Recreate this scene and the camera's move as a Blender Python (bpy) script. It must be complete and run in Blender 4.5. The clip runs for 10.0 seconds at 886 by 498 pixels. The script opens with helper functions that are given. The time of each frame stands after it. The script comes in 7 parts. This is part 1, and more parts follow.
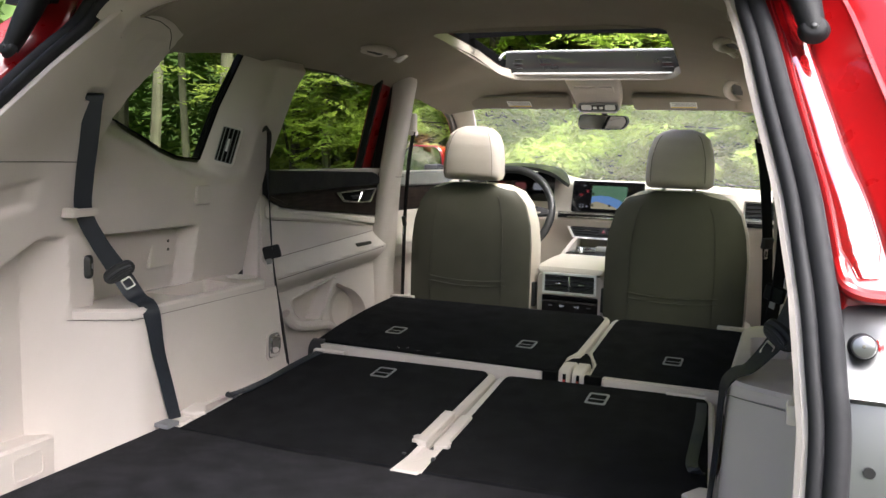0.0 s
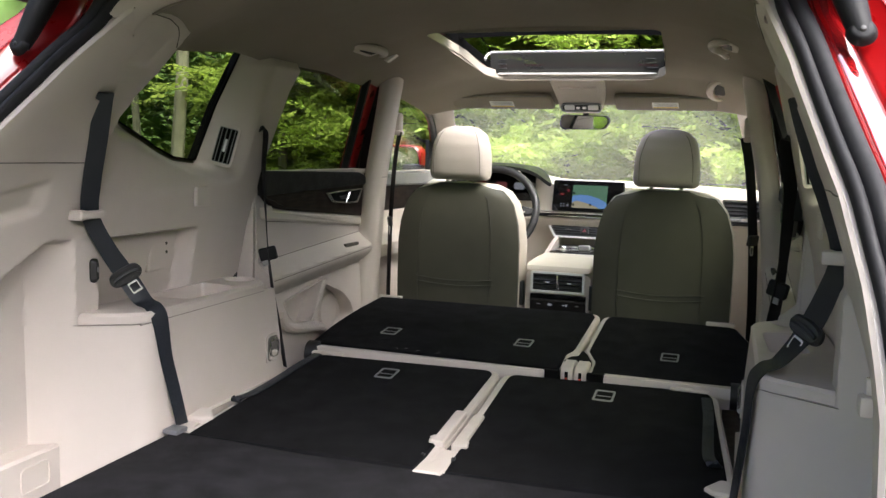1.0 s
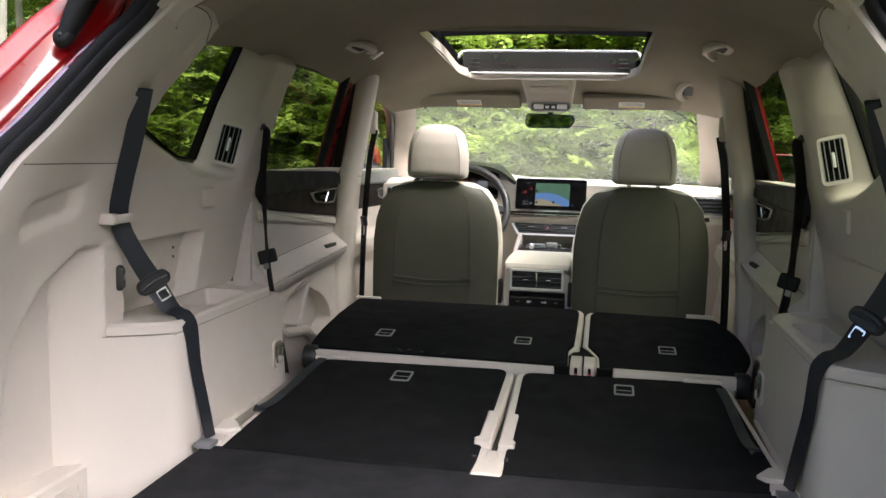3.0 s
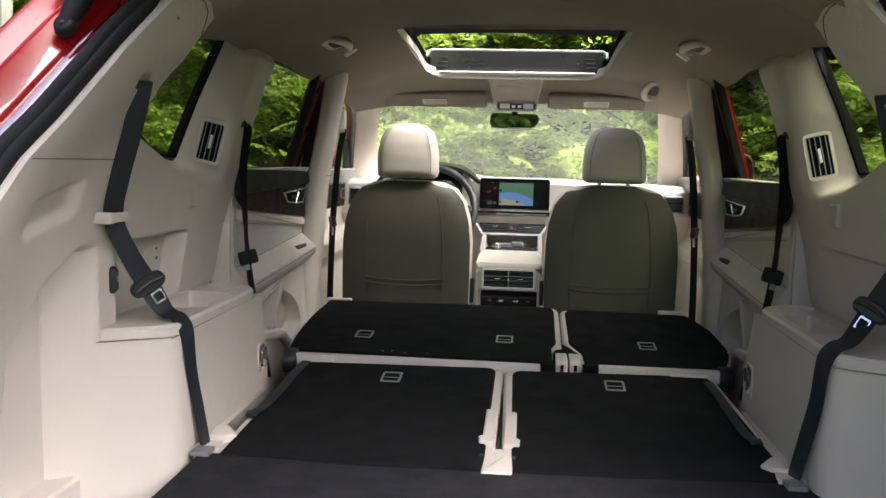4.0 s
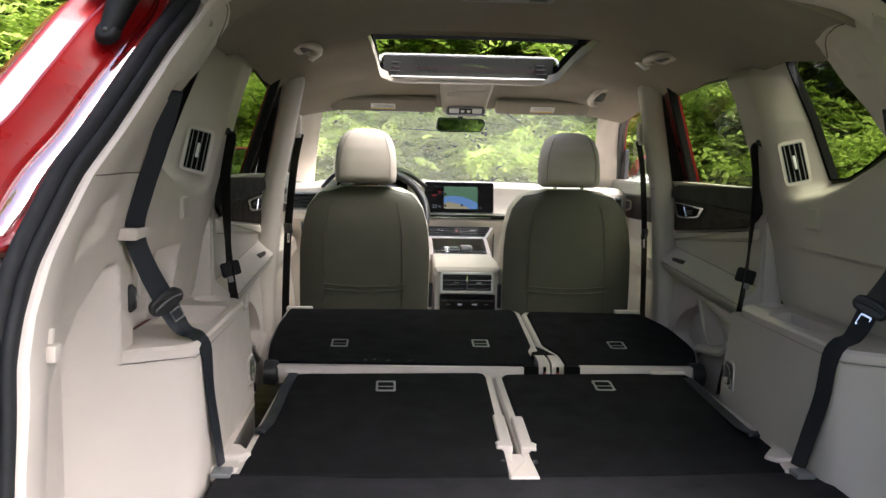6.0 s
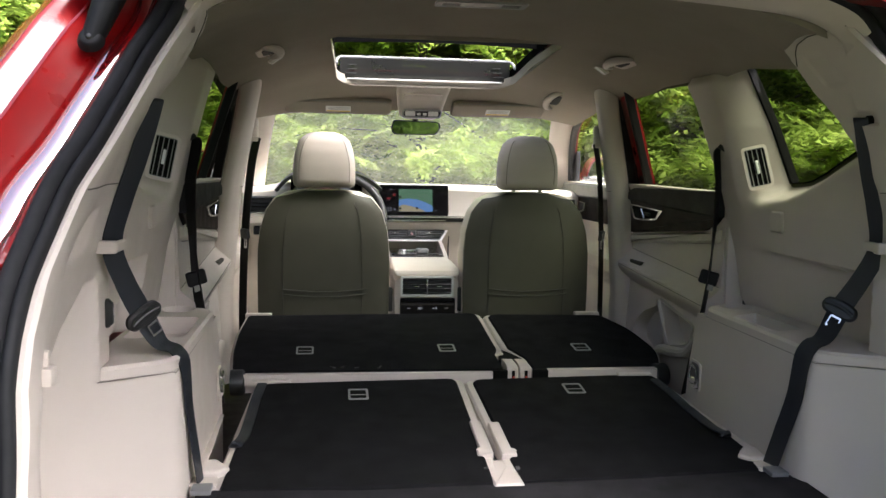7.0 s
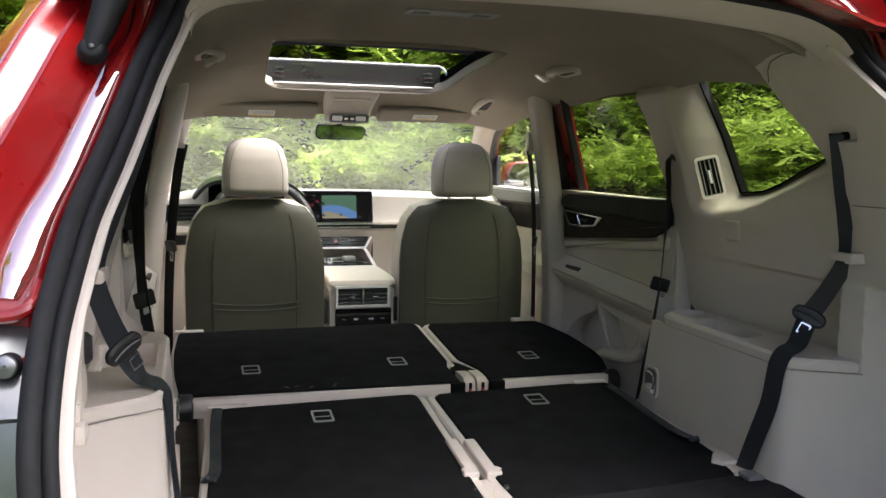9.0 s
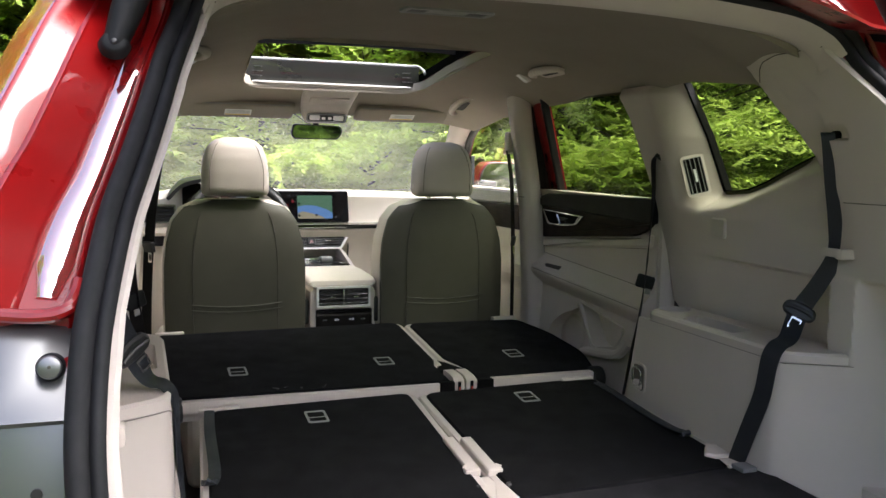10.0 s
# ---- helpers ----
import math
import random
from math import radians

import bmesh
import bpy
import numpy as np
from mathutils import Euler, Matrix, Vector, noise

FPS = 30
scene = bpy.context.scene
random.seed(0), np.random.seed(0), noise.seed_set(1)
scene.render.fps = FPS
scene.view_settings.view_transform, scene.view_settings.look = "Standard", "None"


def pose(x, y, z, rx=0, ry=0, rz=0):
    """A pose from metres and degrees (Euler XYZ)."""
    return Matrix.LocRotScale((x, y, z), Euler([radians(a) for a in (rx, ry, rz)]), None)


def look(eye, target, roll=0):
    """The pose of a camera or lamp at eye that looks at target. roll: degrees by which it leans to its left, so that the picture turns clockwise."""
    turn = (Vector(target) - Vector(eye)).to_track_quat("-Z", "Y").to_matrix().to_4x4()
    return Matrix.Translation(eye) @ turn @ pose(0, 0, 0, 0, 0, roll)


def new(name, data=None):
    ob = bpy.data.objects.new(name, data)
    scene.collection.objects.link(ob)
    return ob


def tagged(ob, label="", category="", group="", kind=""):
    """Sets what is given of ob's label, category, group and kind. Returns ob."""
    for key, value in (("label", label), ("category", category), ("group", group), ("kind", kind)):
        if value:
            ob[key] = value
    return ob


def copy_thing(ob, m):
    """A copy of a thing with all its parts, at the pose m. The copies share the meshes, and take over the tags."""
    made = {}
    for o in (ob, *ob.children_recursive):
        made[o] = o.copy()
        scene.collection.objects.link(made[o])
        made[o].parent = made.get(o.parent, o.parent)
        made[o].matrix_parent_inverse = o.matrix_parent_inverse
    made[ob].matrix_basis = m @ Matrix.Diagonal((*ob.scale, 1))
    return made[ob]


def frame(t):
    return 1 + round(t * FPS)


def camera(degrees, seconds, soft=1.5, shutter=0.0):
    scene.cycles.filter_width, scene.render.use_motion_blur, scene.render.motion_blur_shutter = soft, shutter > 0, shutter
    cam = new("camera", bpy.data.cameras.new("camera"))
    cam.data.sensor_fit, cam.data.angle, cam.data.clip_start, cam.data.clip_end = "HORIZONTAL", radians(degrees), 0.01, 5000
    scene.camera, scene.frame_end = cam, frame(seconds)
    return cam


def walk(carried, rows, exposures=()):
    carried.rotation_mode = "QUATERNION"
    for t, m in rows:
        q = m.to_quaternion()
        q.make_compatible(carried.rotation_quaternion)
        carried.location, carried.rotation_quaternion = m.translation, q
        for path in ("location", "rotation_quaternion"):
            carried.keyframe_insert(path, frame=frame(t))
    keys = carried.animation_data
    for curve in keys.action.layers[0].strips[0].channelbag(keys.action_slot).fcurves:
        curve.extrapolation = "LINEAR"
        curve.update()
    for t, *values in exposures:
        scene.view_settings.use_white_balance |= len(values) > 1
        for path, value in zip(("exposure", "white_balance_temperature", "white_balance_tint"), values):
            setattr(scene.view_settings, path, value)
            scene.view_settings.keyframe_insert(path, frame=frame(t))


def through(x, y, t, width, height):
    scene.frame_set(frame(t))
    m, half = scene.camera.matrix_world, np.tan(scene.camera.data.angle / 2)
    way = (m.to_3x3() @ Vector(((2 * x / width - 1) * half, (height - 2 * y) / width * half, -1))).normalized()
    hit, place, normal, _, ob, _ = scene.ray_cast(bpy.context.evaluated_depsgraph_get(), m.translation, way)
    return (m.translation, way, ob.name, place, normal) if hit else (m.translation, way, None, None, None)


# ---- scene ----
cam = camera(54.0, 10.0)
PATH = [
    (0, (0.737, -2.107, 1.427), (-0.009, -0.266, 1.197), 1.6),
    (0.5, (0.658, -2.138, 1.429), (-0.029, -0.273, 1.2), 1.5),
    (1, (0.589, -2.161, 1.423), (-0.039, -0.276, 1.196), 1.5),
    (1.5, (0.515, -2.188, 1.417), (-0.056, -0.285, 1.192), 1.5),
    (2, (0.42, -2.213, 1.42), (-0.087, -0.291, 1.196), 1.5),
    (3.3, (0.179, -2.235, 1.415), (-0.134, -0.273, 1.193), 1.5),
    (3.5, (0.144, -2.235, 1.409), (-0.136, -0.266, 1.191), 1.5),
    (4, (0.059, -2.235, 1.397), (-0.13, -0.255, 1.184), 1.4),
    (4.5, (-0.029, -2.239, 1.4), (-0.145, -0.254, 1.187), 1.4),
    (5, (-0.124, -2.242, 1.406), (-0.175, -0.254, 1.194), 1.4),
    (5.5, (-0.201, -2.243, 1.413), (-0.182, -0.254, 1.203), 1.3),
    (6, (-0.256, -2.247, 1.414), (-0.153, -0.26, 1.204), 1.2),
    (7.5, (-0.419, -2.2, 1.442), (-0.08, -0.241, 1.231), 1.0),
    (8, (-0.48, -2.17, 1.449), (-0.061, -0.225, 1.239), 1.0),
    (8.5, (-0.544, -2.141, 1.458), (-0.049, -0.215, 1.246), 1.0),
    (9, (-0.599, -2.114, 1.465), (-0.037, -0.206, 1.25), 1.0),
    (9.5, (-0.65, -2.096, 1.458), (-0.035, -0.205, 1.248), 1.0),
    (10, (-0.702, -2.084, 1.457), (-0.033, -0.211, 1.247), 1.0),
]
walk(cam, [(t, look(eye, target, roll)) for t, eye, target, roll in PATH], [(0, 2.74, 6120, 7), (10, 2.74, 6120, 7)])

# ---- light ----
SUN_ELEVATION, SUN_AZIMUTH = 53.0, 126.0      # azimuth clockwise from the car's nose
world = bpy.data.worlds.new("sky")
scene.world = world
world.use_nodes = True
wn = world.node_tree
sky = wn.nodes.new("ShaderNodeTexSky")
sky.sky_type = "NISHITA"
sky.sun_disc = False
sky.sun_elevation = radians(SUN_ELEVATION)
sky.sun_rotation = radians(SUN_AZIMUTH)
sky.air_density, sky.dust_density, sky.ozone_density = 0.35, 6.0, 0.3
wn.links.new(sky.outputs[0], wn.nodes["Background"].inputs[0])
wn.nodes["Background"].inputs[1].default_value = 0.15
sun_data = bpy.data.lights.new("sun", "SUN")
sun_data.energy, sun_data.angle, sun_data.color = 0.66, radians(50), (0.90, 0.95, 1.0)
sun = new("sun", sun_data)
_a, _e = radians(SUN_AZIMUTH), radians(SUN_ELEVATION)
sun_from = Vector((math.sin(_a) * math.cos(_e), math.cos(_a) * math.cos(_e), math.sin(_e)))
sun.matrix_world = look(sun_from * 30, (0, 0, 0))


# ---- materials ----
def mat(name, color, rough=0.5, metal=0.0, vary=0.06, scale=6.0, bump=0.0, grain=600.0, coat=0.0, spec=0.5, per_object=0.0, coat_ior=1.5, coat_rough=0.04, rough_vary=0.08, sheen=0.0):
    """Principled surface with slow tone variation, a fine grain bump and uneven gloss."""
    m = bpy.data.materials.new(name)
    m.use_nodes = True
    nt = m.node_tree
    b = nt.nodes["Principled BSDF"]
    b.inputs["Metallic"].default_value = metal
    b.inputs["Specular IOR Level"].default_value = spec
    b.inputs["Coat Weight"].default_value = coat
    b.inputs["Coat Roughness"].default_value = coat_rough
    b.inputs["Coat IOR"].default_value = coat_ior
    b.inputs["Sheen Weight"].default_value = sheen
    tc = nt.nodes.new("ShaderNodeTexCoord")
    n1 = nt.nodes.new("ShaderNodeTexNoise")
    n1.inputs["Scale"].default_value = scale
    n1.inputs["Detail"].default_value = 5
    nt.links.new(tc.outputs["Object"], n1.inputs["Vector"])
    ramp = nt.nodes.new("ShaderNodeMapRange")
    ramp.inputs[1].default_value, ramp.inputs[2].default_value = 0.3, 0.7
    ramp.inputs[3].default_value, ramp.inputs[4].default_value = 1 - vary, 1 + vary
    nt.links.new(n1.outputs[0], ramp.inputs[0])
    mul = nt.nodes.new("ShaderNodeVectorMath")
    mul.operation = "SCALE"
    mul.inputs[0].default_value = color
    value = ramp.outputs[0]
    if per_object:
        oi = nt.nodes.new("ShaderNodeObjectInfo")
        r2 = nt.nodes.new("ShaderNodeMapRange")
        r2.inputs[3].default_value, r2.inputs[4].default_value = 1 - per_object, 1 + per_object
        nt.links.new(oi.outputs["Random"], r2.inputs[0])
        mm = nt.nodes.new("ShaderNodeMath")
        mm.operation = "MULTIPLY"
        nt.links.new(value, mm.inputs[0])
        nt.links.new(r2.outputs[0], mm.inputs[1])
        value = mm.outputs[0]
    nt.links.new(value, mul.inputs["Scale"])
    nt.links.new(mul.outputs[0], b.inputs["Base Color"])
    n3 = nt.nodes.new("ShaderNodeTexNoise")
    n3.inputs["Scale"].default_value = scale * 3
    n3.inputs["Detail"].default_value = 6
    nt.links.new(tc.outputs["Object"], n3.inputs["Vector"])
    rr = nt.nodes.new("ShaderNodeMapRange")
    rr.inputs[1].default_value, rr.inputs[2].default_value = 0.3, 0.7
    rr.inputs[3].default_value, rr.inputs[4].default_value = max(0.02, rough - rough_vary), min(1, rough + rough_vary)
    nt.links.new(n3.outputs[0], rr.inputs[0])
    nt.links.new(rr.outputs[0], b.inputs["Roughness"])
    if bump:
        n2 = nt.nodes.new("ShaderNodeTexNoise")
        n2.inputs["Scale"].default_value = grain
        n2.inputs["Detail"].default_value = 2
        nt.links.new(tc.outputs["Object"], n2.inputs["Vector"])
        bp = nt.nodes.new("ShaderNodeBump")
        bp.inputs["Strength"].default_value = bump
        bp.inputs["Distance"].default_value = 0.001
        nt.links.new(n2.outputs[0], bp.inputs["Height"])
        nt.links.new(bp.outputs[0], b.inputs["Normal"])
    return m


def carpet_mat(name, dark, light):
    """Short needle-felt: fibres, brushed patches and specks of lint."""
    m = mat(name, dark, 0.95, bump=0.9, grain=900, spec=0.15, sheen=0.0, scale=5)
    nt = m.node_tree
    b = nt.nodes["Principled BSDF"]
    tc = nt.nodes.new("ShaderNodeTexCoord")
    fine = nt.nodes.new("ShaderNodeTexNoise")
    fine.inputs["Scale"].default_value = 700
    broad = nt.nodes.new("ShaderNodeTexNoise")
    broad.inputs["Scale"].default_value = 14
    broad.inputs["Detail"].default_value = 8
    add = nt.nodes.new("ShaderNodeMath")
    add.operation = "MULTIPLY"
    for n in (fine, broad):
        nt.links.new(tc.outputs["Object"], n.inputs["Vector"])
    nt.links.new(fine.outputs[0], add.inputs[0])
    nt.links.new(broad.outputs[0], add.inputs[1])
    ramp = nt.nodes.new("ShaderNodeValToRGB")
    ramp.color_ramp.elements[0].position, ramp.color_ramp.elements[0].color = 0.12, (*dark, 1)
    ramp.color_ramp.elements[1].position, ramp.color_ramp.elements[1].color = 0.46, (*light, 1)
    nt.links.new(add.outputs[0], ramp.inputs[0])
    nt.links.new(ramp.outputs[0], b.inputs["Base Color"])
    return m


def wood_mat(name, dark, light):
    m = mat(name, dark, 0.5, bump=0.0, spec=0.15)
    nt = m.node_tree
    b = nt.nodes["Principled BSDF"]
    tc = nt.nodes.new("ShaderNodeTexCoord")
    mp = nt.nodes.new("ShaderNodeMapping")
    mp.inputs["Scale"].default_value = (4, 2.2, 26)
    nz = nt.nodes.new("ShaderNodeTexNoise")
    nz.inputs["Scale"].default_value = 5
    nz.inputs["Detail"].default_value = 9
    nt.links.new(tc.outputs["Object"], mp.inputs[0])
    nt.links.new(mp.outputs[0], nz.inputs["Vector"])
    ramp = nt.nodes.new("ShaderNodeValToRGB")
    ramp.color_ramp.elements[0].position, ramp.color_ramp.elements[0].color = 0.35, (*dark, 1)
    ramp.color_ramp.elements[1].position, ramp.color_ramp.elements[1].color = 0.68, (*light, 1)
    nt.links.new(nz.outputs[0], ramp.inputs[0])
    nt.links.new(ramp.outputs[0], b.inputs["Base Color"])
    return m


def glass_mat(name, tint, gloss=1.0, haze=0.0):
    m = bpy.data.materials.new(name)
    m.use_nodes = True
    nt = m.node_tree
    nt.nodes.remove(nt.nodes["Principled BSDF"])
    tr = nt.nodes.new("ShaderNodeBsdfTransparent")
    tr.inputs[0].default_value = (*tint, 1)
    gl = nt.nodes.new("ShaderNodeBsdfGlossy")
    gl.inputs["Roughness"].default_value = 0.01
    lw = nt.nodes.new("ShaderNodeLayerWeight")
    lw.inputs[0].default_value = 0.5
    pw = nt.nodes.new("ShaderNodeMath")
    pw.operation = "POWER"
    pw.inputs[1].default_value = 4.0
    nt.links.new(lw.outputs["Facing"], pw.inputs[0])
    fr = nt.nodes.new("ShaderNodeMath")
    fr.operation = "MULTIPLY_ADD"
    fr.inputs[1].default_value, fr.inputs[2].default_value = 0.8 * gloss, 0.045 * gloss
    nt.links.new(pw.outputs[0], fr.inputs[0])
    mx = nt.nodes.new("ShaderNodeMixShader")
    nt.links.new(fr.outputs[0], mx.inputs[0])
    nt.links.new(tr.outputs[0], mx.inputs[1])
    nt.links.new(gl.outputs[0], mx.inputs[2])
    last = mx
    if haze:
        # pale veil mixed in, imitating the haze of reflections on the windscreen
        veil = nt.nodes.new("ShaderNodeBsdfTranslucent")
        veil.inputs[0].default_value = (0.72, 0.76, 0.62, 1)
        tc = nt.nodes.new("ShaderNodeTexCoord")
        nz = nt.nodes.new("ShaderNodeTexNoise")
        nz.inputs["Scale"].default_value = 5.0
        nz.inputs["Detail"].default_value = 6
        nt.links.new(tc.outputs["Object"], nz.inputs["Vector"])
        am = nt.nodes.new("ShaderNodeMath")
        am.operation = "MULTIPLY"
        am.inputs[1].default_value = haze * 2
        nt.links.new(nz.outputs[0], am.inputs[0])
        last = nt.nodes.new("ShaderNodeMixShader")
        nt.links.new(am.outputs[0], last.inputs[0])
        nt.links.new(mx.outputs[0], last.inputs[1])
        nt.links.new(veil.outputs[0], last.inputs[2])
    nt.links.new(last.outputs[0], nt.nodes["Material Output"].inputs[0])
    return m


def glow_mat(name, color, strength):
    m = bpy.data.materials.new(name)
    m.use_nodes = True
    b = m.node_tree.nodes["Principled BSDF"]
    b.inputs["Base Color"].default_value = (0.01, 0.01, 0.012, 1)
    b.inputs["Roughness"].default_value = 0.15
    b.inputs["Emission Color"].default_value = (*color, 1)
    b.inputs["Emission Strength"].default_value = strength * 0.11
    return m


def leaf_mat(name, dark, light, through):
    """Leaves: diffuse and gloss with light coming through, each leaf of its own tone."""
    m = bpy.data.materials.new(name)
    m.use_nodes = True
    nt = m.node_tree
    b = nt.nodes["Principled BSDF"]
    b.inputs["Roughness"].default_value = 0.6
    b.inputs["Specular IOR Level"].default_value = 0.12
    g = nt.nodes.new("ShaderNodeNewGeometry")
    tc = nt.nodes.new("ShaderNodeTexCoord")
    nz = nt.nodes.new("ShaderNodeTexNoise")
    nz.inputs["Scale"].default_value = 2.2
    nz.inputs["Detail"].default_value = 4
    nt.links.new(tc.outputs["Object"], nz.inputs["Vector"])
    mixv = nt.nodes.new("ShaderNodeMath")
    mixv.operation = "MULTIPLY_ADD"
    mixv.inputs[1].default_value = 0.22
    nt.links.new(g.outputs["Random Per Island"], mixv.inputs[0])
    half = nt.nodes.new("ShaderNodeMath")
    half.operation = "MULTIPLY"
    half.inputs[1].default_value = 0.8
    nt.links.new(nz.outputs[0], half.inputs[0])
    nt.links.new(half.outputs[0], mixv.inputs[2])
    ramp = nt.nodes.new("ShaderNodeValToRGB")
    ramp.color_ramp.elements[0].position, ramp.color_ramp.elements[0].color = 0.15, (*dark, 1)
    ramp.color_ramp.elements[1].position, ramp.color_ramp.elements[1].color = 0.85, (*light, 1)
    nt.links.new(mixv.outputs[0], ramp.inputs[0])
    nt.links.new(ramp.outputs[0], b.inputs["Base Color"])
    tl = nt.nodes.new("ShaderNodeBsdfTranslucent")
    nt.links.new(ramp.outputs[0], tl.inputs[0])
    mx = nt.nodes.new("ShaderNodeMixShader")
    mx.inputs[0].default_value = through
    nt.links.new(b.outputs[0], mx.inputs[1])
    nt.links.new(tl.outputs[0], mx.inputs[2])
    nt.links.new(mx.outputs[0], nt.nodes["Material Output"].inputs[0])
    return m


BEIGE = mat("beige_trim", (0.56, 0.500, 0.455), 0.5, bump=0.25, grain=1500, vary=0.03, spec=0.4)
BEIGE_SOFT = mat("beige_leather", (0.63, 0.572, 0.495), 0.45, bump=0.35, grain=900, vary=0.05, spec=0.4)
# the seats' beige leather, darkened to put shade on the head restraints
SHADED_LEATHER = mat("head_restraint_leather", (0.47, 0.425, 0.375), 0.5, bump=0.35, grain=900, vary=0.06, spec=0.35)
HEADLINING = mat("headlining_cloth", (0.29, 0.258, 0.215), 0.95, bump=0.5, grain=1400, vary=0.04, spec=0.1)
SILVER = mat("silver_paint", (0.74, 0.74, 0.73), 0.35, spec=0.6)
SATIN_GREY = mat("satin_grey_bezel", (0.24, 0.24, 0.235), 0.45)
OLIVE = mat("olive_seat_back", (0.068, 0.066, 0.049), 0.6, bump=0.3, grain=900, vary=0.07, spec=0.35)
HOLLOW_SHADE = mat("pocket_lining", (0.085, 0.08, 0.07), 0.9, spec=0.1)
JOINT = mat("trim_joint_shadow", (0.16, 0.145, 0.13), 0.8)
STITCH = mat("seam_thread", (0.06, 0.055, 0.045), 0.8)
CARPET = carpet_mat("black_carpet", (0.0021, 0.0021, 0.0026), (0.0097, 0.0097, 0.0118))
CARGO = carpet_mat("cargo_carpet", (0.0065, 0.0063, 0.0074), (0.026, 0.0250, 0.029))
BLACK = mat("black_plastic", (0.014, 0.014, 0.015), 0.45, bump=0.2, grain=1200)
SOFT_BLACK = mat("soft_black_trim", (0.006, 0.006, 0.007), 0.6, bump=0.3, grain=1200, spec=0.25)
RUBBER = mat("rubber_seal", (0.012, 0.012, 0.014), 0.72, vary=0.15, scale=14, spec=0.3)
GLOSS_BLACK = mat("piano_black", (0.006, 0.006, 0.007), 0.08, coat=0.5, rough_vary=0.02)
WEBBING = mat("belt_webbing", (0.013, 0.016, 0.022), 0.45, bump=0.5, grain=1800, spec=0.45)
CHROME = mat("satin_chrome", (0.72, 0.72, 0.72), 0.22, 1.0, rough_vary=0.05)
GREY_PLASTIC = mat("grey_bezel", (0.22, 0.22, 0.21), 0.45)
DULL_BLACK = mat("dull_black_paint", (0.003, 0.003, 0.003), 1.0, spec=0.01)
CUP_BLACK = mat("cup_black", (0.003, 0.003, 0.003), 0.8, spec=0.1)
# same red paint, its coat reflection exaggerated to imitate bright sky glare
RED_SKY_GLARE = mat("polished_red_paint", (0.30, 0.004, 0.006), 0.25, coat=1.0, coat_ior=7.0, vary=0.03, rough_vary=0.03)
RED_PAINT = mat("red_paint", (0.22, 0.002, 0.003), 0.3, coat=0.6, vary=0.04, rough_vary=0.04, spec=0.5)
GREY_PANEL = mat("grey_bracket_plastic", (0.16, 0.16, 0.17), 0.4, vary=0.08)
BRACKET = mat("gloss_bracket_plastic", (0.03, 0.03, 0.032), 0.35, coat=1.0, coat_ior=2.3, coat_rough=0.28, vary=0.05, rough_vary=0.04)
WOOD = wood_mat("dark_wood_veneer", (0.006, 0.0045, 0.004), (0.028, 0.017, 0.013))
CLEAR = glass_mat("clear_glass", (0.93, 0.96, 0.94))
SCREEN_GLASS = glass_mat("windscreen_glass", (0.95, 0.97, 0.95), 0.8, 0.042)
PRIVACY = glass_mat("privacy_glass", (0.285, 0.310, 0.225), 0.15)
MIRROR = mat("mirror_silver", (0.85, 0.86, 0.86), 0.02, 1.0, rough_vary=0.01)
LABEL_WHITE = mat("label_paper", (0.82, 0.81, 0.78), 0.6)
LABEL_INK = mat("label_ink", (0.35, 0.35, 0.36), 0.6)
YELLOW = mat("yellow_marking", (0.75, 0.5, 0.06), 0.6)
RED_PLASTIC = mat("red_marker", (0.6, 0.05, 0.03), 0.5)
LAMP_LENS = mat("lamp_lens", (0.75, 0.73, 0.70), 0.2)
BARK = mat("bark", (0.075, 0.065, 0.055), 0.9, bump=1.0, grain=30, vary=0.35, scale=5)
BARK_PALE = mat("pale_bark", (0.25, 0.235, 0.19), 0.9, bump=1.0, grain=30, vary=0.3, scale=4)
LEAF = leaf_mat("broad_leaves", (0.055, 0.125, 0.024), (0.28, 0.39, 0.062), 0.6)
# paler leaf colour, standing in for strong light through the trees ahead
LEAF_PALE = leaf_mat("young_leaves", (0.28, 0.39, 0.080), (0.64, 0.75, 0.20), 0.7)
LEAF_DARK = leaf_mat("shrub_leaves", (0.060, 0.130, 0.030), (0.26, 0.39, 0.075), 0.55)
NET = mat("deflector_net", (0.016, 0.016, 0.015), 0.9, bump=0.1, grain=1500, spec=0.1)
_nt = NET.node_tree
_df = _nt.nodes.new("ShaderNodeBsdfTransparent")
_df.inputs[0].default_value = (0.75, 0.78, 0.7, 1)
_mx = _nt.nodes.new("ShaderNodeMixShader")
_mx.inputs[0].default_value = 0.07
_out = _nt.nodes["Material Output"]
_nt.links.new(_out.inputs[0].links[0].from_socket, _mx.inputs[1])
_nt.links.new(_df.outputs[0], _mx.inputs[2])
_nt.links.new(_mx.outputs[0], _out.inputs[0])


# ---- mesh tools ----
def part(name, bm, material, parent=None, label="", smooth=True, angle=35):
    me = bpy.data.meshes.new(name)
    bm.normal_update()
    bm.to_mesh(me)
    bm.free()
    me.materials.append(material)
    ob = new(name, me)
    if smooth:
        me.shade_smooth()
        me.set_sharp_from_angle(angle=radians(angle))
    if parent is not None:
        ob.parent = parent
    if label:
        ob["label"] = label
    return ob


def thing(name, label, category, group="", kind=""):
    return tagged(new(name), label, category, group, kind)


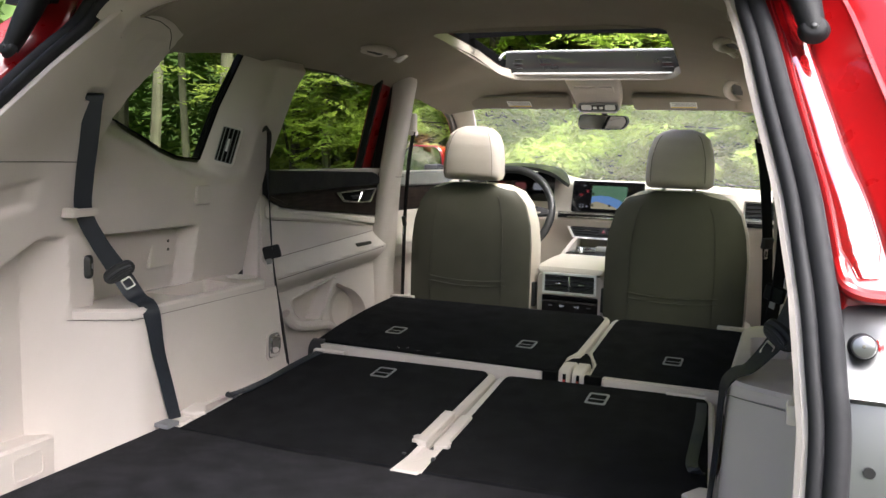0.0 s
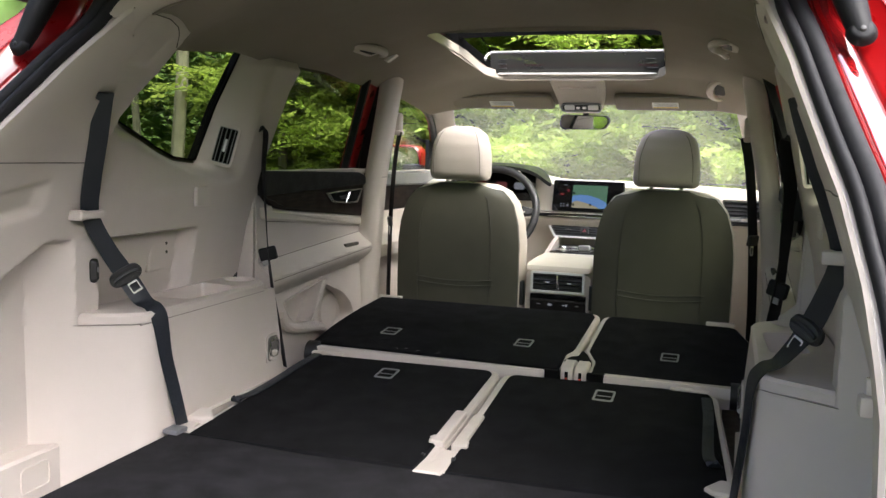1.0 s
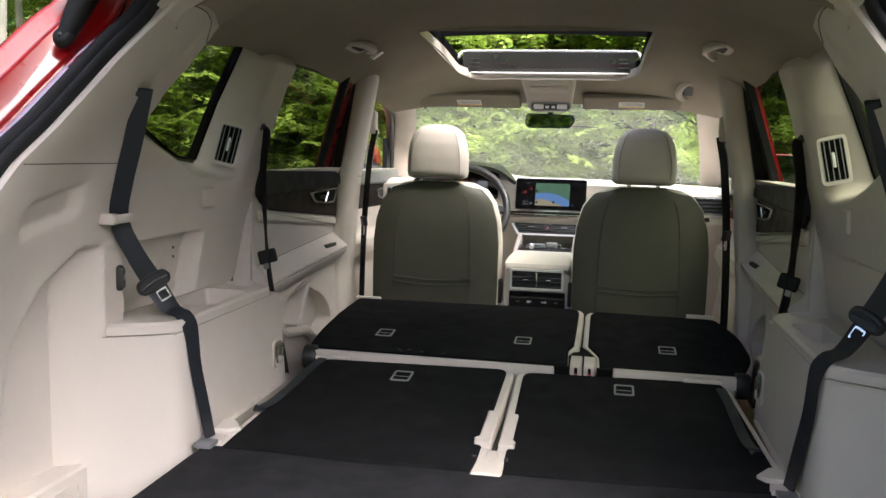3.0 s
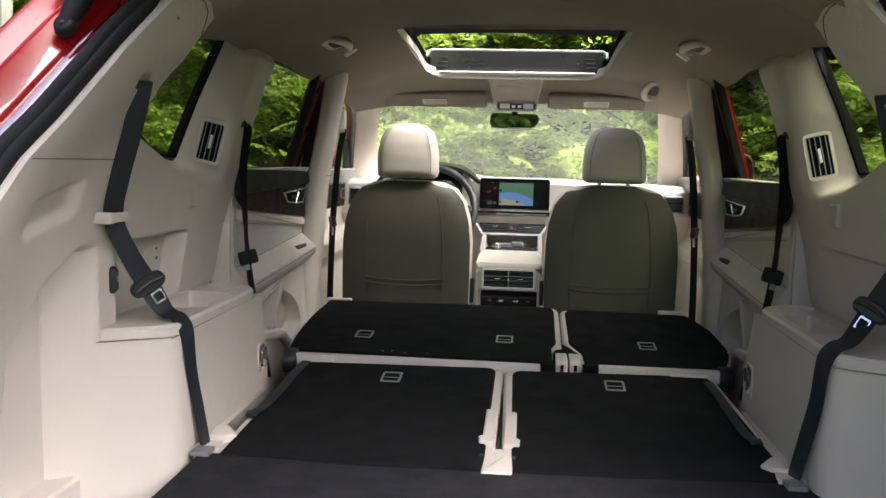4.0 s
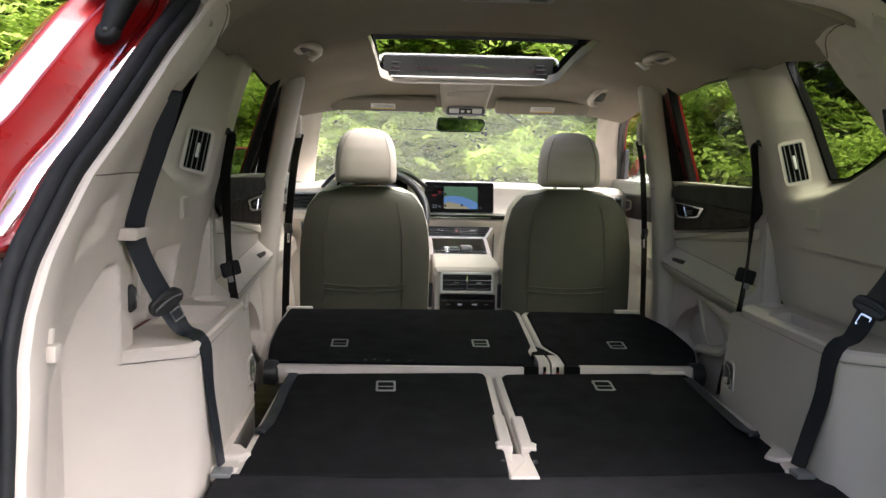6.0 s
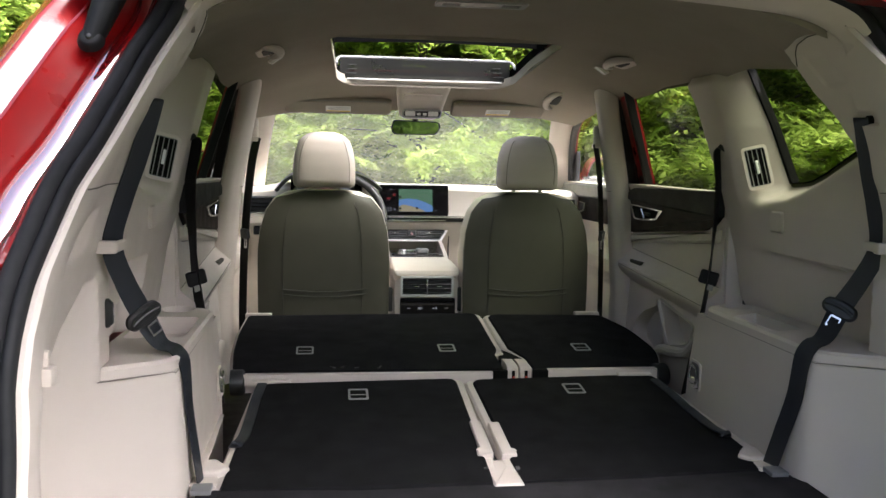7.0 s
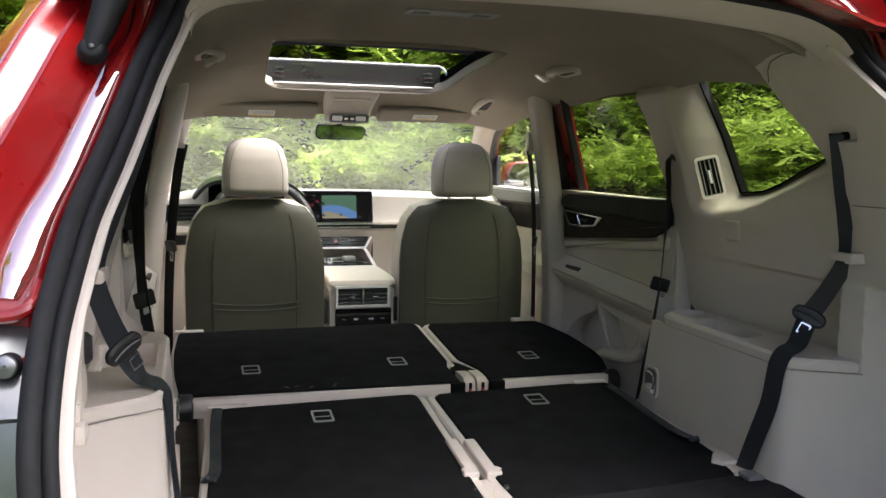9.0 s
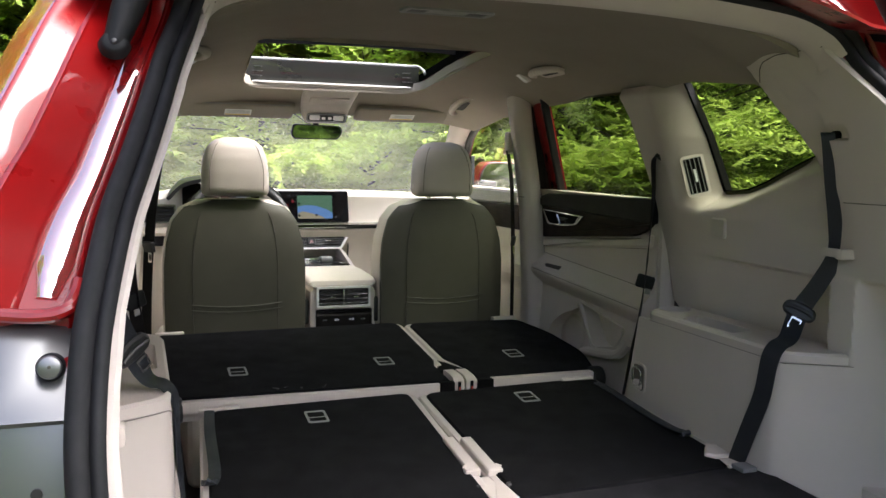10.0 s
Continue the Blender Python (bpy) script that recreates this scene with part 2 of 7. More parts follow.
def box_bm(x0, x1, y0, y1, z0, z1, bevel=0.004, seg=2, bm=None):
    bm = bm or bmesh.new()
    r = bmesh.ops.create_cube(bm, size=1, matrix=Matrix.Translation(((x0 + x1) / 2, (y0 + y1) / 2, (z0 + z1) / 2)) @ Matrix.Diagonal((abs(x1 - x0), abs(y1 - y0), abs(z1 - z0), 1)))
    if bevel:
        bevel = min(bevel, 0.45 * min(abs(x1 - x0), abs(y1 - y0), abs(z1 - z0)))
        es = list({e for v in r["verts"] for e in v.link_edges})
        bmesh.ops.bevel(bm, geom=es, offset=bevel, segments=seg, affect="EDGES", profile=0.6)
    return bm


def rounded(points, radius, seg=5):
    """A polygon (list of 2D points) with its corners rounded; radius one number or one a corner."""
    out = []
    n = len(points)
    for i in range(n):
        p, a, b = Vector(points[i]), Vector(points[i - 1]), Vector(points[(i + 1) % n])
        r = radius[i] if isinstance(radius, (list, tuple)) else radius
        da, db = (a - p), (b - p)
        k = min(r, 0.48 * da.length, 0.48 * db.length)
        if k < 1e-5:
            out.append(p)
            continue
        s, e = p + da.normalized() * k, p + db.normalized() * k
        for j in range(seg + 1):
            t = j / seg
            out.append((1 - t) ** 2 * s + 2 * t * (1 - t) * p + t * t * e)
    return out


def prism(outline, place, depth, bevel=0.0, bm=None):
    """A closed outline (2D) extruded by depth along the local z of the pose, with an eased front edge."""
    bm = bm or bmesh.new()
    n = len(outline)
    back = [bm.verts.new(place @ Vector((p[0], p[1], 0))) for p in outline]
    rings = [back]
    if bevel:
        c = Vector((sum(p[0] for p in outline) / n, sum(p[1] for p in outline) / n))
        rings.append([bm.verts.new(place @ Vector((p[0], p[1], depth - bevel))) for p in outline])
        inner = []
        for i in range(n):
            a, p, b = Vector(outline[i - 1][:2]), Vector(outline[i][:2]), Vector(outline[(i + 1) % n][:2])
            t = (b - a).normalized()
            nrm = Vector((-t.y, t.x))
            if nrm.dot(c - p) < 0:
                nrm = -nrm
            inner.append(bm.verts.new(place @ Vector((*(p + nrm * bevel), depth))))
        rings.append(inner)
    else:
        rings.append([bm.verts.new(place @ Vector((p[0], p[1], depth))) for p in outline])
    for a, b in zip(rings, rings[1:]):
        for i in range(n):
            bm.faces.new((a[i], a[(i + 1) % n], b[(i + 1) % n], b[i]))
    bm.faces.new(rings[-1])
    bm.faces.new(list(reversed(back)))
    bmesh.ops.recalc_face_normals(bm, faces=bm.faces[:])
    return bm


def frame_prism(outer, inner, place, depth, bm=None):
    """A ring between two outlines with the same number of points."""
    bm = bm or bmesh.new()
    n = len(outer)
    rows = []
    for ol, z in ((outer, 0), (outer, depth), (inner, depth), (inner, 0)):
        rows.append([bm.verts.new(place @ Vector((p[0], p[1], z))) for p in ol])
    rows.append(rows[0])
    for a, b in zip(rows, rows[1:]):
        for i in range(n):
            bm.faces.new((a[i], a[(i + 1) % n], b[(i + 1) % n], b[i]))
    bmesh.ops.recalc_face_normals(bm, faces=bm.faces[:])
    return bm


def smooth_path(points, n=8):
    """Catmull-Rom through 3D points."""
    pts = [Vector(p) for p in points]
    out = []
    for i in range(len(pts) - 1):
        a, b, c, d = pts[max(i - 1, 0)], pts[i], pts[i + 1], pts[min(i + 2, len(pts) - 1)]
        for j in range(n):
            t = j / n
            out.append(0.5 * ((2 * b) + (c - a) * t + (2 * a - 5 * b + 4 * c - d) * t * t + (3 * b - a - 3 * c + d) * t ** 3))
    out.append(pts[-1])
    return out


def tube(points, radius, sides=10, closed=False, bm=None, flat=1.0, up=(0, 0, 1)):
    """A swept round or flattened tube; radius one number or one a point."""
    bm = bm or bmesh.new()
    pts = [Vector(p) for p in points]
    n = len(pts)
    rings = []
    for i, p in enumerate(pts):
        if closed:
            d = pts[(i + 1) % n] - pts[i - 1]
        else:
            d = pts[min(i + 1, n - 1)] - pts[max(i - 1, 0)]
        d.normalize()
        u = Vector(up)
        if abs(d.dot(u)) > 0.95:
            u = Vector((0, 1, 0)) if abs(d.y) < 0.9 else Vector((1, 0, 0))
        s = d.cross(u).normalized()
        w = s.cross(d).normalized()
        r = radius[i] if isinstance(radius, (list, tuple)) else radius
        rings.append([bm.verts.new(p + s * r * math.cos(a) + w * r * flat * math.sin(a)) for a in (2 * math.pi * k / sides for k in range(sides))])
    pairs = list(zip(rings, rings[1:])) + ([(rings[-1], rings[0])] if closed else [])
    for a, b in pairs:
        for k in range(sides):
            bm.faces.new((a[k], a[(k + 1) % sides], b[(k + 1) % sides], b[k]))
    if not closed:
        bm.faces.new(list(reversed(rings[0])))
        bm.faces.new(rings[-1])
    bmesh.ops.recalc_face_normals(bm, faces=bm.faces[:])
    return bm


def ribbon(points, width, across, thick=0.0022, bm=None):
    """A strap: a flat band along the points, its width along the given directions (one, or one a point)."""
    bm = bm or bmesh.new()
    pts = [Vector(p) for p in points]
    n = len(pts)
    rows = []
    for i, p in enumerate(pts):
        d = (pts[min(i + 1, n - 1)] - pts[max(i - 1, 0)]).normalized()
        a = Vector(across[i] if isinstance(across, list) else across)
        a = (a - d * a.dot(d)).normalized()
        w = width[i] if isinstance(width, list) else width
        nn = d.cross(a).normalized() * thick / 2
        rows.append([bm.verts.new(q) for q in (p - a * w / 2 + nn, p - a * w / 6 + nn * 1.5, p + a * w / 6 + nn * 1.5, p + a * w / 2 + nn, p + a * w / 2 - nn, p - a * w / 2 - nn)])
    for a, b in zip(rows, rows[1:]):
        for k in range(6):
            bm.faces.new((a[k], a[(k + 1) % 6], b[(k + 1) % 6], b[k]))
    bm.faces.new(rows[0])
    bm.faces.new(list(reversed(rows[-1])))
    bmesh.ops.recalc_face_normals(bm, faces=bm.faces[:])
    return bm


def loft(rings, closed_ring=True, caps=True, bm=None):
    bm = bm or bmesh.new()
    rows = [[bm.verts.new(p) for p in r] for r in rings]
    n = len(rows[0])
    for a, b in zip(rows, rows[1:]):
        for k in range(n if closed_ring else n - 1):
            bm.faces.new((a[k], a[(k + 1) % n], b[(k + 1) % n], b[k]))
    if caps and closed_ring:
        bm.faces.new(list(reversed(rows[0])))
        bm.faces.new(rows[-1])
    bmesh.ops.recalc_face_normals(bm, faces=bm.faces[:])
    return bm


def cylinder_bm(place, r0, r1, h, seg=24, bm=None, bevel=0.0):
    bm = bm or bmesh.new()
    prof = [(r0, 0), (r1, h)] if not bevel else [(r0, 0), (r1, h - bevel), (r1 - bevel * 0.4, h - bevel * 0.3), (r1 - bevel, h)]
    rows = [[bm.verts.new(place @ Vector((r * math.cos(a), r * math.sin(a), z))) for a in (2 * math.pi * k / seg for k in range(seg))] for r, z in prof]
    for a, b in zip(rows, rows[1:]):
        for k in range(seg):
            bm.faces.new((a[k], a[(k + 1) % seg], b[(k + 1) % seg], b[k]))
    bm.faces.new(list(reversed(rows[0])))
    bm.faces.new(rows[-1])
    return bm


def sstep(a, b, v):
    t = min(1.0, max(0.0, (v - a) / (b - a)))
    return t * t * (3 - 2 * t)


def lerp(a, b, t):
    return a + (b - a) * t


def table(rows, v):
    """Straight-line interpolation in a short table."""
    if v <= rows[0][0]:
        return rows[0][1]
    for (a, p), (b, q) in zip(rows, rows[1:]):
        if v <= b:
            return lerp(p, q, (v - a) / (b - a))
    return rows[-1][1]


def cut(ob, cutters):
    """Cut the given bmeshes out of a part, for good."""
    for bm in cutters:
        bmesh.ops.recalc_face_normals(bm, faces=bm.faces[:])
        me = bpy.data.meshes.new("cutter")
        bm.to_mesh(me)
        bm.free()
        tool = new("cutter", me)
        md = ob.modifiers.new("cut", "BOOLEAN")
        md.operation, md.solver, md.object = "DIFFERENCE", "EXACT", tool
        bpy.context.view_layer.update()
        dg = bpy.context.evaluated_depsgraph_get()
        made = bpy.data.meshes.new_from_object(ob.evaluated_get(dg))
        ob.modifiers.clear()
        old = ob.data
        ob.data = made
        made.name = old.name
        bpy.data.objects.remove(tool)
        bpy.data.meshes.remove(me)
    ob.data.shade_smooth()
    ob.data.set_sharp_from_angle(angle=radians(35))
    return ob


# ---- ground and woods ----
def ground_z(x, y):
    d = max(0.0, math.hypot(x, y - 0.5) - 5.5)
    return -0.02 * min(d, 10) + 0.05 * noise.noise((x * 0.25, y * 0.25, 0)) * min(1, d / 3)


def build_ground():
    bm = bmesh.new()
    radii = [0, 1.5, 3, 4, 5, 6, 7, 8, 9.5, 11, 13, 16, 20, 26, 35, 60, 150, 500, 1500]
    rows = []
    for r in radii:
        rows.append([bm.verts.new((r * math.cos(a), 0.5 + r * math.sin(a), ground_z(r * math.cos(a), 0.5 + r * math.sin(a)))) for a in (2 * math.pi * k / 64 for k in range(64))])
    for a, b in zip(rows, rows[1:]):
        for k in range(64):
            bm.faces.new((a[k], b[k], b[(k + 1) % 64], a[(k + 1) % 64]))
    bmesh.ops.remove_doubles(bm, verts=bm.verts[:], dist=0.001)
    m = mat("forest_ground", (0.058, 0.060, 0.036), 0.95, vary=0.4, scale=1.5, bump=1.0, grain=60)
    tagged(part("ground", bm, m), "mossy green clearing with leaf litter among the trees", "ground", kind="structure")


def fronds(centres, length, rng, each=14):
    """Leaf places and directions in pairs along drooping twigs, one twig at each centre."""
    n = len(centres)
    d = rng.normal(size=(n, 3)) * (1, 1, 0.4) - (0, 0, 0.25)
    d /= np.linalg.norm(d, axis=1)[:, None]
    side = np.cross(d, rng.normal(size=(n, 3)) * 0.25 + (0, 0, 1))
    side /= np.linalg.norm(side, axis=1)[:, None]
    k = np.arange(each)
    f = (k // 2 * 2 / each - 0.5)[None, :, None]
    sign = np.where(k % 2, 1.0, -1.0)[None, :, None]
    size = length * rng.uniform(0.6, 1.3, n)[:, None, None]
    at = centres[:, None] + d[:, None] * f * size + side[:, None] * sign * 0.1 * size - np.array((0, 0, 0.35)) * f ** 2 * size
    way = d[:, None] * 0.55 + side[:, None] * sign + rng.normal(size=(n, each, 3)) * 0.22
    return at.reshape(-1, 3), way.reshape(-1, 3)


def leaf_mesh(name, centres, sizes, material, rng, squash=0.42, way=None):
    """Many small folded leaves, each an island of two triangles, round the given centres."""
    n = len(centres)
    if way is None:
        d = rng.normal(size=(n, 3))
        d[:, 2] = d[:, 2] * 0.35 - 0.25
    else:
        d = way
    d = d / np.linalg.norm(d, axis=1)[:, None]
    u = np.cross(d, rng.normal(size=(n, 3)) * 0.3 + (0, 0, 1))
    u /= np.linalg.norm(u, axis=1)[:, None]
    s = sizes[:, None]
    tip, base = centres + d * s, centres - d * s * 0.8
    nrm = np.cross(d, u) * s * 0.18
    a, b = centres + u * s * squash + nrm, centres - u * s * squash + nrm
    co = np.stack([base, a, tip, b], axis=1).reshape(-1, 3)
    me = bpy.data.meshes.new(name)
    idx = np.arange(n)[:, None] * 4
    faces = np.concatenate([idx + [0, 1, 2], idx + [0, 2, 3]], axis=1).reshape(-1, 3)
    me.vertices.add(n * 4)
    me.vertices.foreach_set("co", co.ravel())
    me.loops.add(n * 6)
    me.loops.foreach_set("vertex_index", faces.ravel())
    me.polygons.add(n * 2)
    me.polygons.foreach_set("loop_start", np.arange(n * 2) * 3)
    me.update(calc_edges=True)
    me.materials.append(material)
    return me


def build_tree(seed, height, spread, low, pale, leaves, leaf, foliage=None, girth=0.0):
    """A tree: tapered trunk with limbs, and a crown of leaves in uneven sprays along the limbs."""
    rng = np.random.default_rng(seed)
    t = thing("tree", "slender pale-barked woodland tree with light green leaves" if pale else "leafy green broadleaf tree at the edge of the clearing", "tree", "woodland trees")
    lean = rng.normal(size=2) * 0.03
    trunk = [(lean[0] * z + 0.05 * math.sin(z * 1.3 + seed), lean[1] * z + 0.05 * math.cos(z + seed), z) for z in np.linspace(-0.2, height, 12)]
    r0 = girth or (0.07 if pale else 0.045) + height * 0.006
    bm = tube(trunk, [r0 * (1 - 0.85 * i / 11) + 0.01 for i in range(12)], 9)
    sprays = []
    for k in range(26):
        f = low + (0.97 - low) * (k + rng.random()) / 26
        z = height * f
        p = Vector((lean[0] * z, lean[1] * z, z))
        a = rng.random() * 2 * math.pi
        length = spread * (1.15 - 0.75 * abs(f - 0.45)) * (0.6 + 0.6 * rng.random())
        mid = p + Vector((math.cos(a) * length * 0.5, math.sin(a) * length * 0.5, length * 0.22))
        end = p + Vector((math.cos(a) * length, math.sin(a) * length, length * (0.1 + 0.35 * rng.random())))
        tube([p, mid, end], [r0 * 0.35 * (1.1 - f), r0 * 0.2 * (1.1 - f) + 0.004, 0.004], 5, bm=bm)
        for q in np.linspace(0.35, 1.05, 7):
            c = p.lerp(end, q) + Vector((0, 0, math.sin(q * 3.1) * length * 0.1))
            sprays.append((c, 0.24 + 0.22 * rng.random()))
    part("trunk", bm, BARK_PALE if pale else BARK, t)
    per = leaves // 14 // len(sprays)
    cs = np.concatenate([np.array(c) + rng.normal(size=(per, 3)) * (r, r, r * 0.28) for c, r in sprays])
    cs, way = fronds(cs, min(0.5, leaf * 9), rng)
    me = leaf_mesh("crown", cs, leaf * (0.75 + 0.7 * rng.random(len(cs))), foliage or LEAF, rng, way=way)
    crown = new("crown", me)
    crown.parent = t
    return t


def build_woods():
    rng = random.Random(4)
    kinds = [build_tree(1, 6.2, 2.4, 0.08, False, 30000, 0.044), build_tree(2, 9.0, 2.0, 0.30, True, 18000, 0.052), build_tree(3, 5.2, 2.2, 0.04, False, 30000, 0.042), build_tree(4, 12.0, 2.8, 0.20, True, 11000, 0.13), build_tree(5, 11.0, 2.4, 0.44, True, 16000, 0.060, LEAF_PALE), build_tree(6, 4.6, 2.0, 0.03, False, 38000, 0.046, LEAF_PALE), build_tree(7, 8.5, 1.3, 0.42, True, 7000, 0.052, None, 0.055)]
    k = 0
    for ring, (radius, count) in enumerate(((9.6, 16), (11.8, 14), (14.6, 10))):
        for i in range(count):
            a = 2 * math.pi * (i + rng.uniform(-0.35, 0.35)) / count + ring * 0.4
            r = radius + rng.uniform(-1.0, 1.0)
            x, y = r * math.sin(a), 0.5 + r * math.cos(a)
            deg = math.degrees(math.atan2(x, y - 0.5)) % 360
            behind = 68 < deg < 250                  # unseen trees added behind the car, kept low to let sky light in
            if behind and (ring == 2 or ring == 0 and deg < 200):
                continue
            m = Matrix.Translation((x, y, ground_z(x, y))) @ Matrix.Rotation(rng.uniform(0, 6.28), 4, "Z") @ Matrix.Diagonal((*[rng.uniform(0.8, 1.2) * (0.72 if behind else 1.0)] * 3, 1))
            west = 278 < deg < 335
            src = kinds[rng.choice((0, 2))] if behind else kinds[3] if 70 < deg < 290 else kinds[1] if west else kinds[rng.choice((0, 2))]
            if k < 4 and src.location.length == 0 and src.matrix_basis == Matrix.Identity(4):
                src.matrix_basis = m
                k += 1
            else:
                t = copy_thing(src, m)
                t.scale = m.to_scale()
    # tall trees ahead, whose crowns show through the sunroof
    for a, r, h in ((-16, 11.5, 1.0), (3, 11.0, 0.95), (17, 11.8, 1.0), (-6, 13.5, 1.1), (30, 12.0, 1.0)):
        x, y = r * math.sin(radians(a)), 0.5 + r * math.cos(radians(a))
        t = copy_thing(kinds[4], Matrix.Translation((x, y, 0)) @ Matrix.Rotation(a * 2.3, 4, "Z"))
        t.scale = (h, h, h)
    # slender bare-stemmed trees at the edge of the clearing beside the driver's side
    for a, r, h in ((-40.3, 9.4, 1.0), (-38.7, 10.6, 0.8), (-36.4, 9.0, 1.15), (-29.8, 10.4, 1.0), (-44.0, 10.0, 0.9), (-26.0, 11.5, 0.9)):
        t = copy_thing(kinds[6], Matrix.Translation((0.74 + r * math.sin(radians(a)), -2.1 + r * math.cos(radians(a)), -0.05)) @ Matrix.Rotation(a * 1.3, 4, "Z"))
        t.scale = (h, h, 1.0)
    # a low leafy row ahead of the car
    for i, a in enumerate((-38, -29, -20, -11, -3, 6, 14, 23, 32, 41)):
        r = 8.2 + 0.7 * math.sin(i * 2.1)
        t = copy_thing(kinds[5], Matrix.Translation((r * math.sin(radians(a)), 0.5 + r * math.cos(radians(a)), 0)) @ Matrix.Rotation(i * 1.9, 4, "Z"))
        t.scale = (1.0, 1.0, 0.85 + 0.1 * (i % 3))
    for i, a in enumerate((-34, -24, -15, -7, 1, 10, 19, 28, 37)):
        r = 9.6 + 0.6 * math.sin(i * 1.7)
        t = copy_thing(kinds[5], Matrix.Translation((r * math.sin(radians(a)), 0.5 + r * math.cos(radians(a)), 0)) @ Matrix.Rotation(i * 2.7, 4, "Z"))
        t.scale = (1.15, 1.15, 1.0 + 0.12 * (i % 2))
    for src in kinds:
        if src.location.length == 0:
            src.location = (-16 - kinds.index(src), 20, 0)


def build_shrubs():
    """The undergrowth along the edge of the clearing, as one mass of leaves."""
    rng = np.random.default_rng(7)
    cs = []
    for i in range(760):
        a = rng.uniform(radians(-80), radians(80))
        deg = math.degrees(a) % 360
        if 75 < deg < 210:
            continue
        r = rng.uniform(6.6, 15.0)
        top = (0.5 + 0.30 * (r - 6.0)) * rng.uniform(0.6, 1.15) * (0.55 if 278 < deg < 335 else 1.0)
        x, y = r * math.sin(a), 0.5 + r * math.cos(a)
        n = 18
        c = rng.normal(size=(n, 3)) * (0.36, 0.36, 0.5)
        c[:, 2] = np.abs(c[:, 2]) * top * 0.75
        cs.append(c + (x, y, ground_z(x, y)))
    cs, way = fronds(np.concatenate(cs), 0.42, rng)
    me = leaf_mesh("shrubs", cs, rng.uniform(0.034, 0.066, len(cs)), LEAF, rng, way=way)
    tagged(new("shrubs", me), "dense green undergrowth of shrubs and saplings", "shrubs", kind="stuff")


def build_far_woods():
    """The deeper forest behind the first trees, one dark mass of foliage."""
    rng = np.random.default_rng(11)
    n = 150000
    a = rng.uniform(radians(-180), radians(180), n)
    r = rng.uniform(15.5, 20, n)
    z = rng.uniform(0, 1, n) ** 1.2 * np.where(np.abs(a) > radians(110), 4.5, 7.0) * (0.8 + 0.25 * np.sin(a * 9) + 0.12 * np.sin(a * 23))
    c = np.stack([r * np.sin(a), 0.5 + r * np.cos(a), z - 0.2], axis=1)
    me = leaf_mesh("far_woods", c, rng.uniform(0.12, 0.24, n), LEAF_DARK, rng)
    tagged(new("far_woods", me), "deep green forest behind the first trees", "forest", kind="stuff")


def build_backdrop():
    """A plain dark green wall of distance all round, beyond the trees."""
    bm = bmesh.new()
    n = 96
    rows = []
    for z in (-1.0, 4.0, 8.0):
        rows.append([bm.verts.new((27 * math.sin(a), 0.5 + 27 * math.cos(a), z + (1.6 * math.sin(a * 7) + 1.1 * math.sin(a * 17) if z > 7 else 0))) for a in np.linspace(radians(-180), radians(180), n)])
    for a, b in zip(rows, rows[1:]):
        for k in range(n - 1):
            bm.faces.new((a[k], a[k + 1], b[k + 1], b[k]))
    m = mat("distant_forest", (0.13, 0.20, 0.065), 0.95, vary=0.6, scale=0.9, spec=0.05)
    tagged(part("backdrop", bm, m), "dim green forest in the distance", "forest", kind="structure")


build_backdrop()
build_ground()
build_woods()
build_far_woods()
build_shrubs()


# ---- the car's shell ----
EDGE_X = [(0.58, 0.75), (0.70, 0.745), (1.0, 0.735), (1.14, 0.728), (1.38, 0.69), (1.56, 0.645), (1.69, 0.595)]
EDGE_Y = [(0.58, -1.19), (0.70, -1.185), (1.0, -1.166), (1.14, -1.142), (1.20, -1.120), (1.26, -1.086), (1.32, -1.035), (1.38, -0.985), (1.44, -0.918), (1.56, -0.800), (1.69, -0.665)]
FRONT_Y = [(0.70, 0.065), (0.85, 0.045), (1.0165, 0.025), (1.05, 0.078), (1.35, 0.100), (1.42, 0.122), (1.58, 0.168), (1.64, 0.205), (1.70, 0.225)]
# the opening stands a little to the right of the load bay's middle, more so at the right foot
EDGE_SHIFT = {-1: [(0.9, 0.020), (1.1, 0.012), (1.2, -0.001), (1.28, -0.006), (1.36, -0.001), (1.44, 0.008), (1.54, 0.017), (1.7, 0.018)], 1: [(0.9, 0.017), (1.2, 0.027), (1.28, 0.028), (1.36, 0.022), (1.44, 0.016), (1.54, 0.008), (1.7, 0.008)]}
GLASS_X = [(1.30, 0.85), (1.377, 0.846), (1.687, 0.735), (1.75, 0.71)]


WINDOW_FOOT = [(-0.56, 1.51), (-0.43, 1.470), (-0.325, 1.434), (-0.245, 1.405), (-0.172, 1.384), (-0.09, 1.375), (0.0, 1.375)]
WINDOW_FRONT = [(1.375, -0.072), (1.525, -0.052), (1.685, -0.004), (1.71, 0.004)]


def edge_x(s, z):
    """How far the pillar's rear edge stands out from the middle on one side."""
    return table(EDGE_X, z) + s * table(EDGE_SHIFT[s], z)


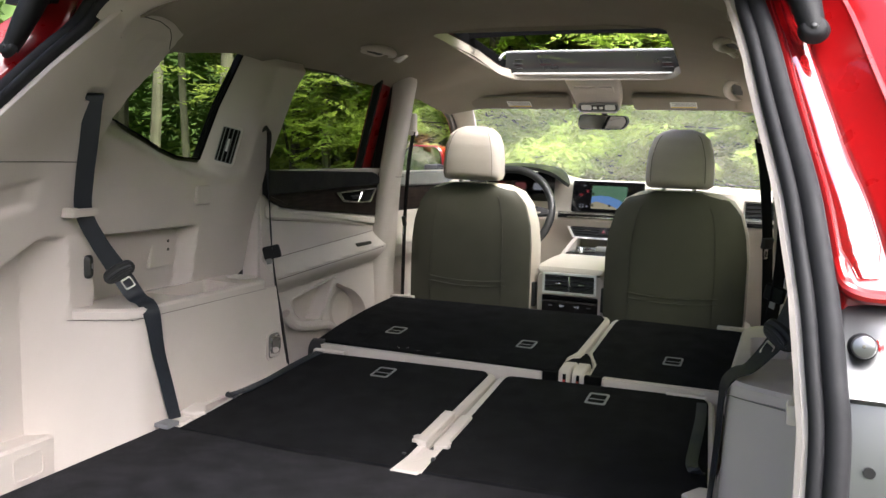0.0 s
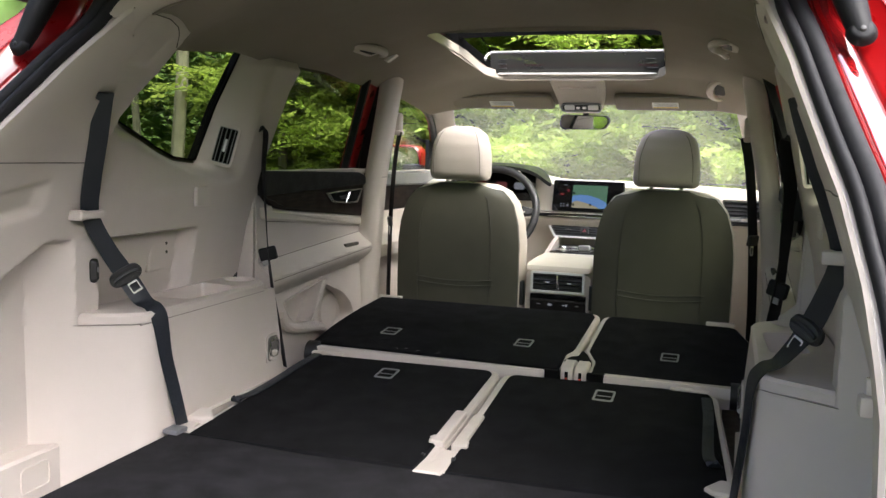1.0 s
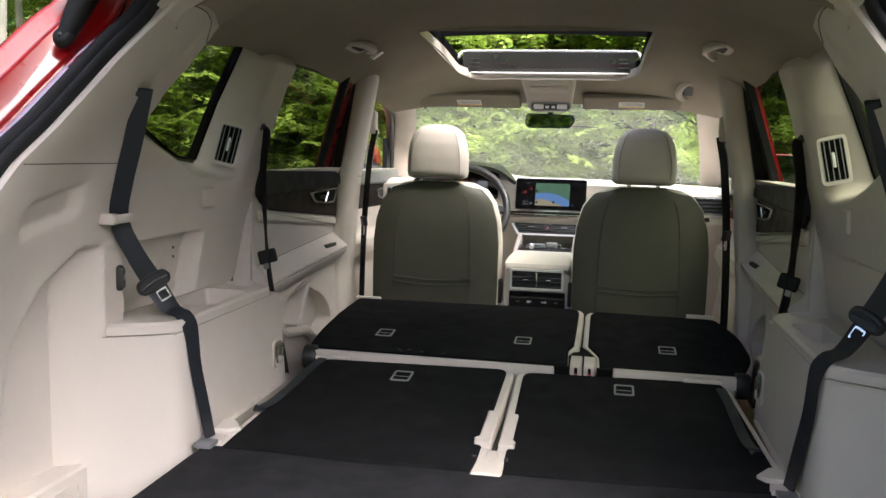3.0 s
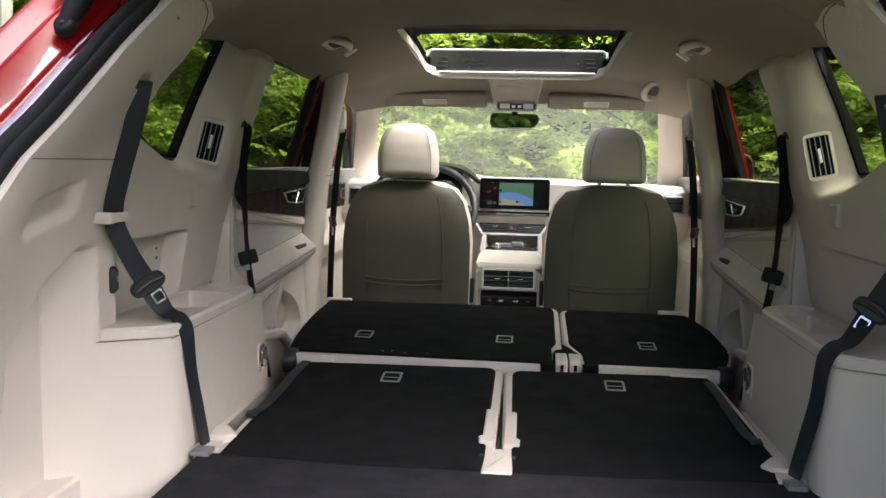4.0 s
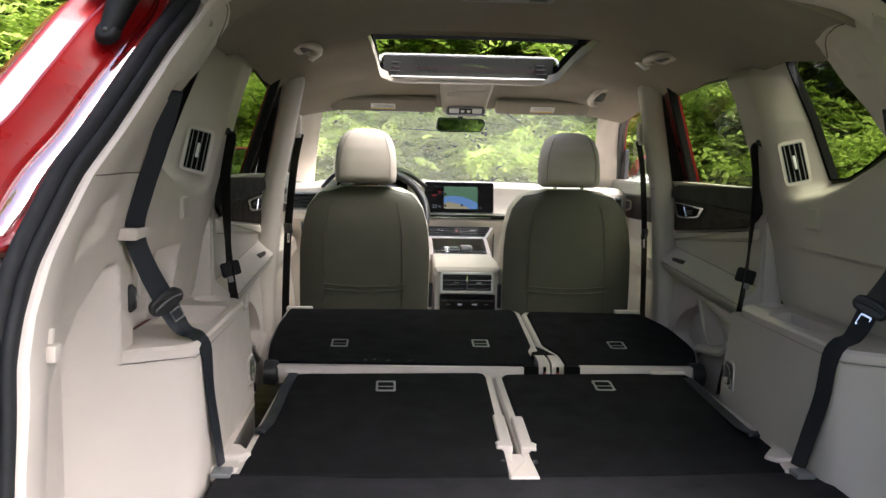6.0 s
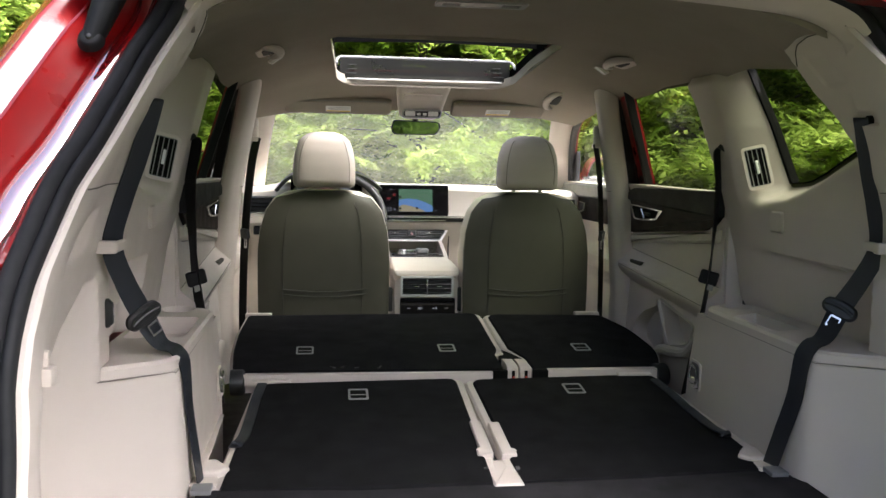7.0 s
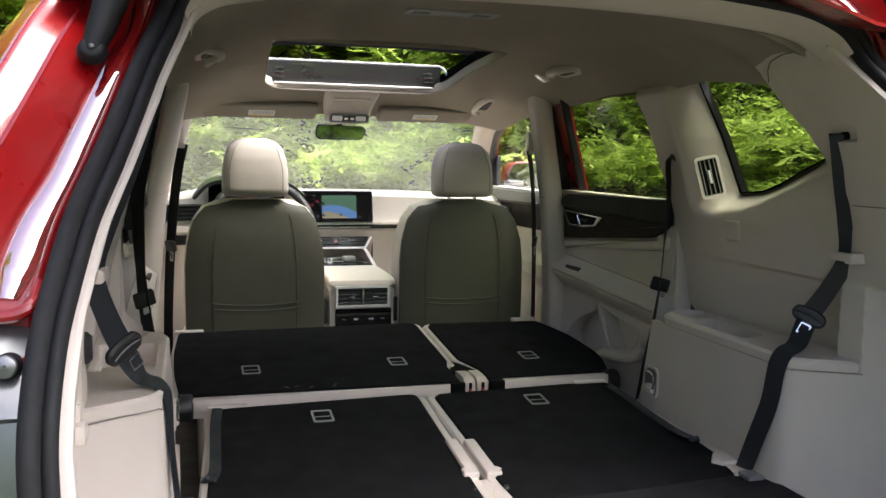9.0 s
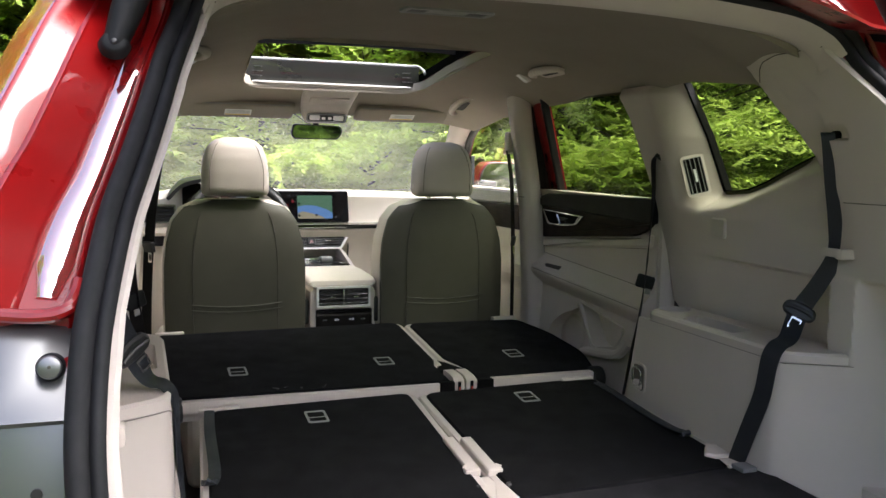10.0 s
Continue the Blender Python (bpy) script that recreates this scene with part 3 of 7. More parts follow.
def trim_x(y, z, niche):
    """How far the moulded load-bay trim stands from the car's middle, at a place along and up."""
    c_pillar = table([(1.04, 0.80), (1.19, 0.775), (1.30, 0.745), (1.47, 0.705), (1.645, 0.664), (1.705, 0.705)], z)
    d_pillar = table([(1.04, 0.80), (1.19, 0.772), (1.27, 0.757), (1.38, 0.725), (1.52, 0.672), (1.69, 0.60)], z)
    wall = table([(1.04, 0.80), (1.19, 0.775), (1.31, 0.765), (1.36, 0.772)], z)
    # the sill dips out to the quarter window's glass
    lift = table(WINDOW_FOOT, y)
    glass = table(GLASS_X, z) + 0.004
    x = lerp(wall, glass, sstep(lift - 0.055, lift, z))
    # front pillar: its rear face runs from the glass inwards
    yf = table(WINDOW_FRONT, z)
    face = 1 - (1 - min(1.0, max(0.0, (y - yf) / 0.085))) ** 1.6
    x = lerp(lerp(wall, c_pillar, sstep(-0.16, 0.0, y)), lerp(x, c_pillar, face), sstep(1.31, 1.345, z))
    # rear pillar, with a sharp edge at the window and a soft foot below it
    yr = -0.56 + 0.65 * (z - 1.47)
    soft = table([(1.36, 0.15), (1.47, 0.018)], z)
    pillar = d_pillar
    # faint sunk panel, the chamfer beside the belt and the belt's mouth
    v = (z - 1.588) / 0.066
    ya, yb = lerp(-0.625, -0.560, v), lerp(-0.543, -0.487, v)
    pillar += 0.005 * sstep(-0.06, 0.08, v) * sstep(1.06, 0.92, v) * sstep(ya - 0.006, ya + 0.008, y) * sstep(yb + 0.006, yb - 0.006, y)
    pillar += 0.010 * sstep(-0.622, -0.606, y) * sstep(1.43, 1.48, z) * sstep(1.585, 1.53, z)
    pillar += 0.022 * sstep(-0.680, -0.668, y) * sstep(-0.612, -0.622, y) * sstep(1.506, 1.512, z) * sstep(1.536, 1.526, z)
    x = lerp(x, pillar, sstep(yr + soft, yr - 0.1 * soft, y))
    # the pillar's edge at the tailgate
    ye = table(EDGE_Y, z)
    x = lerp(x, edge_x(-1 if niche else 1, z), sstep(ye + 0.30, ye + 0.01, y))
    # wheel-arch box, the niche above it and the hollow behind it
    over = -0.546 - y
    slant = min(0.856, 0.636 + 0.5 * (over + math.sqrt(over * over + 0.0007)) / 0.135 * 0.21)
    back = table([(0.6, -0.93), (0.9, -0.905), (1.05, -0.87), (1.15, -0.80), (1.207, -0.70)], z)
    hollow = sstep(back - 0.014, back + 0.014, y)
    if z <= 1.0165:
        box = 0.630 + (z - 0.75) * 0.06
        x = lerp(x, max(box, slant), hollow)
    else:
        fin = sstep(-0.545, -0.556, y)
        n = sstep(1.203, 1.193, z) * (sstep(-0.16, -0.185, y) if niche else sstep(0.0, -0.30, y)) * (1 - fin)
        x += n * (0.05 if niche else 0.022)
        x = lerp(x, lerp(x, max(0.768, slant), hollow), fin * sstep(1.210, 1.197, z))
    # grip hollow beside the pillar, a small blanking plate
    g = sstep(-0.93, -0.90, y) * sstep(-0.72, -0.76, y)
    zt = 1.345 - 0.16 * (-0.72 - y)
    x += 0.016 * g * sstep(zt, zt - 0.012, z) * sstep(zt - 0.075, zt - 0.05, z)
    return x


def window_outline(inset, ahead=0.0):
    """The quarter window's daylight opening in (along, up), drawn in by inset."""
    foot = [(y, table(WINDOW_FOOT, y) + inset) for y in (-0.50, -0.43, -0.38, -0.325, -0.28, -0.245, -0.21, -0.172, -0.13)]
    front = [(table(WINDOW_FRONT, z) - inset + ahead, z) for z in (1.376 + inset, 1.44, 1.525, 1.60, 1.698)]
    return [Vector(p) for p in foot + front + [(-0.37, 1.698)]]


PLAN = {-1: [(-0.352, 0.664), (-0.125, 0.664), (-0.118, 0.790), (-0.365, 0.790)], 1: [(-0.350, 0.674), (-0.150, 0.664), (-0.115, 0.742), (-0.330, 0.750)]}
CUP = (0.733, -0.020, 0.043)


def flat(s, z):
    return Matrix(((0, s, 0, 0), (1, 0, 0, 0), (0, 0, 1, z), (0, 0, 0, 1)))


def tray_cutters(s):
    """The hollows of the tray and the cup holder in the wheel-arch box."""
    return [prism([(p.x, p.y) for p in rounded(PLAN[s], 0.014)], flat(s, 0.985), 0.09), cylinder_bm(Matrix.Translation((s * CUP[0], CUP[1], 0.965)), CUP[2], CUP[2], 0.11, 36)]


def build_side_trim(s):
    bm = bmesh.new()
    zs = list(np.linspace(0.58, 1.016, 32)) + [1.017] + list(np.linspace(1.025, 1.705, 120))
    nu = 190
    rows = []
    for z in zs:
        y0, y1 = table(EDGE_Y, z), table(FRONT_Y, z)
        row = []
        for i in range(nu + 1):
            y = lerp(y0, y1, i / nu)
            top = table([(-0.45, 1.698), (-0.36, 1.702)], y)
            ze = z if z < 1.6 else 1.6 + (z - 1.6) * (top - 1.6) / 0.105
            row.append(bm.verts.new((s * trim_x(y, ze, s < 0), y, ze)))
        # turned edges, outwards at the front and at the tailgate
        row.insert(0, bm.verts.new((s * (edge_x(s, z) + 0.006), y0 - 0.006, z)))
        row.append(bm.verts.new((s * lerp(min(0.86, table(GLASS_X, z) + 0.002), trim_x(y1, z, s < 0) + 0.004, sstep(1.60, 1.64, z)), y1 + lerp(0.015, 0.002, sstep(1.60, 1.64, z)), z)))
        rows.append(row)
    for a, b in zip(rows, rows[1:]):
        for i in range(len(a) - 1):
            if abs(a[i].co.x - b[i].co.x) > 0.06 and a[i].co.z > 1.0 and b[i].co.z < 1.03:
                continue                                     # open under the tray
            f = (a[i], a[i + 1], b[i + 1], b[i])
            bm.faces.new(f if s < 0 else tuple(reversed(f)))
    bm.normal_update()
    r = bmesh.ops.extrude_face_region(bm, geom=bm.faces[:])
    for v in r["geom"]:
        if isinstance(v, bmesh.types.BMVert):
            v.co.x += s * 0.012
    bmesh.ops.recalc_face_normals(bm, faces=bm.faces[:])
    t = thing("side_trim_panel", "moulded beige plastic load-bay trim over the wheel arch", "car trim", "load-bay side trims")
    body = part("trim_body", bm, BEIGE, t)
    hole = window_outline(0.0015)
    cutter = prism([(p[0], p[1]) for p in hole], Matrix(((0, 0, s, s * 0.55), (1, 0, 0, 0), (0, 1, 0, 0), (0, 0, 0, 1))), 0.5)
    cut(body, [cutter])
    return t


def headliner_z(x, y):
    zc = table([(-0.80, 1.715), (-0.70, 1.728), (-0.60, 1.757), (-0.4, 1.783), (-0.1, 1.80), (0.45, 1.795), (0.8, 1.765), (1.08, 1.715), (1.2, 1.675), (1.38, 1.618)], y)
    half = table([(-0.7, 0.62), (0.0, 0.68), (0.6, 0.66), (1.38, 0.60)], y)
    drop = table([(-0.7, 0.070), (-0.55, 0.084), (-0.5, 0.098), (-0.43, 0.131), (-0.35, 0.114), (-0.1, 0.116), (0.04, 0.128), (0.22, 0.125), (0.6, 0.113), (1.0, 0.080), (1.38, 0.03)], y)
    return zc - drop * min(1.35, abs(x) / half) ** 3.2


def build_headliner():
    bm = bmesh.new()
    ys = np.linspace(-0.645, 1.38, 90)
    xs = np.linspace(-0.74, 0.74, 70)
    rows = [[bm.verts.new((x * lerp(0.946, 0.90, sstep(0.3, 1.38, y)) * lerp(0.90, 1, sstep(-0.70, -0.3, y)), y + 0.04 * (x / 0.62) ** 2 * sstep(-0.4, -0.7, y), headliner_z(x * 0.946 * lerp(0.90, 1, sstep(-0.70, -0.3, y)), y))) for x in xs] for y in ys]
    for a, b in zip(rows, rows[1:]):
        for i in range(len(a) - 1):
            bm.faces.new((a[i], b[i], b[i + 1], a[i + 1]))
    r = bmesh.ops.extrude_face_region(bm, geom=bm.faces[:])
    for v in r["geom"]:
        if isinstance(v, bmesh.types.BMVert):
            v.co.z += 0.03
    bmesh.ops.recalc_face_normals(bm, faces=bm.faces[:])
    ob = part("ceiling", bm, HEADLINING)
    hole = rounded([(-0.36, 0.45), (0.36, 0.45), (0.33, 1.115), (-0.33, 1.115)], [0.03, 0.03, 0.09, 0.09], 6)
    cut(ob, [prism([(p[0], p[1]) for p in hole], Matrix.Translation((0, 0, 1.5)), 0.5)])
    tagged(ob, "beige cloth headlining with a wide sunroof opening", "ceiling", kind="structure")


def build_floor():
    bm = bmesh.new()
    out = rounded([(-0.622, -1.10), (0.66, -1.10), (0.662, -0.47), (0.60, -0.462), (0.3, -0.487), (-0.3, -0.502), (-0.585, -0.478), (-0.625, -0.478)], [0.01, 0.01, 0.01, 0.02, 0.05, 0.05, 0.02, 0.01], 4)
    prism([(p[0], p[1]) for p in out], Matrix.Translation((0, 0, 0.715)), 0.037, 0.006, bm=bm)
    tagged(part("floor", bm, CARGO), "dark grey carpeted load floor, slightly scuffed", "floor", kind="structure")
    bm = box_bm(-0.84, 0.84, -1.08, 2.0, 0.50, 0.54, 0.005)
    tagged(part("floor_pan", bm, BLACK), "black floor pan under the seats", "floor", kind="structure")


for side in (-1, 1):
    build_side_trim(side)
build_headliner()
build_floor()


# ---- folded seats ----
def latch(parent, place):
    """A release handle: satin frame round a dark cup with a bar across it."""
    f = part("release_handle", frame_prism(rounded([(-0.026, -0.036), (0.026, -0.036), (0.026, 0.036), (-0.026, 0.036)], 0.008), rounded([(-0.0205, -0.028), (0.0205, -0.028), (0.0205, 0.028), (-0.0205, 0.028)], 0.004), place, 0.0018), SATIN_GREY, parent, "satin grey bezel")
    part("cup", prism(rounded([(-0.0205, -0.028), (0.0205, -0.028), (0.0205, 0.028), (-0.0205, 0.028)], 0.004), place, 0.0006), CUP_BLACK, f)
    part("bar", box_bm(-0.019, 0.019, -0.006, -0.002, 0.0007, 0.0016, 0.0003), SATIN_GREY, f).matrix_basis = place


def folded_back(name, label, outline, radii, z_at, slope, origin_y, inset, latches, group, carpet=None):
    """A folded seat back: a beige shell with a carpeted rear face let into it. The outline is in plan."""
    t = thing(name, label, "car seat", group)
    tilt = Matrix.Translation((0, origin_y, z_at)) @ Matrix.Rotation(math.atan(slope), 4, "X")
    loc = [(p[0], p[1] - origin_y) for p in outline]
    shell = rounded(loc, radii, 6)
    part("shell", prism([(p.x, p.y) for p in shell], tilt @ Matrix.Translation((0, 0, -0.062)), 0.058, 0.006), BEIGE, t)
    xs, ys = [p[0] for p in loc], [p[1] for p in loc]
    x0, x1, y0, y1 = min(xs), max(xs), min(ys), max(ys)
    l, r, b, f = inset
    car = [((x0 + l) + (p[0] - x0) / (x1 - x0) * (x1 - x0 - l - r), (y0 + b) + (p[1] - y0) / (y1 - y0) * (y1 - y0 - b - f)) for p in loc]
    if carpet:
        car = [(p[0], p[1] - origin_y) for p in carpet]
    panel = rounded(car, radii, 6)
    part("carpet_face", prism([(p.x, p.y) for p in panel], tilt @ Matrix.Translation((0, 0, -0.010)), 0.012, 0.005), CARPET, t, "black carpeted back face")
    for x, y in latches:
        latch(t, tilt @ Matrix.Translation((x, y - origin_y, 0.0022)))
    return t, tilt


def build_third_row():
    t, tilt = folded_back("rear_bench", "folded third-row seat back with black carpet and beige shell", [(-0.598, -0.50), (0.006, -0.50), (0.010, 0.118), (-0.556, 0.098)], [0.01, 0.01, 0.03, 0.04], 0.808, 0.112, 0.0, (0.018, 0.020, 0.0, 0.006), [(-0.283, 0.0)], "third-row seats")
    third_details(t, tilt, -1)
    t, tilt = folded_back("rear_bench", "folded third-row seat back beside the load-bay trim", [(0.024, -0.495), (0.640, -0.47), (0.578, 0.142), (0.0125, 0.120)], [0.01, 0.01, 0.04, 0.03], 0.803, 0.108, 0.0, (0.022, 0.018, 0.0, 0.006), [(0.304, 0.028)], "third-row seats")
    third_details(t, tilt, 1)


def third_details(t, tilt, s):
    inner = 0.007 if s < 0 else 0.024
    # hinge cover beside the split
    out = [(0, 0), (0.036, 0), (0.037, 0.014), (0.029, 0.026), (0.028, 0.178), (0, 0.178)]
    m = tilt @ Matrix.Translation((inner, -0.375, -0.006)) @ Matrix.Diagonal((s, 1, 1, 1))
    part("hinge_cover", prism(rounded(out, 0.004), m, 0.016, 0.003), BEIGE, t, "moulded beige hinge cover")
    # outer hinge foot
    m = tilt @ Matrix.Translation((s * 0.615, -0.43, -0.015)) @ Matrix.Diagonal((-s, 1, 1, 1))
    part("hinge_foot", prism(rounded([(-0.012, 0), (0.03, 0), (0.05, 0.02), (0.02, 0.06), (-0.012, 0.06)], 0.006), m, 0.026, 0.004), BEIGE, t, "beige hinge foot")
    # grab strap lying on the carpet near the outer edge
    a = 0.535 if s < 0 else 0.553
    pts = smooth_path([tilt @ Vector((s * (a + q[0]), q[1], q[2])) for q in ((0.0, 0.085, 0.004), (0.008, -0.02, 0.005), (0.012, -0.15, 0.006), (0.016, -0.26, 0.012), (0.024, -0.31, 0.018), (0.034, -0.30, 0.004), (0.032, -0.26, -0.006))], 6)
    part("grab_strap", ribbon(pts, 0.025, (1, 0, 0), 0.003), WEBBING, t, "black webbing grab strap")
    # pull-cord cover at the front corner
    m = tilt @ Matrix.Translation((s * 0.51, 0.10 if s < 0 else 0.128, 0.0))
    part("corner_clip", prism(rounded([(-0.05, -0.009), (0.05, -0.009), (0.05, 0.009), (-0.05, 0.009)], 0.004), m, 0.007, 0.002), BEIGE, t)


def build_split_bracket():
    t = thing("hinge_block", "beige plastic hinge block between the folded rear seats", "hinge cover")
    out = [(-0.017, -0.512), (0.047, -0.512), (0.048, -0.365), (-0.017, -0.365)]
    part("block", prism(rounded(out, 0.004), Matrix.Translation((0, 0, 0.72)) @ Matrix.Rotation(0.0, 4, "X"), 0.036, 0.004), BEIGE, t)
    for x in (-0.021, 0.049):
        part("pin", cylinder_bm(Matrix.Translation((x - 0.004, -0.43, 0.757)) @ Matrix.Rotation(math.pi / 2, 4, "Y"), 0.007, 0.007, 0.008, 12), BLACK, t)
    part("slot", box_bm(0.008, 0.019, -0.40, 0.10, 0.745, 0.752, 0.001), BLACK, t)


def build_second_row():
    t, tilt = folded_back("folded_bench", "wide folded second-row seat back with black carpet", [(-0.634, 0.215), (0.147, 0.202), (0.152, 0.352), (0.178, 0.372), (0.180, 0.822), (-0.642, 0.805), (-0.655, 0.60), (-0.652, 0.40)], [0.03, 0.01, 0.006, 0.008, 0.045, 0.015, 0.05, 0.05], 0.838, 0.093, 0.41, (0.008, 0.015, 0.002, 0.010), [(-0.431, 0.396), (0.004, 0.405)], "second-row seats", [(-0.627, 0.217), (0.148, 0.203), (0.146, 0.350), (0.161, 0.40), (0.164, 0.812), (-0.634, 0.795), (-0.647, 0.60), (-0.644, 0.40)])
    second_details(t, -0.600, 0.112, 0.213)
    t, tilt = folded_back("folded_bench", "narrow folded second-row seat back with black carpet", [(0.232, 0.215), (0.636, 0.225), (0.688, 0.40), (0.676, 0.62), (0.625, 0.805), (0.184, 0.822), (0.186, 0.43), (0.222, 0.335)], [0.01, 0.03, 0.06, 0.06, 0.03, 0.045, 0.012, 0.012], 0.832, 0.098, 0.42, (0.014, 0.008, 0.002, 0.010), [(0.438, 0.421)], "second-row seats", [(0.240, 0.217), (0.630, 0.227), (0.681, 0.40), (0.669, 0.62), (0.618, 0.795), (0.202, 0.812), (0.202, 0.425), (0.236, 0.330)])
    second_details(t, 0.277, 0.612, 0.222)


def second_details(t, x0, x1, y):
    part("rear_lip", box_bm(x0, x1, y - 0.018, y + 0.01, 0.782, 0.816, 0.004), BEIGE, t, "beige plastic lip")
    s = -1 if x0 < 0 else 1
    xo = x0 - 0.012 if s < 0 else x1 + 0.018
    part("recliner_knuckle", cylinder_bm(Matrix.Translation((xo - 0.02, y + 0.005, 0.79)) @ Matrix.Rotation(math.pi / 2, 4, "Y"), 0.036, 0.036, 0.04, 24, bevel=0.008), BLACK, t, "black recliner joint")
    part("base_cushion", box_bm(min(x0, x1) + 0.02, max(x0, x1) - 0.02, y + 0.03, 0.85, 0.56, 0.775, 0.03, 3), BEIGE_SOFT, t, "beige leather cushion under the folded back")
    clip = -0.60 if s < 0 else 0.57
    part("edge_clip", box_bm(clip - 0.045, clip + 0.045, 0.790, 0.818, 0.864, 0.880, 0.004), BEIGE, t)


def build_split_hinge():
    """The bracket where the two second-row backs meet."""
    t = thing("hinge_bracket", "beige and black seat hinge with red lock markers", "seat hinge")
    part("well", box_bm(0.118, 0.272, 0.212, 0.56, 0.74, 0.79, 0.004), CUP_BLACK, t)
    part("gap_lining", prism(rounded([(0.148, 0.302), (0.230, 0.302), (0.190, 0.44), (0.175, 0.44)], 0.004), Matrix.Translation((0, 0, 0.75)), 0.074), CUP_BLACK, t)
    for x in (0.157, 0.195):
        m = Matrix(((0, 0, 1, x), (1, 0, 0, 0), (0, 1, 0, 0), (0, 0, 0, 1)))
        c = part("hinge_cheek", prism(rounded([(0.203, 0.772), (0.300, 0.772), (0.300, 0.830), (0.226, 0.828), (0.207, 0.818)], [0.004, 0.004, 0.01, 0.02, 0.012]), m, 0.033, 0.004), BEIGE, t)
        part("slot", box_bm(x + 0.012, x + 0.021, 0.2005, 0.206, 0.782, 0.816, 0.002), CUP_BLACK, c)
        part("lock_marker", box_bm(x + 0.0135, x + 0.0195, 0.199, 0.203, 0.783, 0.800, 0.001), RED_PLASTIC, c, "red lock marker")
    for x0, x1 in ((0.1135, 0.155), (0.231, 0.2755)):
        part("recess", box_bm(x0, x1, 0.192, 0.212, 0.775, 0.819, 0.002), CUP_BLACK, t)
    part("rail", box_bm(0.178, 0.186, 0.30, 0.55, 0.79, 0.815, 0.003), STITCH, t)


# ---- front seats ----
def front_seat(cx, label):
    t = thing("front_seat", label, "car seat", "front seats")
    # upholstered back: rounded sections stacked up the back
    prof = [(0.56, 0.225, 0.10, 0.885), (0.75, 0.235, 0.10, 0.885), (0.95, 0.238, 0.10, 0.885), (1.08, 0.238, 0.095, 0.888), (1.16, 0.230, 0.09, 0.892), (1.23, 0.210, 0.08, 0.90), (1.275, 0.178, 0.07, 0.905), (1.298, 0.13, 0.055, 0.91), (1.306, 0.07, 0.03, 0.912)]
    zs = smooth_path([(0, 0, z) for z, *_ in prof], 4)
    rings = []
    for p in zs:
        z = p.z
        w, d, yb = (table([(r[0], r[k]) for r in prof], z) for k in (1, 2, 3))
        ring = []
        for k in range(40):
            a = 2 * math.pi * k / 40
            ca, sa = math.cos(a), math.sin(a)
            ex = 0.38
            ring.append(Vector((cx + w * math.copysign(abs(ca) ** ex, ca), yb + d + d * math.copysign(abs(sa) ** ex, sa), z)))
        rings.append(ring)
    part("backrest", loft(rings), BEIGE_SOFT, t, "pale beige leather bolsters")
    # dark rear cover, slightly proud of the leather
    cols = 22
    rows = []
    for i in range(31):
        z = lerp(0.57, 1.303, i / 30)
        w = table([(r[0], r[1]) for r in prof], z) - 0.004
        yb = table([(r[0], r[3]) for r in prof], z)
        row = []
        for k in range(cols + 1):
            u = -1 + 2 * k / cols
            bulge = 0.010 * (1 - u ** 4)
            row.append(Vector((cx + u * w, yb + 0.014 * abs(u) ** 5 - bulge, z)))
        rows.append(row)
    bm = loft(rows, closed_ring=False, caps=False)
    r = bmesh.ops.extrude_face_region(bm, geom=bm.faces[:])
    for v in r["geom"]:
        if isinstance(v, bmesh.types.BMVert):
            v.co.y += 0.02
    bmesh.ops.recalc_face_normals(bm, faces=bm.faces[:])
    cover = part("back_cover", bm, OLIVE, t, "dark olive-grey rear cover")
    # stitched seams: two uprights and the sagging pocket top
    for u in (-0.64, 0.60):
        pts = [(cx + u * (table([(r[0], r[1]) for r in prof], z) - 0.012), table([(r[0], r[3]) for r in prof], z) - 0.0095, z) for z in np.linspace(0.6, 1.26, 24)]
        part("seam", tube(pts, 0.0013, 6), STITCH, cover)
    for dz in (0.0, 0.018):
        pts = [(cx + x, 0.8745, 0.955 - dz - 0.012 * (1 - (x / 0.16) ** 2)) for x in np.linspace(-0.15, 0.15, 16)]
        part("pocket_seam", tube(pts, 0.0022, 6), OLIVE, cover)
    # rounded cushion
    part("cushion", box_bm(cx - 0.25, cx + 0.25, 0.93, 1.42, 0.55, 0.80, 0.05, 4), BEIGE_SOFT, t, "pale beige leather cushion")
    # head restraint on two posts
    rings = []
    hp = [(1.322, 0.094, 0.035), (1.328, 0.107, 0.05), (1.345, 0.111, 0.058), (1.40, 0.110, 0.06), (1.45, 0.104, 0.058), (1.488, 0.090, 0.05), (1.510, 0.066, 0.038), (1.519, 0.034, 0.02)]
    for z in np.linspace(hp[0][0], hp[-1][0], 26):
        w, d = (table([(r[0], r[k]) for r in hp], z) for k in (1, 2))
        ring = []
        for k in range(36):
            a = 2 * math.pi * k / 36
            ca, sa = math.cos(a), math.sin(a)
            ring.append(Vector((cx + w * math.copysign(abs(ca) ** 0.45, ca), 0.925 + 0.04 * (z - 1.32) + d * math.copysign(abs(sa) ** 0.5, sa), z - 0.008)))
        rings.append(ring)
    head = part("head_restraint", loft(rings), SHADED_LEATHER, t, "beige leather head restraint, darkened for shade", angle=60)
    for x in (-0.05, 0.05):
        part("post", cylinder_bm(Matrix.Translation((cx + x, 0.925, 1.285)), 0.007, 0.007, 0.05, 12), CHROME, head, "chrome post")
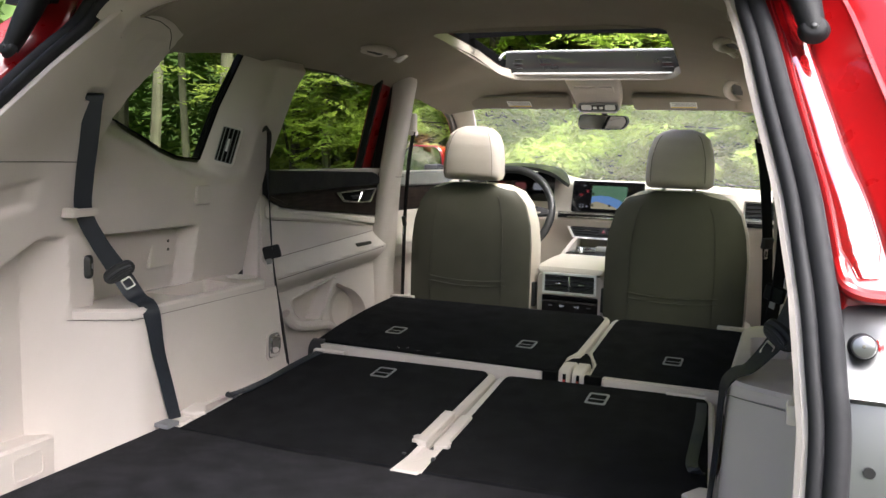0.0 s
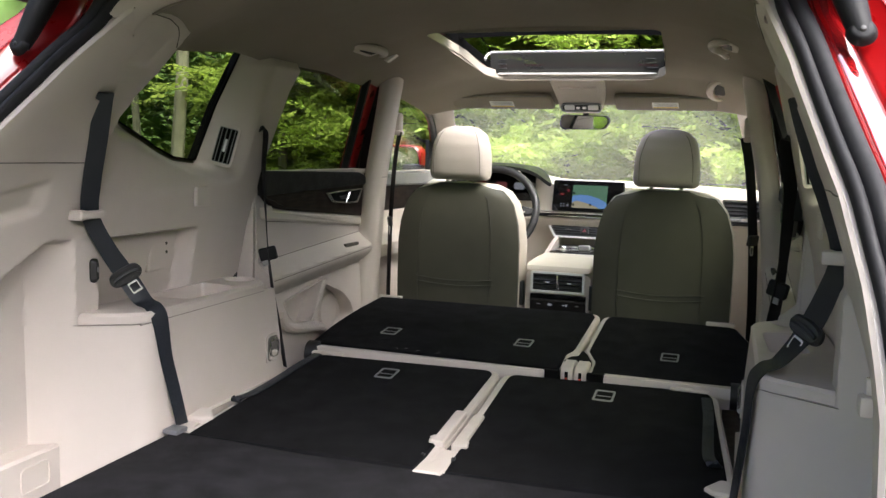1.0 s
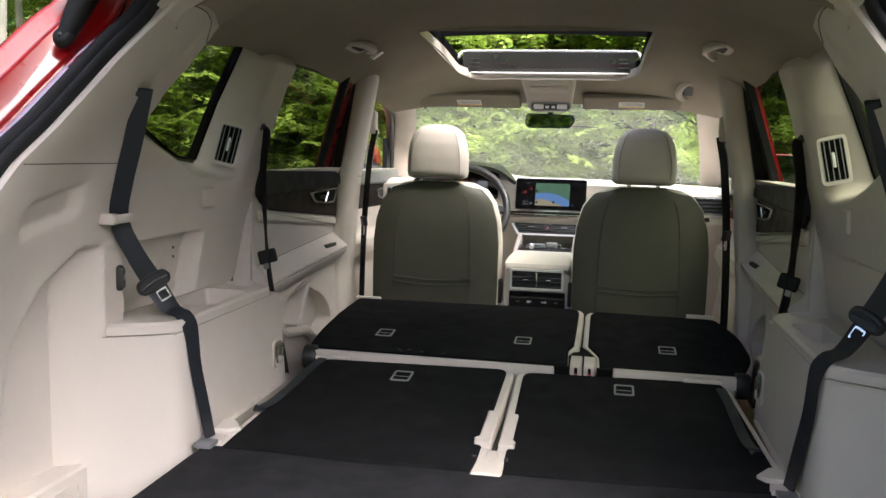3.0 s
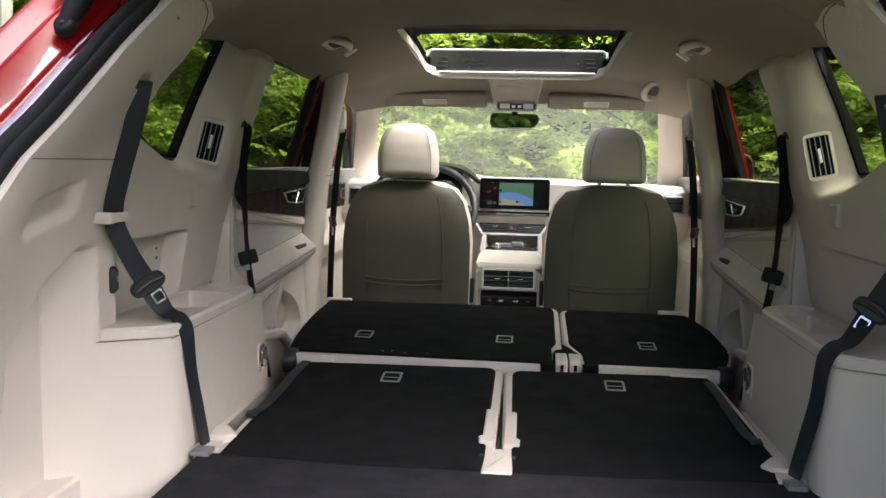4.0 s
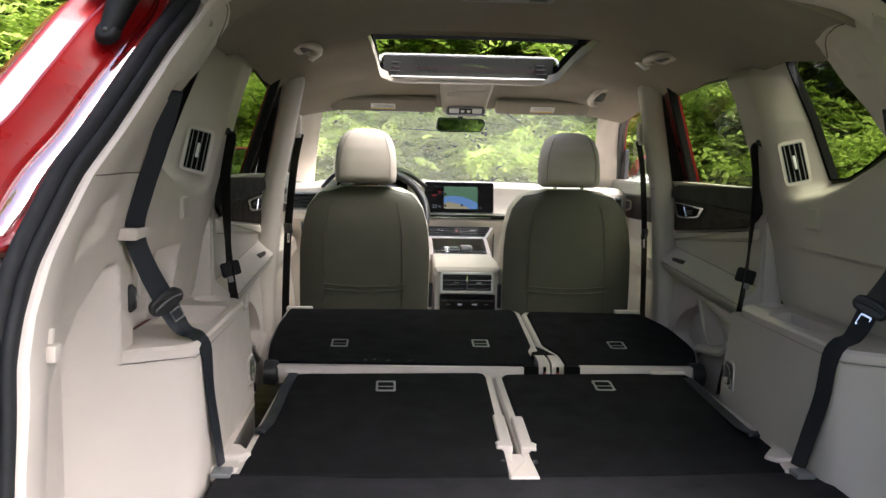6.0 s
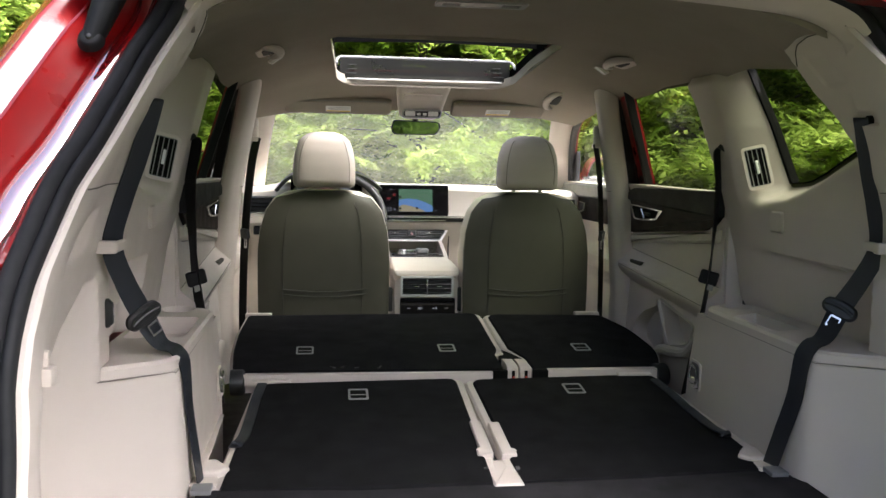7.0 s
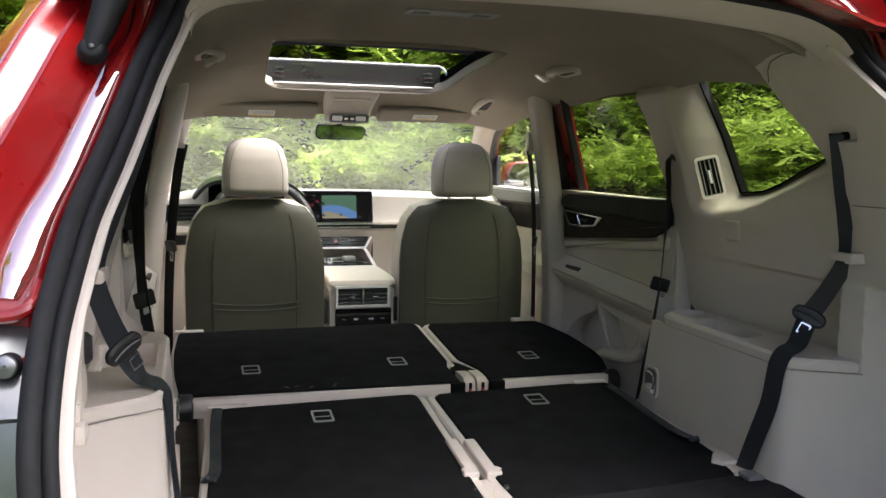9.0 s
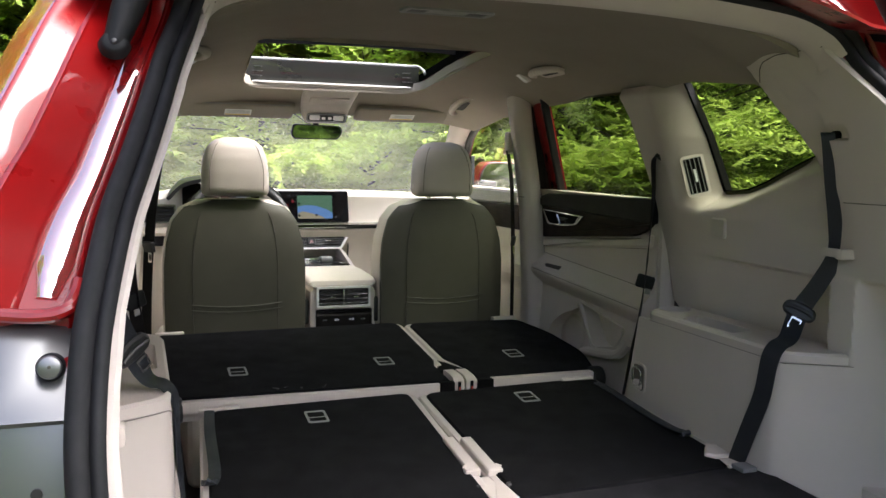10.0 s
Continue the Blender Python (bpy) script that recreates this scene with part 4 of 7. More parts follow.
    for x in (-0.088, 0.088):
        pts = smooth_path([(cx + x, 0.872, 1.335), (cx + x * 0.99, 0.868, 1.40), (cx + x * 0.88, 0.876, 1.45), (cx + x * 0.7, 0.89, 1.488), (cx + x * 0.3, 0.91, 1.506), (cx, 0.913, 1.510)], 5)
        part("seam", tube(pts, 0.0012, 6), JOINT, head)
    part("release_button", cylinder_bm(Matrix.Translation((cx - 0.105, 0.925, 1.35)) @ Matrix.Rotation(-math.pi / 2, 4, "Y"), 0.011, 0.009, 0.006, 16), BEIGE, head)
    part("side_lever", box_bm(cx + (0.235 if cx < 0 else -0.25), cx + (0.25 if cx < 0 else -0.235), 0.93, 0.96, 0.86, 0.95, 0.005), BLACK, t)
    return t


def build_threads():
    """Loose threads on the rear edge of the second row."""
    rng = random.Random(3)
    for x, y in ((-0.345, 0.232), (-0.325, 0.240), (-0.285, 0.228), (-0.22, 0.226)):
        t = thing("loose_thread", "short pale loose thread on the carpet edge", "thread", "loose threads")
        p = Vector((x, y, 0.8215 + 0.093 * (y - 0.215)))
        pts = [p + Vector((0.006 * k * rng.uniform(-0.6, 1), 0.003 * k * rng.uniform(-1, 1), 0.001 + 0.0012 * k)) for k in range(4)]
        part("strand", tube(smooth_path(pts, 4), 0.0004, 5), SATIN_GREY, t)


build_threads()
build_third_row()
build_split_bracket()
build_second_row()
build_split_hinge()
front_seat(-0.377, "driver's seat in beige leather with dark olive back")
front_seat(0.364, "passenger's seat in beige leather with dark olive back")


# ---- front cabin ----
def yz(s, x):
    """A pose whose local x, y run along the car and up, and whose local z points inwards from the side s."""
    return Matrix(((0, 0, -s, s * x), (1, 0, 0, 0), (0, 1, 0, 0), (0, 0, 0, 1)))


def rear(y, x=0.0, z=0.0, lean=0.0):
    """A pose whose local x, y run across and up, and whose local z points to the rear."""
    return Matrix.Translation((x, y, z)) @ Matrix(((1, 0, 0, 0), (0, 0, -1, 0), (0, 1, 0, 0), (0, 0, 0, 1))) @ Matrix.Rotation(radians(lean), 4, "X")


def rect(w, h, r=0.004, seg=4):
    return rounded([(-w / 2, -h / 2), (w / 2, -h / 2), (w / 2, h / 2), (-w / 2, h / 2)], r, seg)


def air_vent(parent, place, w, h, slats, bezel=CHROME, edge=0.006, name="air_vent"):
    v = part(name, frame_prism(rect(w, h, 0.006), rect(w - 2 * edge, h - 2 * edge, 0.003), place, 0.008), bezel, parent, "silver-framed air vent" if bezel in (CHROME, SILVER) else "beige-framed air vent")
    part("vent_well", prism(rect(w - 2 * edge, h - 2 * edge, 0.003), place @ Matrix.Translation((0, 0, -0.004)), 0.005), BLACK, v)
    for k in range(slats):
        y = (h - 2 * edge) * ((k + 0.5) / slats - 0.5)
        part("slat", box_bm(-w / 2 + edge, w / 2 - edge, y - 0.0022, y + 0.0022, 0.0015, 0.007, 0.001, 1), GLOSS_BLACK, v).matrix_basis = place
    return v


def build_dashboard():
    t = thing("dashboard", "pale beige dashboard with chrome strips and dark inlays", "dashboard")
    # section in y, z: from the windscreen's foot over the top and down the face
    def section(x):
        hood = math.exp(-((x + 0.37) / 0.19) ** 4) * 0.035
        sag = 0.02 * (x / 0.7) ** 2
        return [(2.15, 1.20), (2.05, 1.262), (1.85, 1.302 - sag), (1.62, 1.310 - sag + hood), (1.555, 1.300 - sag + hood), (1.535, 1.285 - sag + hood * 0.6), (1.530, 1.19), (1.520, 1.172), (1.500, 1.165), (1.497, 1.140), (1.505, 1.128), (1.545, 1.085), (1.57, 1.03), (1.60, 0.95), (1.66, 0.75), (1.70, 0.55)]
    bm = loft([[Vector((x, y, z)) for y, z in section(x)] for x in np.linspace(-0.74, 0.74, 40)], closed_ring=False, caps=False)
    part("dash_body", bm, BEIGE_SOFT, t, "pale beige padded dashboard")
    # instrument hood and display
    pts = smooth_path([(-0.56, 1.50, 1.30), (-0.50, 1.475, 1.345), (-0.37, 1.46, 1.362), (-0.24, 1.475, 1.348), (-0.17, 1.51, 1.310)], 6)
    part("instrument_hood", ribbon(pts, 0.17, (0, 1, 0.05), 0.014), BLACK, t, "black instrument hood")
    inst = part("instrument_display", prism(rect(0.30, 0.125, 0.012), rear(1.50, -0.37, 1.275, -12), 0.006), GLOSS_BLACK, t, "dark glossy instrument display")
    for x, w, m in ((-0.085, 0.035, glow_mat("dial_red", (0.5, 0.06, 0.05), 0.15)), (0.08, 0.045, glow_mat("dial_white", (0.5, 0.5, 0.55), 0.4)), (0.0, 0.05, glow_mat("dial_dim", (0.3, 0.08, 0.08), 0.4))):
        part("readout", prism(rect(w, 0.03, 0.008), rear(1.50, -0.37 + x, 1.275, -12) @ Matrix.Translation((0, 0, 0.0065)), 0.001), m, inst)
    # centre touch screen
    ms = rear(1.522, 0.004, 1.240, -14)
    scr = part("touch_screen", prism(rect(0.300, 0.134, 0.010), ms @ Matrix.Translation((0, 0, -0.012)), 0.024, 0.003), GLOSS_BLACK, t, "black touch screen showing a map")
    part("map_land", prism(rect(0.146, 0.098, 0.002), ms @ Matrix.Translation((0.007, -0.002, 0.0125)), 0.0006), glow_mat("map_green", (0.10, 0.20, 0.12), 1.0), scr, "green map area")
    sea = [(-0.066, -0.051), (0.080, -0.051), (0.080, -0.026), (0.05, -0.010), (0.01, 0.003), (-0.03, 0.006), (-0.066, 0.0)]
    part("map_water", prism(rounded(sea, 0.006), ms @ Matrix.Translation((0, 0, 0.0133)), 0.0006), glow_mat("map_blue", (0.14, 0.27, 0.55), 1.0), scr, "blue map area")
    sand = [(-0.066, -0.051), (0.050, -0.051), (0.03, -0.040), (-0.01, -0.028), (-0.045, -0.020), (-0.066, -0.028)]
    part("map_shore", prism(rounded(sand, 0.006), ms @ Matrix.Translation((0, 0, 0.0140)), 0.0006), glow_mat("map_sand", (0.42, 0.36, 0.24), 0.9), scr, "sand-coloured map area")
    for x, y in ((-0.06, 0.012), (-0.06, -0.038), (0.012, -0.036)):
        part("map_button", cylinder_bm(ms @ Matrix.Translation((x, y, 0.0147)), 0.005, 0.005, 0.0005, 14), GLOSS_BLACK, scr)
    red = glow_mat("icon_red", (0.40, 0.03, 0.04), 0.5)
    dim = glow_mat("icon_grey", (0.4, 0.4, 0.45), 0.5)
    for x, y, w, h, m in ((-0.085, 0.022, 0.010, 0.012, red), (-0.110, 0.006, 0.016, 0.009, red), (-0.098, 0.046, 0.012, 0.003, dim), (-0.112, -0.036, 0.006, 0.006, dim), (-0.100, -0.036, 0.006, 0.006, dim), (-0.112, -0.046, 0.006, 0.006, dim), (-0.100, -0.046, 0.006, 0.006, dim), (-0.084, -0.042, 0.008, 0.008, dim), (0.094, -0.045, 0.006, 0.006, dim)):
        part("screen_icon", prism(rect(w, h, 0.002), ms @ Matrix.Translation((x, y, 0.0124)), 0.0005), m, scr)
    # strips under the screen
    part("chrome_strip", box_bm(-0.20, 0.62, 1.486, 1.498, 1.170, 1.176, 0.002), CHROME, t, "thin chrome strip")
    part("inlay", box_bm(-0.20, 0.66, 1.488, 1.50, 1.150, 1.168, 0.003), GLOSS_BLACK, t, "gloss black inlay")
    part("chrome_strip", box_bm(-0.16, 0.14, 1.484, 1.495, 1.155, 1.159, 0.001), CHROME, t)
    # centre vents
    mv = rear(1.516, -0.004, 1.092, -25)
    out = [(-0.128, -0.032), (0.128, -0.032), (0.166, 0.030), (-0.166, 0.030)]
    inn = [(-0.122, -0.024), (0.122, -0.024), (0.154, 0.028), (-0.154, 0.028)]
    v = part("centre_vent", frame_prism(rounded(out, 0.008), rounded(inn, 0.005), mv, 0.006), SILVER, t, "chrome-framed centre air vents")
    part("vent_well", prism(rounded(inn, 0.005), mv, 0.003), BLACK, v)
    for k in range(4):
        part("slat", box_bm(-0.122 - 0.007 * k, 0.122 + 0.007 * k, -0.014 + 0.011 * k, -0.0105 + 0.011 * k, 0.002, 0.008, 0.001), GLOSS_BLACK, v).matrix_basis = mv
    part("hazard_switch", prism(rect(0.036, 0.032, 0.003), mv @ Matrix.Translation((0.0, 0.003, 0.003)), 0.010, 0.002), BLACK, v)
    part("hazard_mark", prism(rounded([(-0.009, -0.007), (0.009, -0.007), (0, 0.009)], 0.002), mv @ Matrix.Translation((0.0, 0.001, 0.0132)), 0.0006), red, v, "red hazard triangle")
    for x in (-0.07, 0.07):
        part("vent_tab", box_bm(x - 0.013, x + 0.013, 0.002, 0.005, 0.010, 0.014, 0.001), CHROME, v).matrix_basis = mv
    # side vents and light switch
    for s in (-1, 1):
        air_vent(t, rear(1.50, s * 0.63, 1.215, -10), 0.17, 0.075, 4, CHROME, 0.007)
    part("light_switch", prism(rect(0.09, 0.045, 0.006), rear(1.505, -0.63, 1.11, -20), 0.006, 0.002), GLOSS_BLACK, t)
    part("glovebox_line", box_bm(0.16, 0.164, 1.545, 1.57, 0.90, 1.10, 0.001), STITCH, t)
    part("glovebox_catch", prism(rect(0.045, 0.022, 0.006), rear(1.55, 0.30, 1.075, -25), 0.004, 0.001), BEIGE, t)
    # defroster slot line along the top
    part("top_seam", box_bm(-0.15, 0.62, 1.62, 1.626, 1.308, 1.3105, 0.0005), GREY_PLASTIC, t)
    return t


def build_console():
    t = thing("centre_console", "beige centre console with rear air vents", "car console")
    # tapered body with a padded lid
    rings = []
    for y, w, zt in ((0.935, 0.118, 0.985), (0.965, 0.122, 0.992), (1.15, 0.120, 1.0), (1.30, 0.112, 1.0)):
        rings.append([Vector((x, y, z)) for x, z in ((-w, 0.55), (-w, zt - 0.012), (-w + 0.012, zt), (w - 0.012, zt), (w, zt - 0.012), (w, 0.55))])
    part("console_body", loft(rings), BEIGE, t)
    rings = []
    for y, w, zt in ((0.930, 0.112, 1.000), (0.938, 0.120, 1.012), (0.97, 0.123, 1.020), (1.12, 0.122, 1.027), (1.24, 0.118, 1.027), (1.27, 0.108, 1.02)):
        rings.append([Vector((p.x, y, p.y + 1.003)) for p in rounded([(-w, -0.01), (w, -0.01), (w, zt - 1.003), (-w, zt - 1.003)], 0.016)])
    part("armrest_lid", loft(rings), BEIGE_SOFT, t, "pale beige padded armrest lid")
    mv = rear(0.931, 0.003, 0.955)
    air_vent(t, mv @ Matrix.Translation((-0.003, 0, 0)), 0.196, 0.076, 4, SILVER, 0.0075)
    part("vent_divider", box_bm(-0.006, 0.0, -0.028, 0.028, 0.001, 0.010, 0.001), CHROME, t).matrix_basis = mv
    for x in (-0.042, 0.042):
        part("vent_tab", box_bm(x - 0.010, x + 0.010, -0.002, 0.002, 0.008, 0.012, 0.001), CHROME, t).matrix_basis = mv
    panel = part("rear_panel", prism(rect(0.205, 0.105, 0.006), rear(0.934, 0.003, 0.858), 0.006, 0.002), GLOSS_BLACK, t, "gloss black rear climate panel")
    dim = glow_mat("climate_grey", (0.45, 0.45, 0.48), 0.5)
    for x, w, h in ((-0.070, 0.014, 0.003), (-0.030, 0.012, 0.008), (-0.021, 0.004, 0.005), (0.022, 0.010, 0.004), (0.032, 0.006, 0.008), (0.070, 0.014, 0.003)):
        part("climate_readout", prism(rect(w, h, 0.001), rear(0.9275, 0.003 + x, 0.873), 0.0006), dim if abs(x) < 0.05 else GREY_PLASTIC, panel)
    # shifter deck in front of the lid
    part("shifter_deck", box_bm(-0.105, 0.105, 1.27, 1.56, 1.00, 1.03, 0.008), GLOSS_BLACK, t, "gloss black shifter deck")
    for s in (-1, 1):
        part("deck_wing", prism(rounded([(1.28, 0.99), (1.56, 0.99), (1.56, 1.075), (1.45, 1.06), (1.28, 1.02)], 0.01), Matrix(((0, 0, 1, s * 0.118 - 0.008), (1, 0, 0, 0), (0, 1, 0, 0), (0, 0, 0, 1))), 0.016, 0.003), BEIGE, t)
    part("deck_strip", box_bm(-0.07, 0.06, 1.40, 1.42, 1.030, 1.04, 0.002), CHROME, t)
    part("shifter", box_bm(0.0, 0.05, 1.33, 1.37, 1.03, 1.052, 0.010, 3), SATIN_GREY, t, "chrome-topped shifter")
    part("knob", cylinder_bm(Matrix.Translation((-0.06, 1.33, 1.03)), 0.018, 0.016, 0.018, 20, bevel=0.003), CHROME, t)
    return t


def build_steering_wheel():
    t = thing("steering_wheel", "black leather steering wheel with satin spokes", "steering wheel")
    m = Matrix.Translation((-0.335, 1.19, 1.185)) @ Matrix.Rotation(radians(90 - 24), 4, "X")
    pts = [m @ Vector((0.188 * math.cos(a), 0.182 * math.sin(a), 0)) for a in (2 * math.pi * k / 48 for k in range(48))]
    part("rim", tube(pts, 0.0155, 12, True, flat=1.0), BLACK, t)
    part("hub", prism(rounded([(-0.06, -0.055), (0.06, -0.055), (0.075, 0.03), (0.05, 0.06), (-0.05, 0.06), (-0.075, 0.03)], 0.02), m @ Matrix.Translation((0, 0, -0.01)), 0.035, 0.01), BLACK, t)
    for s in (-1, 1):
        sp = part("spoke", prism(rounded([(s * 0.06, -0.03), (s * 0.18, -0.012), (s * 0.18, 0.014), (s * 0.06, 0.035)], 0.008), m, 0.018, 0.004), BLACK, t)
        part("spoke_trim", prism(rounded([(s * 0.07, -0.022), (s * 0.15, -0.008), (s * 0.15, 0.0), (s * 0.07, -0.006)], 0.003), m @ Matrix.Translation((0, 0, 0.018)), 0.004, 0.001), CHROME, sp, "satin chrome insert")
    part("spoke", prism(rounded([(-0.02, -0.17), (0.02, -0.17), (0.03, -0.05), (-0.03, -0.05)], 0.006), m, 0.014, 0.003), CHROME, t)
    part("column", cylinder_bm(m @ Matrix.Translation((0, 0, -0.22)), 0.05, 0.045, 0.21, 20), BLACK, t)


def build_visor(cx, w, label):
    t = thing("sun_visor", label, "sun visor", "sun visors")
    m = Matrix.Translation((cx, 1.292, 1.632)) @ Matrix.Rotation(radians(-24), 4, "X") @ Matrix.Rotation(math.pi, 4, "X")
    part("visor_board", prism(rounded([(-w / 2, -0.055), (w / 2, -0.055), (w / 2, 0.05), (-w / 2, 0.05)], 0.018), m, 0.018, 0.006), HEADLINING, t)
    part("visor_edge", tube([m @ Vector((x, 0.049, 0.012)) for x in np.linspace(-w / 2 + 0.02, w / 2 - 0.02, 8)], 0.002, 8), GREY_PLASTIC, t)
    ml = m @ Matrix.Translation((0.0, -0.006, 0.0185)) @ Matrix.Rotation(math.pi, 4, "Z")
    lab = part("warning_label", prism(rect(0.098, 0.046, 0.001), ml, 0.0008), LABEL_WHITE, t, "white warning sticker")
    for k in range(4):
        part("print_bar", box_bm(-0.044, 0.042 - 0.01 * (k % 2), -0.016 + 0.007 * k, -0.013 + 0.007 * k, 0.0009, 0.0012, 0), LABEL_INK, lab, smooth=False).matrix_basis = ml
    part("print_bar", box_bm(-0.046, 0.046, 0.014, 0.021, 0.0009, 0.0012, 0), YELLOW, lab, smooth=False).matrix_basis = ml
    return t


def build_overhead():
    t = thing("overhead_console", "beige overhead console with map lights", "overhead console")
    rings = []
    for y, z, w, h in ((1.125, 1.692, 0.105, 0.004), (1.15, 1.684, 0.110, 0.014), (1.20, 1.664, 0.105, 0.020), (1.25, 1.642, 0.098, 0.034), (1.275, 1.628, 0.094, 0.046), (1.30, 1.614, 0.078, 0.042), (1.33, 1.606, 0.045, 0.020)):
        rings.append([Vector((p.x, y, z + 0.02 + p.y)) for p in rounded([(-w, 0), (-w * 0.9, -h - 0.012), (w * 0.9, -h - 0.012), (w, 0)], 0.014, 4)])
    part("console_shell", loft(rings), BEIGE, t)
    part("upper_panel", prism(rect(0.15, 0.05, 0.008), Matrix.Translation((0, 1.185, 1.6625)) @ Matrix.Rotation(radians(-22) + math.pi, 4, "X"), 0.006, 0.002), BEIGE, t)
    pm = rear(1.252, 0.004, 1.6005, 32)
    part("lamp_bezel", frame_prism(rect(0.156, 0.036, 0.014), rect(0.146, 0.027, 0.010), pm, 0.006), GREY_PLASTIC, t)
    part("lamp_back", prism(rect(0.146, 0.027, 0.010), pm @ Matrix.Translation((0, 0, -0.01)), 0.011), BLACK, t)
    for x in (-0.046, 0.046):
        part("map_lamp", prism(rect(0.040, 0.020, 0.005), pm @ Matrix.Translation((x, 0, 0)), 0.004), LAMP_LENS, t, "clear map lamp")
    part("switch_row", prism(rect(0.046, 0.020, 0.003), pm, 0.005), BLACK, t)
    for x in (-0.012, 0.012):
        part("switch", prism(rect(0.014, 0.010, 0.002), pm @ Matrix.Translation((x, 0, 0.005)), 0.002), LABEL_WHITE, t)
    # mirror
    t = thing("rear_view_mirror", "black-framed rear-view mirror on the windscreen", "mirror")
    mr = rear(1.385, -0.010, 1.548, 3.5) @ Matrix.Rotation(radians(-4), 4, "Y")
    shape = rounded([(-0.098, -0.012), (-0.085, -0.030), (0.088, -0.028), (0.108, 0.004), (0.098, 0.026), (-0.090, 0.030)], 0.012)
    part("housing", prism([(p.x, p.y) for p in shape], mr @ Matrix.Translation((0, 0, -0.030)), 0.034, 0.006), BLACK, t)
    inner = [(p.x * 0.95, p.y * 0.87) for p in shape]
    part("mirror_glass", prism(inner, mr @ Matrix.Translation((0, 0, 0.0035)), 0.0015), MIRROR, t, "silvered mirror glass")
    part("arm", tube([(-0.005, 1.41, 1.565), (-0.005, 1.42, 1.60), (-0.003, 1.43, 1.635)], 0.012, 10), BLACK, t)
    part("sensor_cover", box_bm(-0.045, 0.045, 1.40, 1.45, 1.60, 1.665, 0.012, 3), BLACK, t)


def build_windscreen():
    t = thing("windscreen", "clear curved windscreen glass", "windscreen")
    rows = []
    for k in range(13):
        f = k / 12
        row = []
        for x in np.linspace(-1, 1, 25):
            w = lerp(0.63, 0.75, f)
            row.append(Vector((x * w, lerp(1.40, 2.16, f) - 0.10 * x * x, lerp(1.665, 1.245, f))))
        rows.append(row)
    g = part("glass", loft(rows, closed_ring=False, caps=False), SCREEN_GLASS, t, "clear glass with a pale reflection haze mixed in")
    g.visible_shadow = False
    # printed black band along the upper edge and round the sensor
    band = [[p + Vector((0, -0.004, -0.002)) for p in lerp_row] for lerp_row in (rows[0], [a.lerp(b, 0.35) for a, b in zip(rows[0], rows[1])])]
    part("black_band", loft(band, closed_ring=False, caps=False), BLACK, t, "printed black upper band")
    part("foot_band", loft([[p + Vector((0, -0.004, 0.0)) for p in r] for r in (rows[-2], rows[-1])], closed_ring=False, caps=False), BLACK, t, "printed black lower band")
    return t


def build_a_pillar(s):
    t = thing("pillar_trim", "pale beige windscreen pillar trim", "car trim", "pillar trims")
    inner = smooth_path([(s * 0.555, 1.27, 1.672), (s * 0.572, 1.40, 1.61), (s * 0.603, 1.56, 1.505), (s * 0.634, 1.74, 1.385), (s * 0.655, 1.88, 1.285)], 5)
    outer = smooth_path([(s * 0.640, 1.08, 1.668), (s * 0.668, 1.33, 1.612), (s * 0.694, 1.49, 1.568), (s * 0.738, 1.66, 1.475), (s * 0.756, 1.74, 1.30)], 5)
    rings = []
    for a, b in zip(inner, outer):
        m = a.lerp(b, 0.5)
        rings.append([a + Vector((s * 0.02, 0.05, 0.03)), a, a.lerp(m, 0.5) + Vector((-s * 0.010, -0.012, -0.006)), m + Vector((-s * 0.010, -0.014, -0.006)), m.lerp(b, 0.6) + Vector((-s * 0.004, -0.008, -0.003)), b, b + Vector((s * 0.03, 0.04, 0.02))])
    part("trim_body", loft(rings), BEIGE, t, angle=60)
    part("outer_pillar", tube([p + Vector((s * 0.05, 0.05, 0.035)) for p in inner], 0.028, 10), BLACK, t, "black outer pillar")
    return t


build_dashboard()
build_console()
build_steering_wheel()
build_visor(-0.325, 0.42, "beige sun visor with a white sticker")
build_visor(0.318, 0.38, "beige sun visor with a white sticker")
build_overhead()
build_windscreen()
for side in (-1, 1):
    build_a_pillar(side)


# ---- doors, pillars and side glass ----
def surface(fx, ys, zs, s, thick, y_shift=None):
    """A moulded panel: x = fx(y, z) on a grid, given thickness outwards."""
    bm = bmesh.new()
    rows = [[bm.verts.new((s * fx(y, z), y, z)) for y in ys] for z in zs]
    for a, b in zip(rows, rows[1:]):
        for i in range(len(a) - 1):
            f = (a[i], a[i + 1], b[i + 1], b[i])
            bm.faces.new(f if s < 0 else tuple(reversed(f)))
    r = bmesh.ops.extrude_face_region(bm, geom=bm.faces[:])
    for v in r["geom"]:
        if isinstance(v, bmesh.types.BMVert):
            v.co.x += s * thick
    bmesh.ops.recalc_face_normals(bm, faces=bm.faces[:])
    return bm


def arm_lines(f):
    """Heights of the armrest's back line, front edge and lower edge along the door."""
    return lerp(1.070, 1.109, f), lerp(1.027, 1.064, f), lerp(0.998, 1.036, f)


def door_x(y, z):
    x = table([(0.60, 0.725), (0.80, 0.732), (0.95, 0.742), (1.04, 0.748), (1.15, 0.752), (1.26, 0.757), (1.31, 0.745), (1.345, 0.728)], z)
    # sloping armrest with an upright padded edge
    f = (y - 0.10) / 0.76
    zb, zt, zl = arm_lines(f)
    arm = x
    if zt < z < zb:
        v = (zb - z) / (zb - zt)
        arm = lerp(x, 0.700, v ** 1.1 - 0.10 * max(0.0, v - 0.8) / 0.2)
    elif z <= zt:
        arm = lerp(0.700, x, max(0.0, (zl + 0.012 - z) / 0.052) ** 1.6 if z > zl - 0.04 else 1.0)
    return lerp(x, arm, sstep(0.06, 0.11, y))


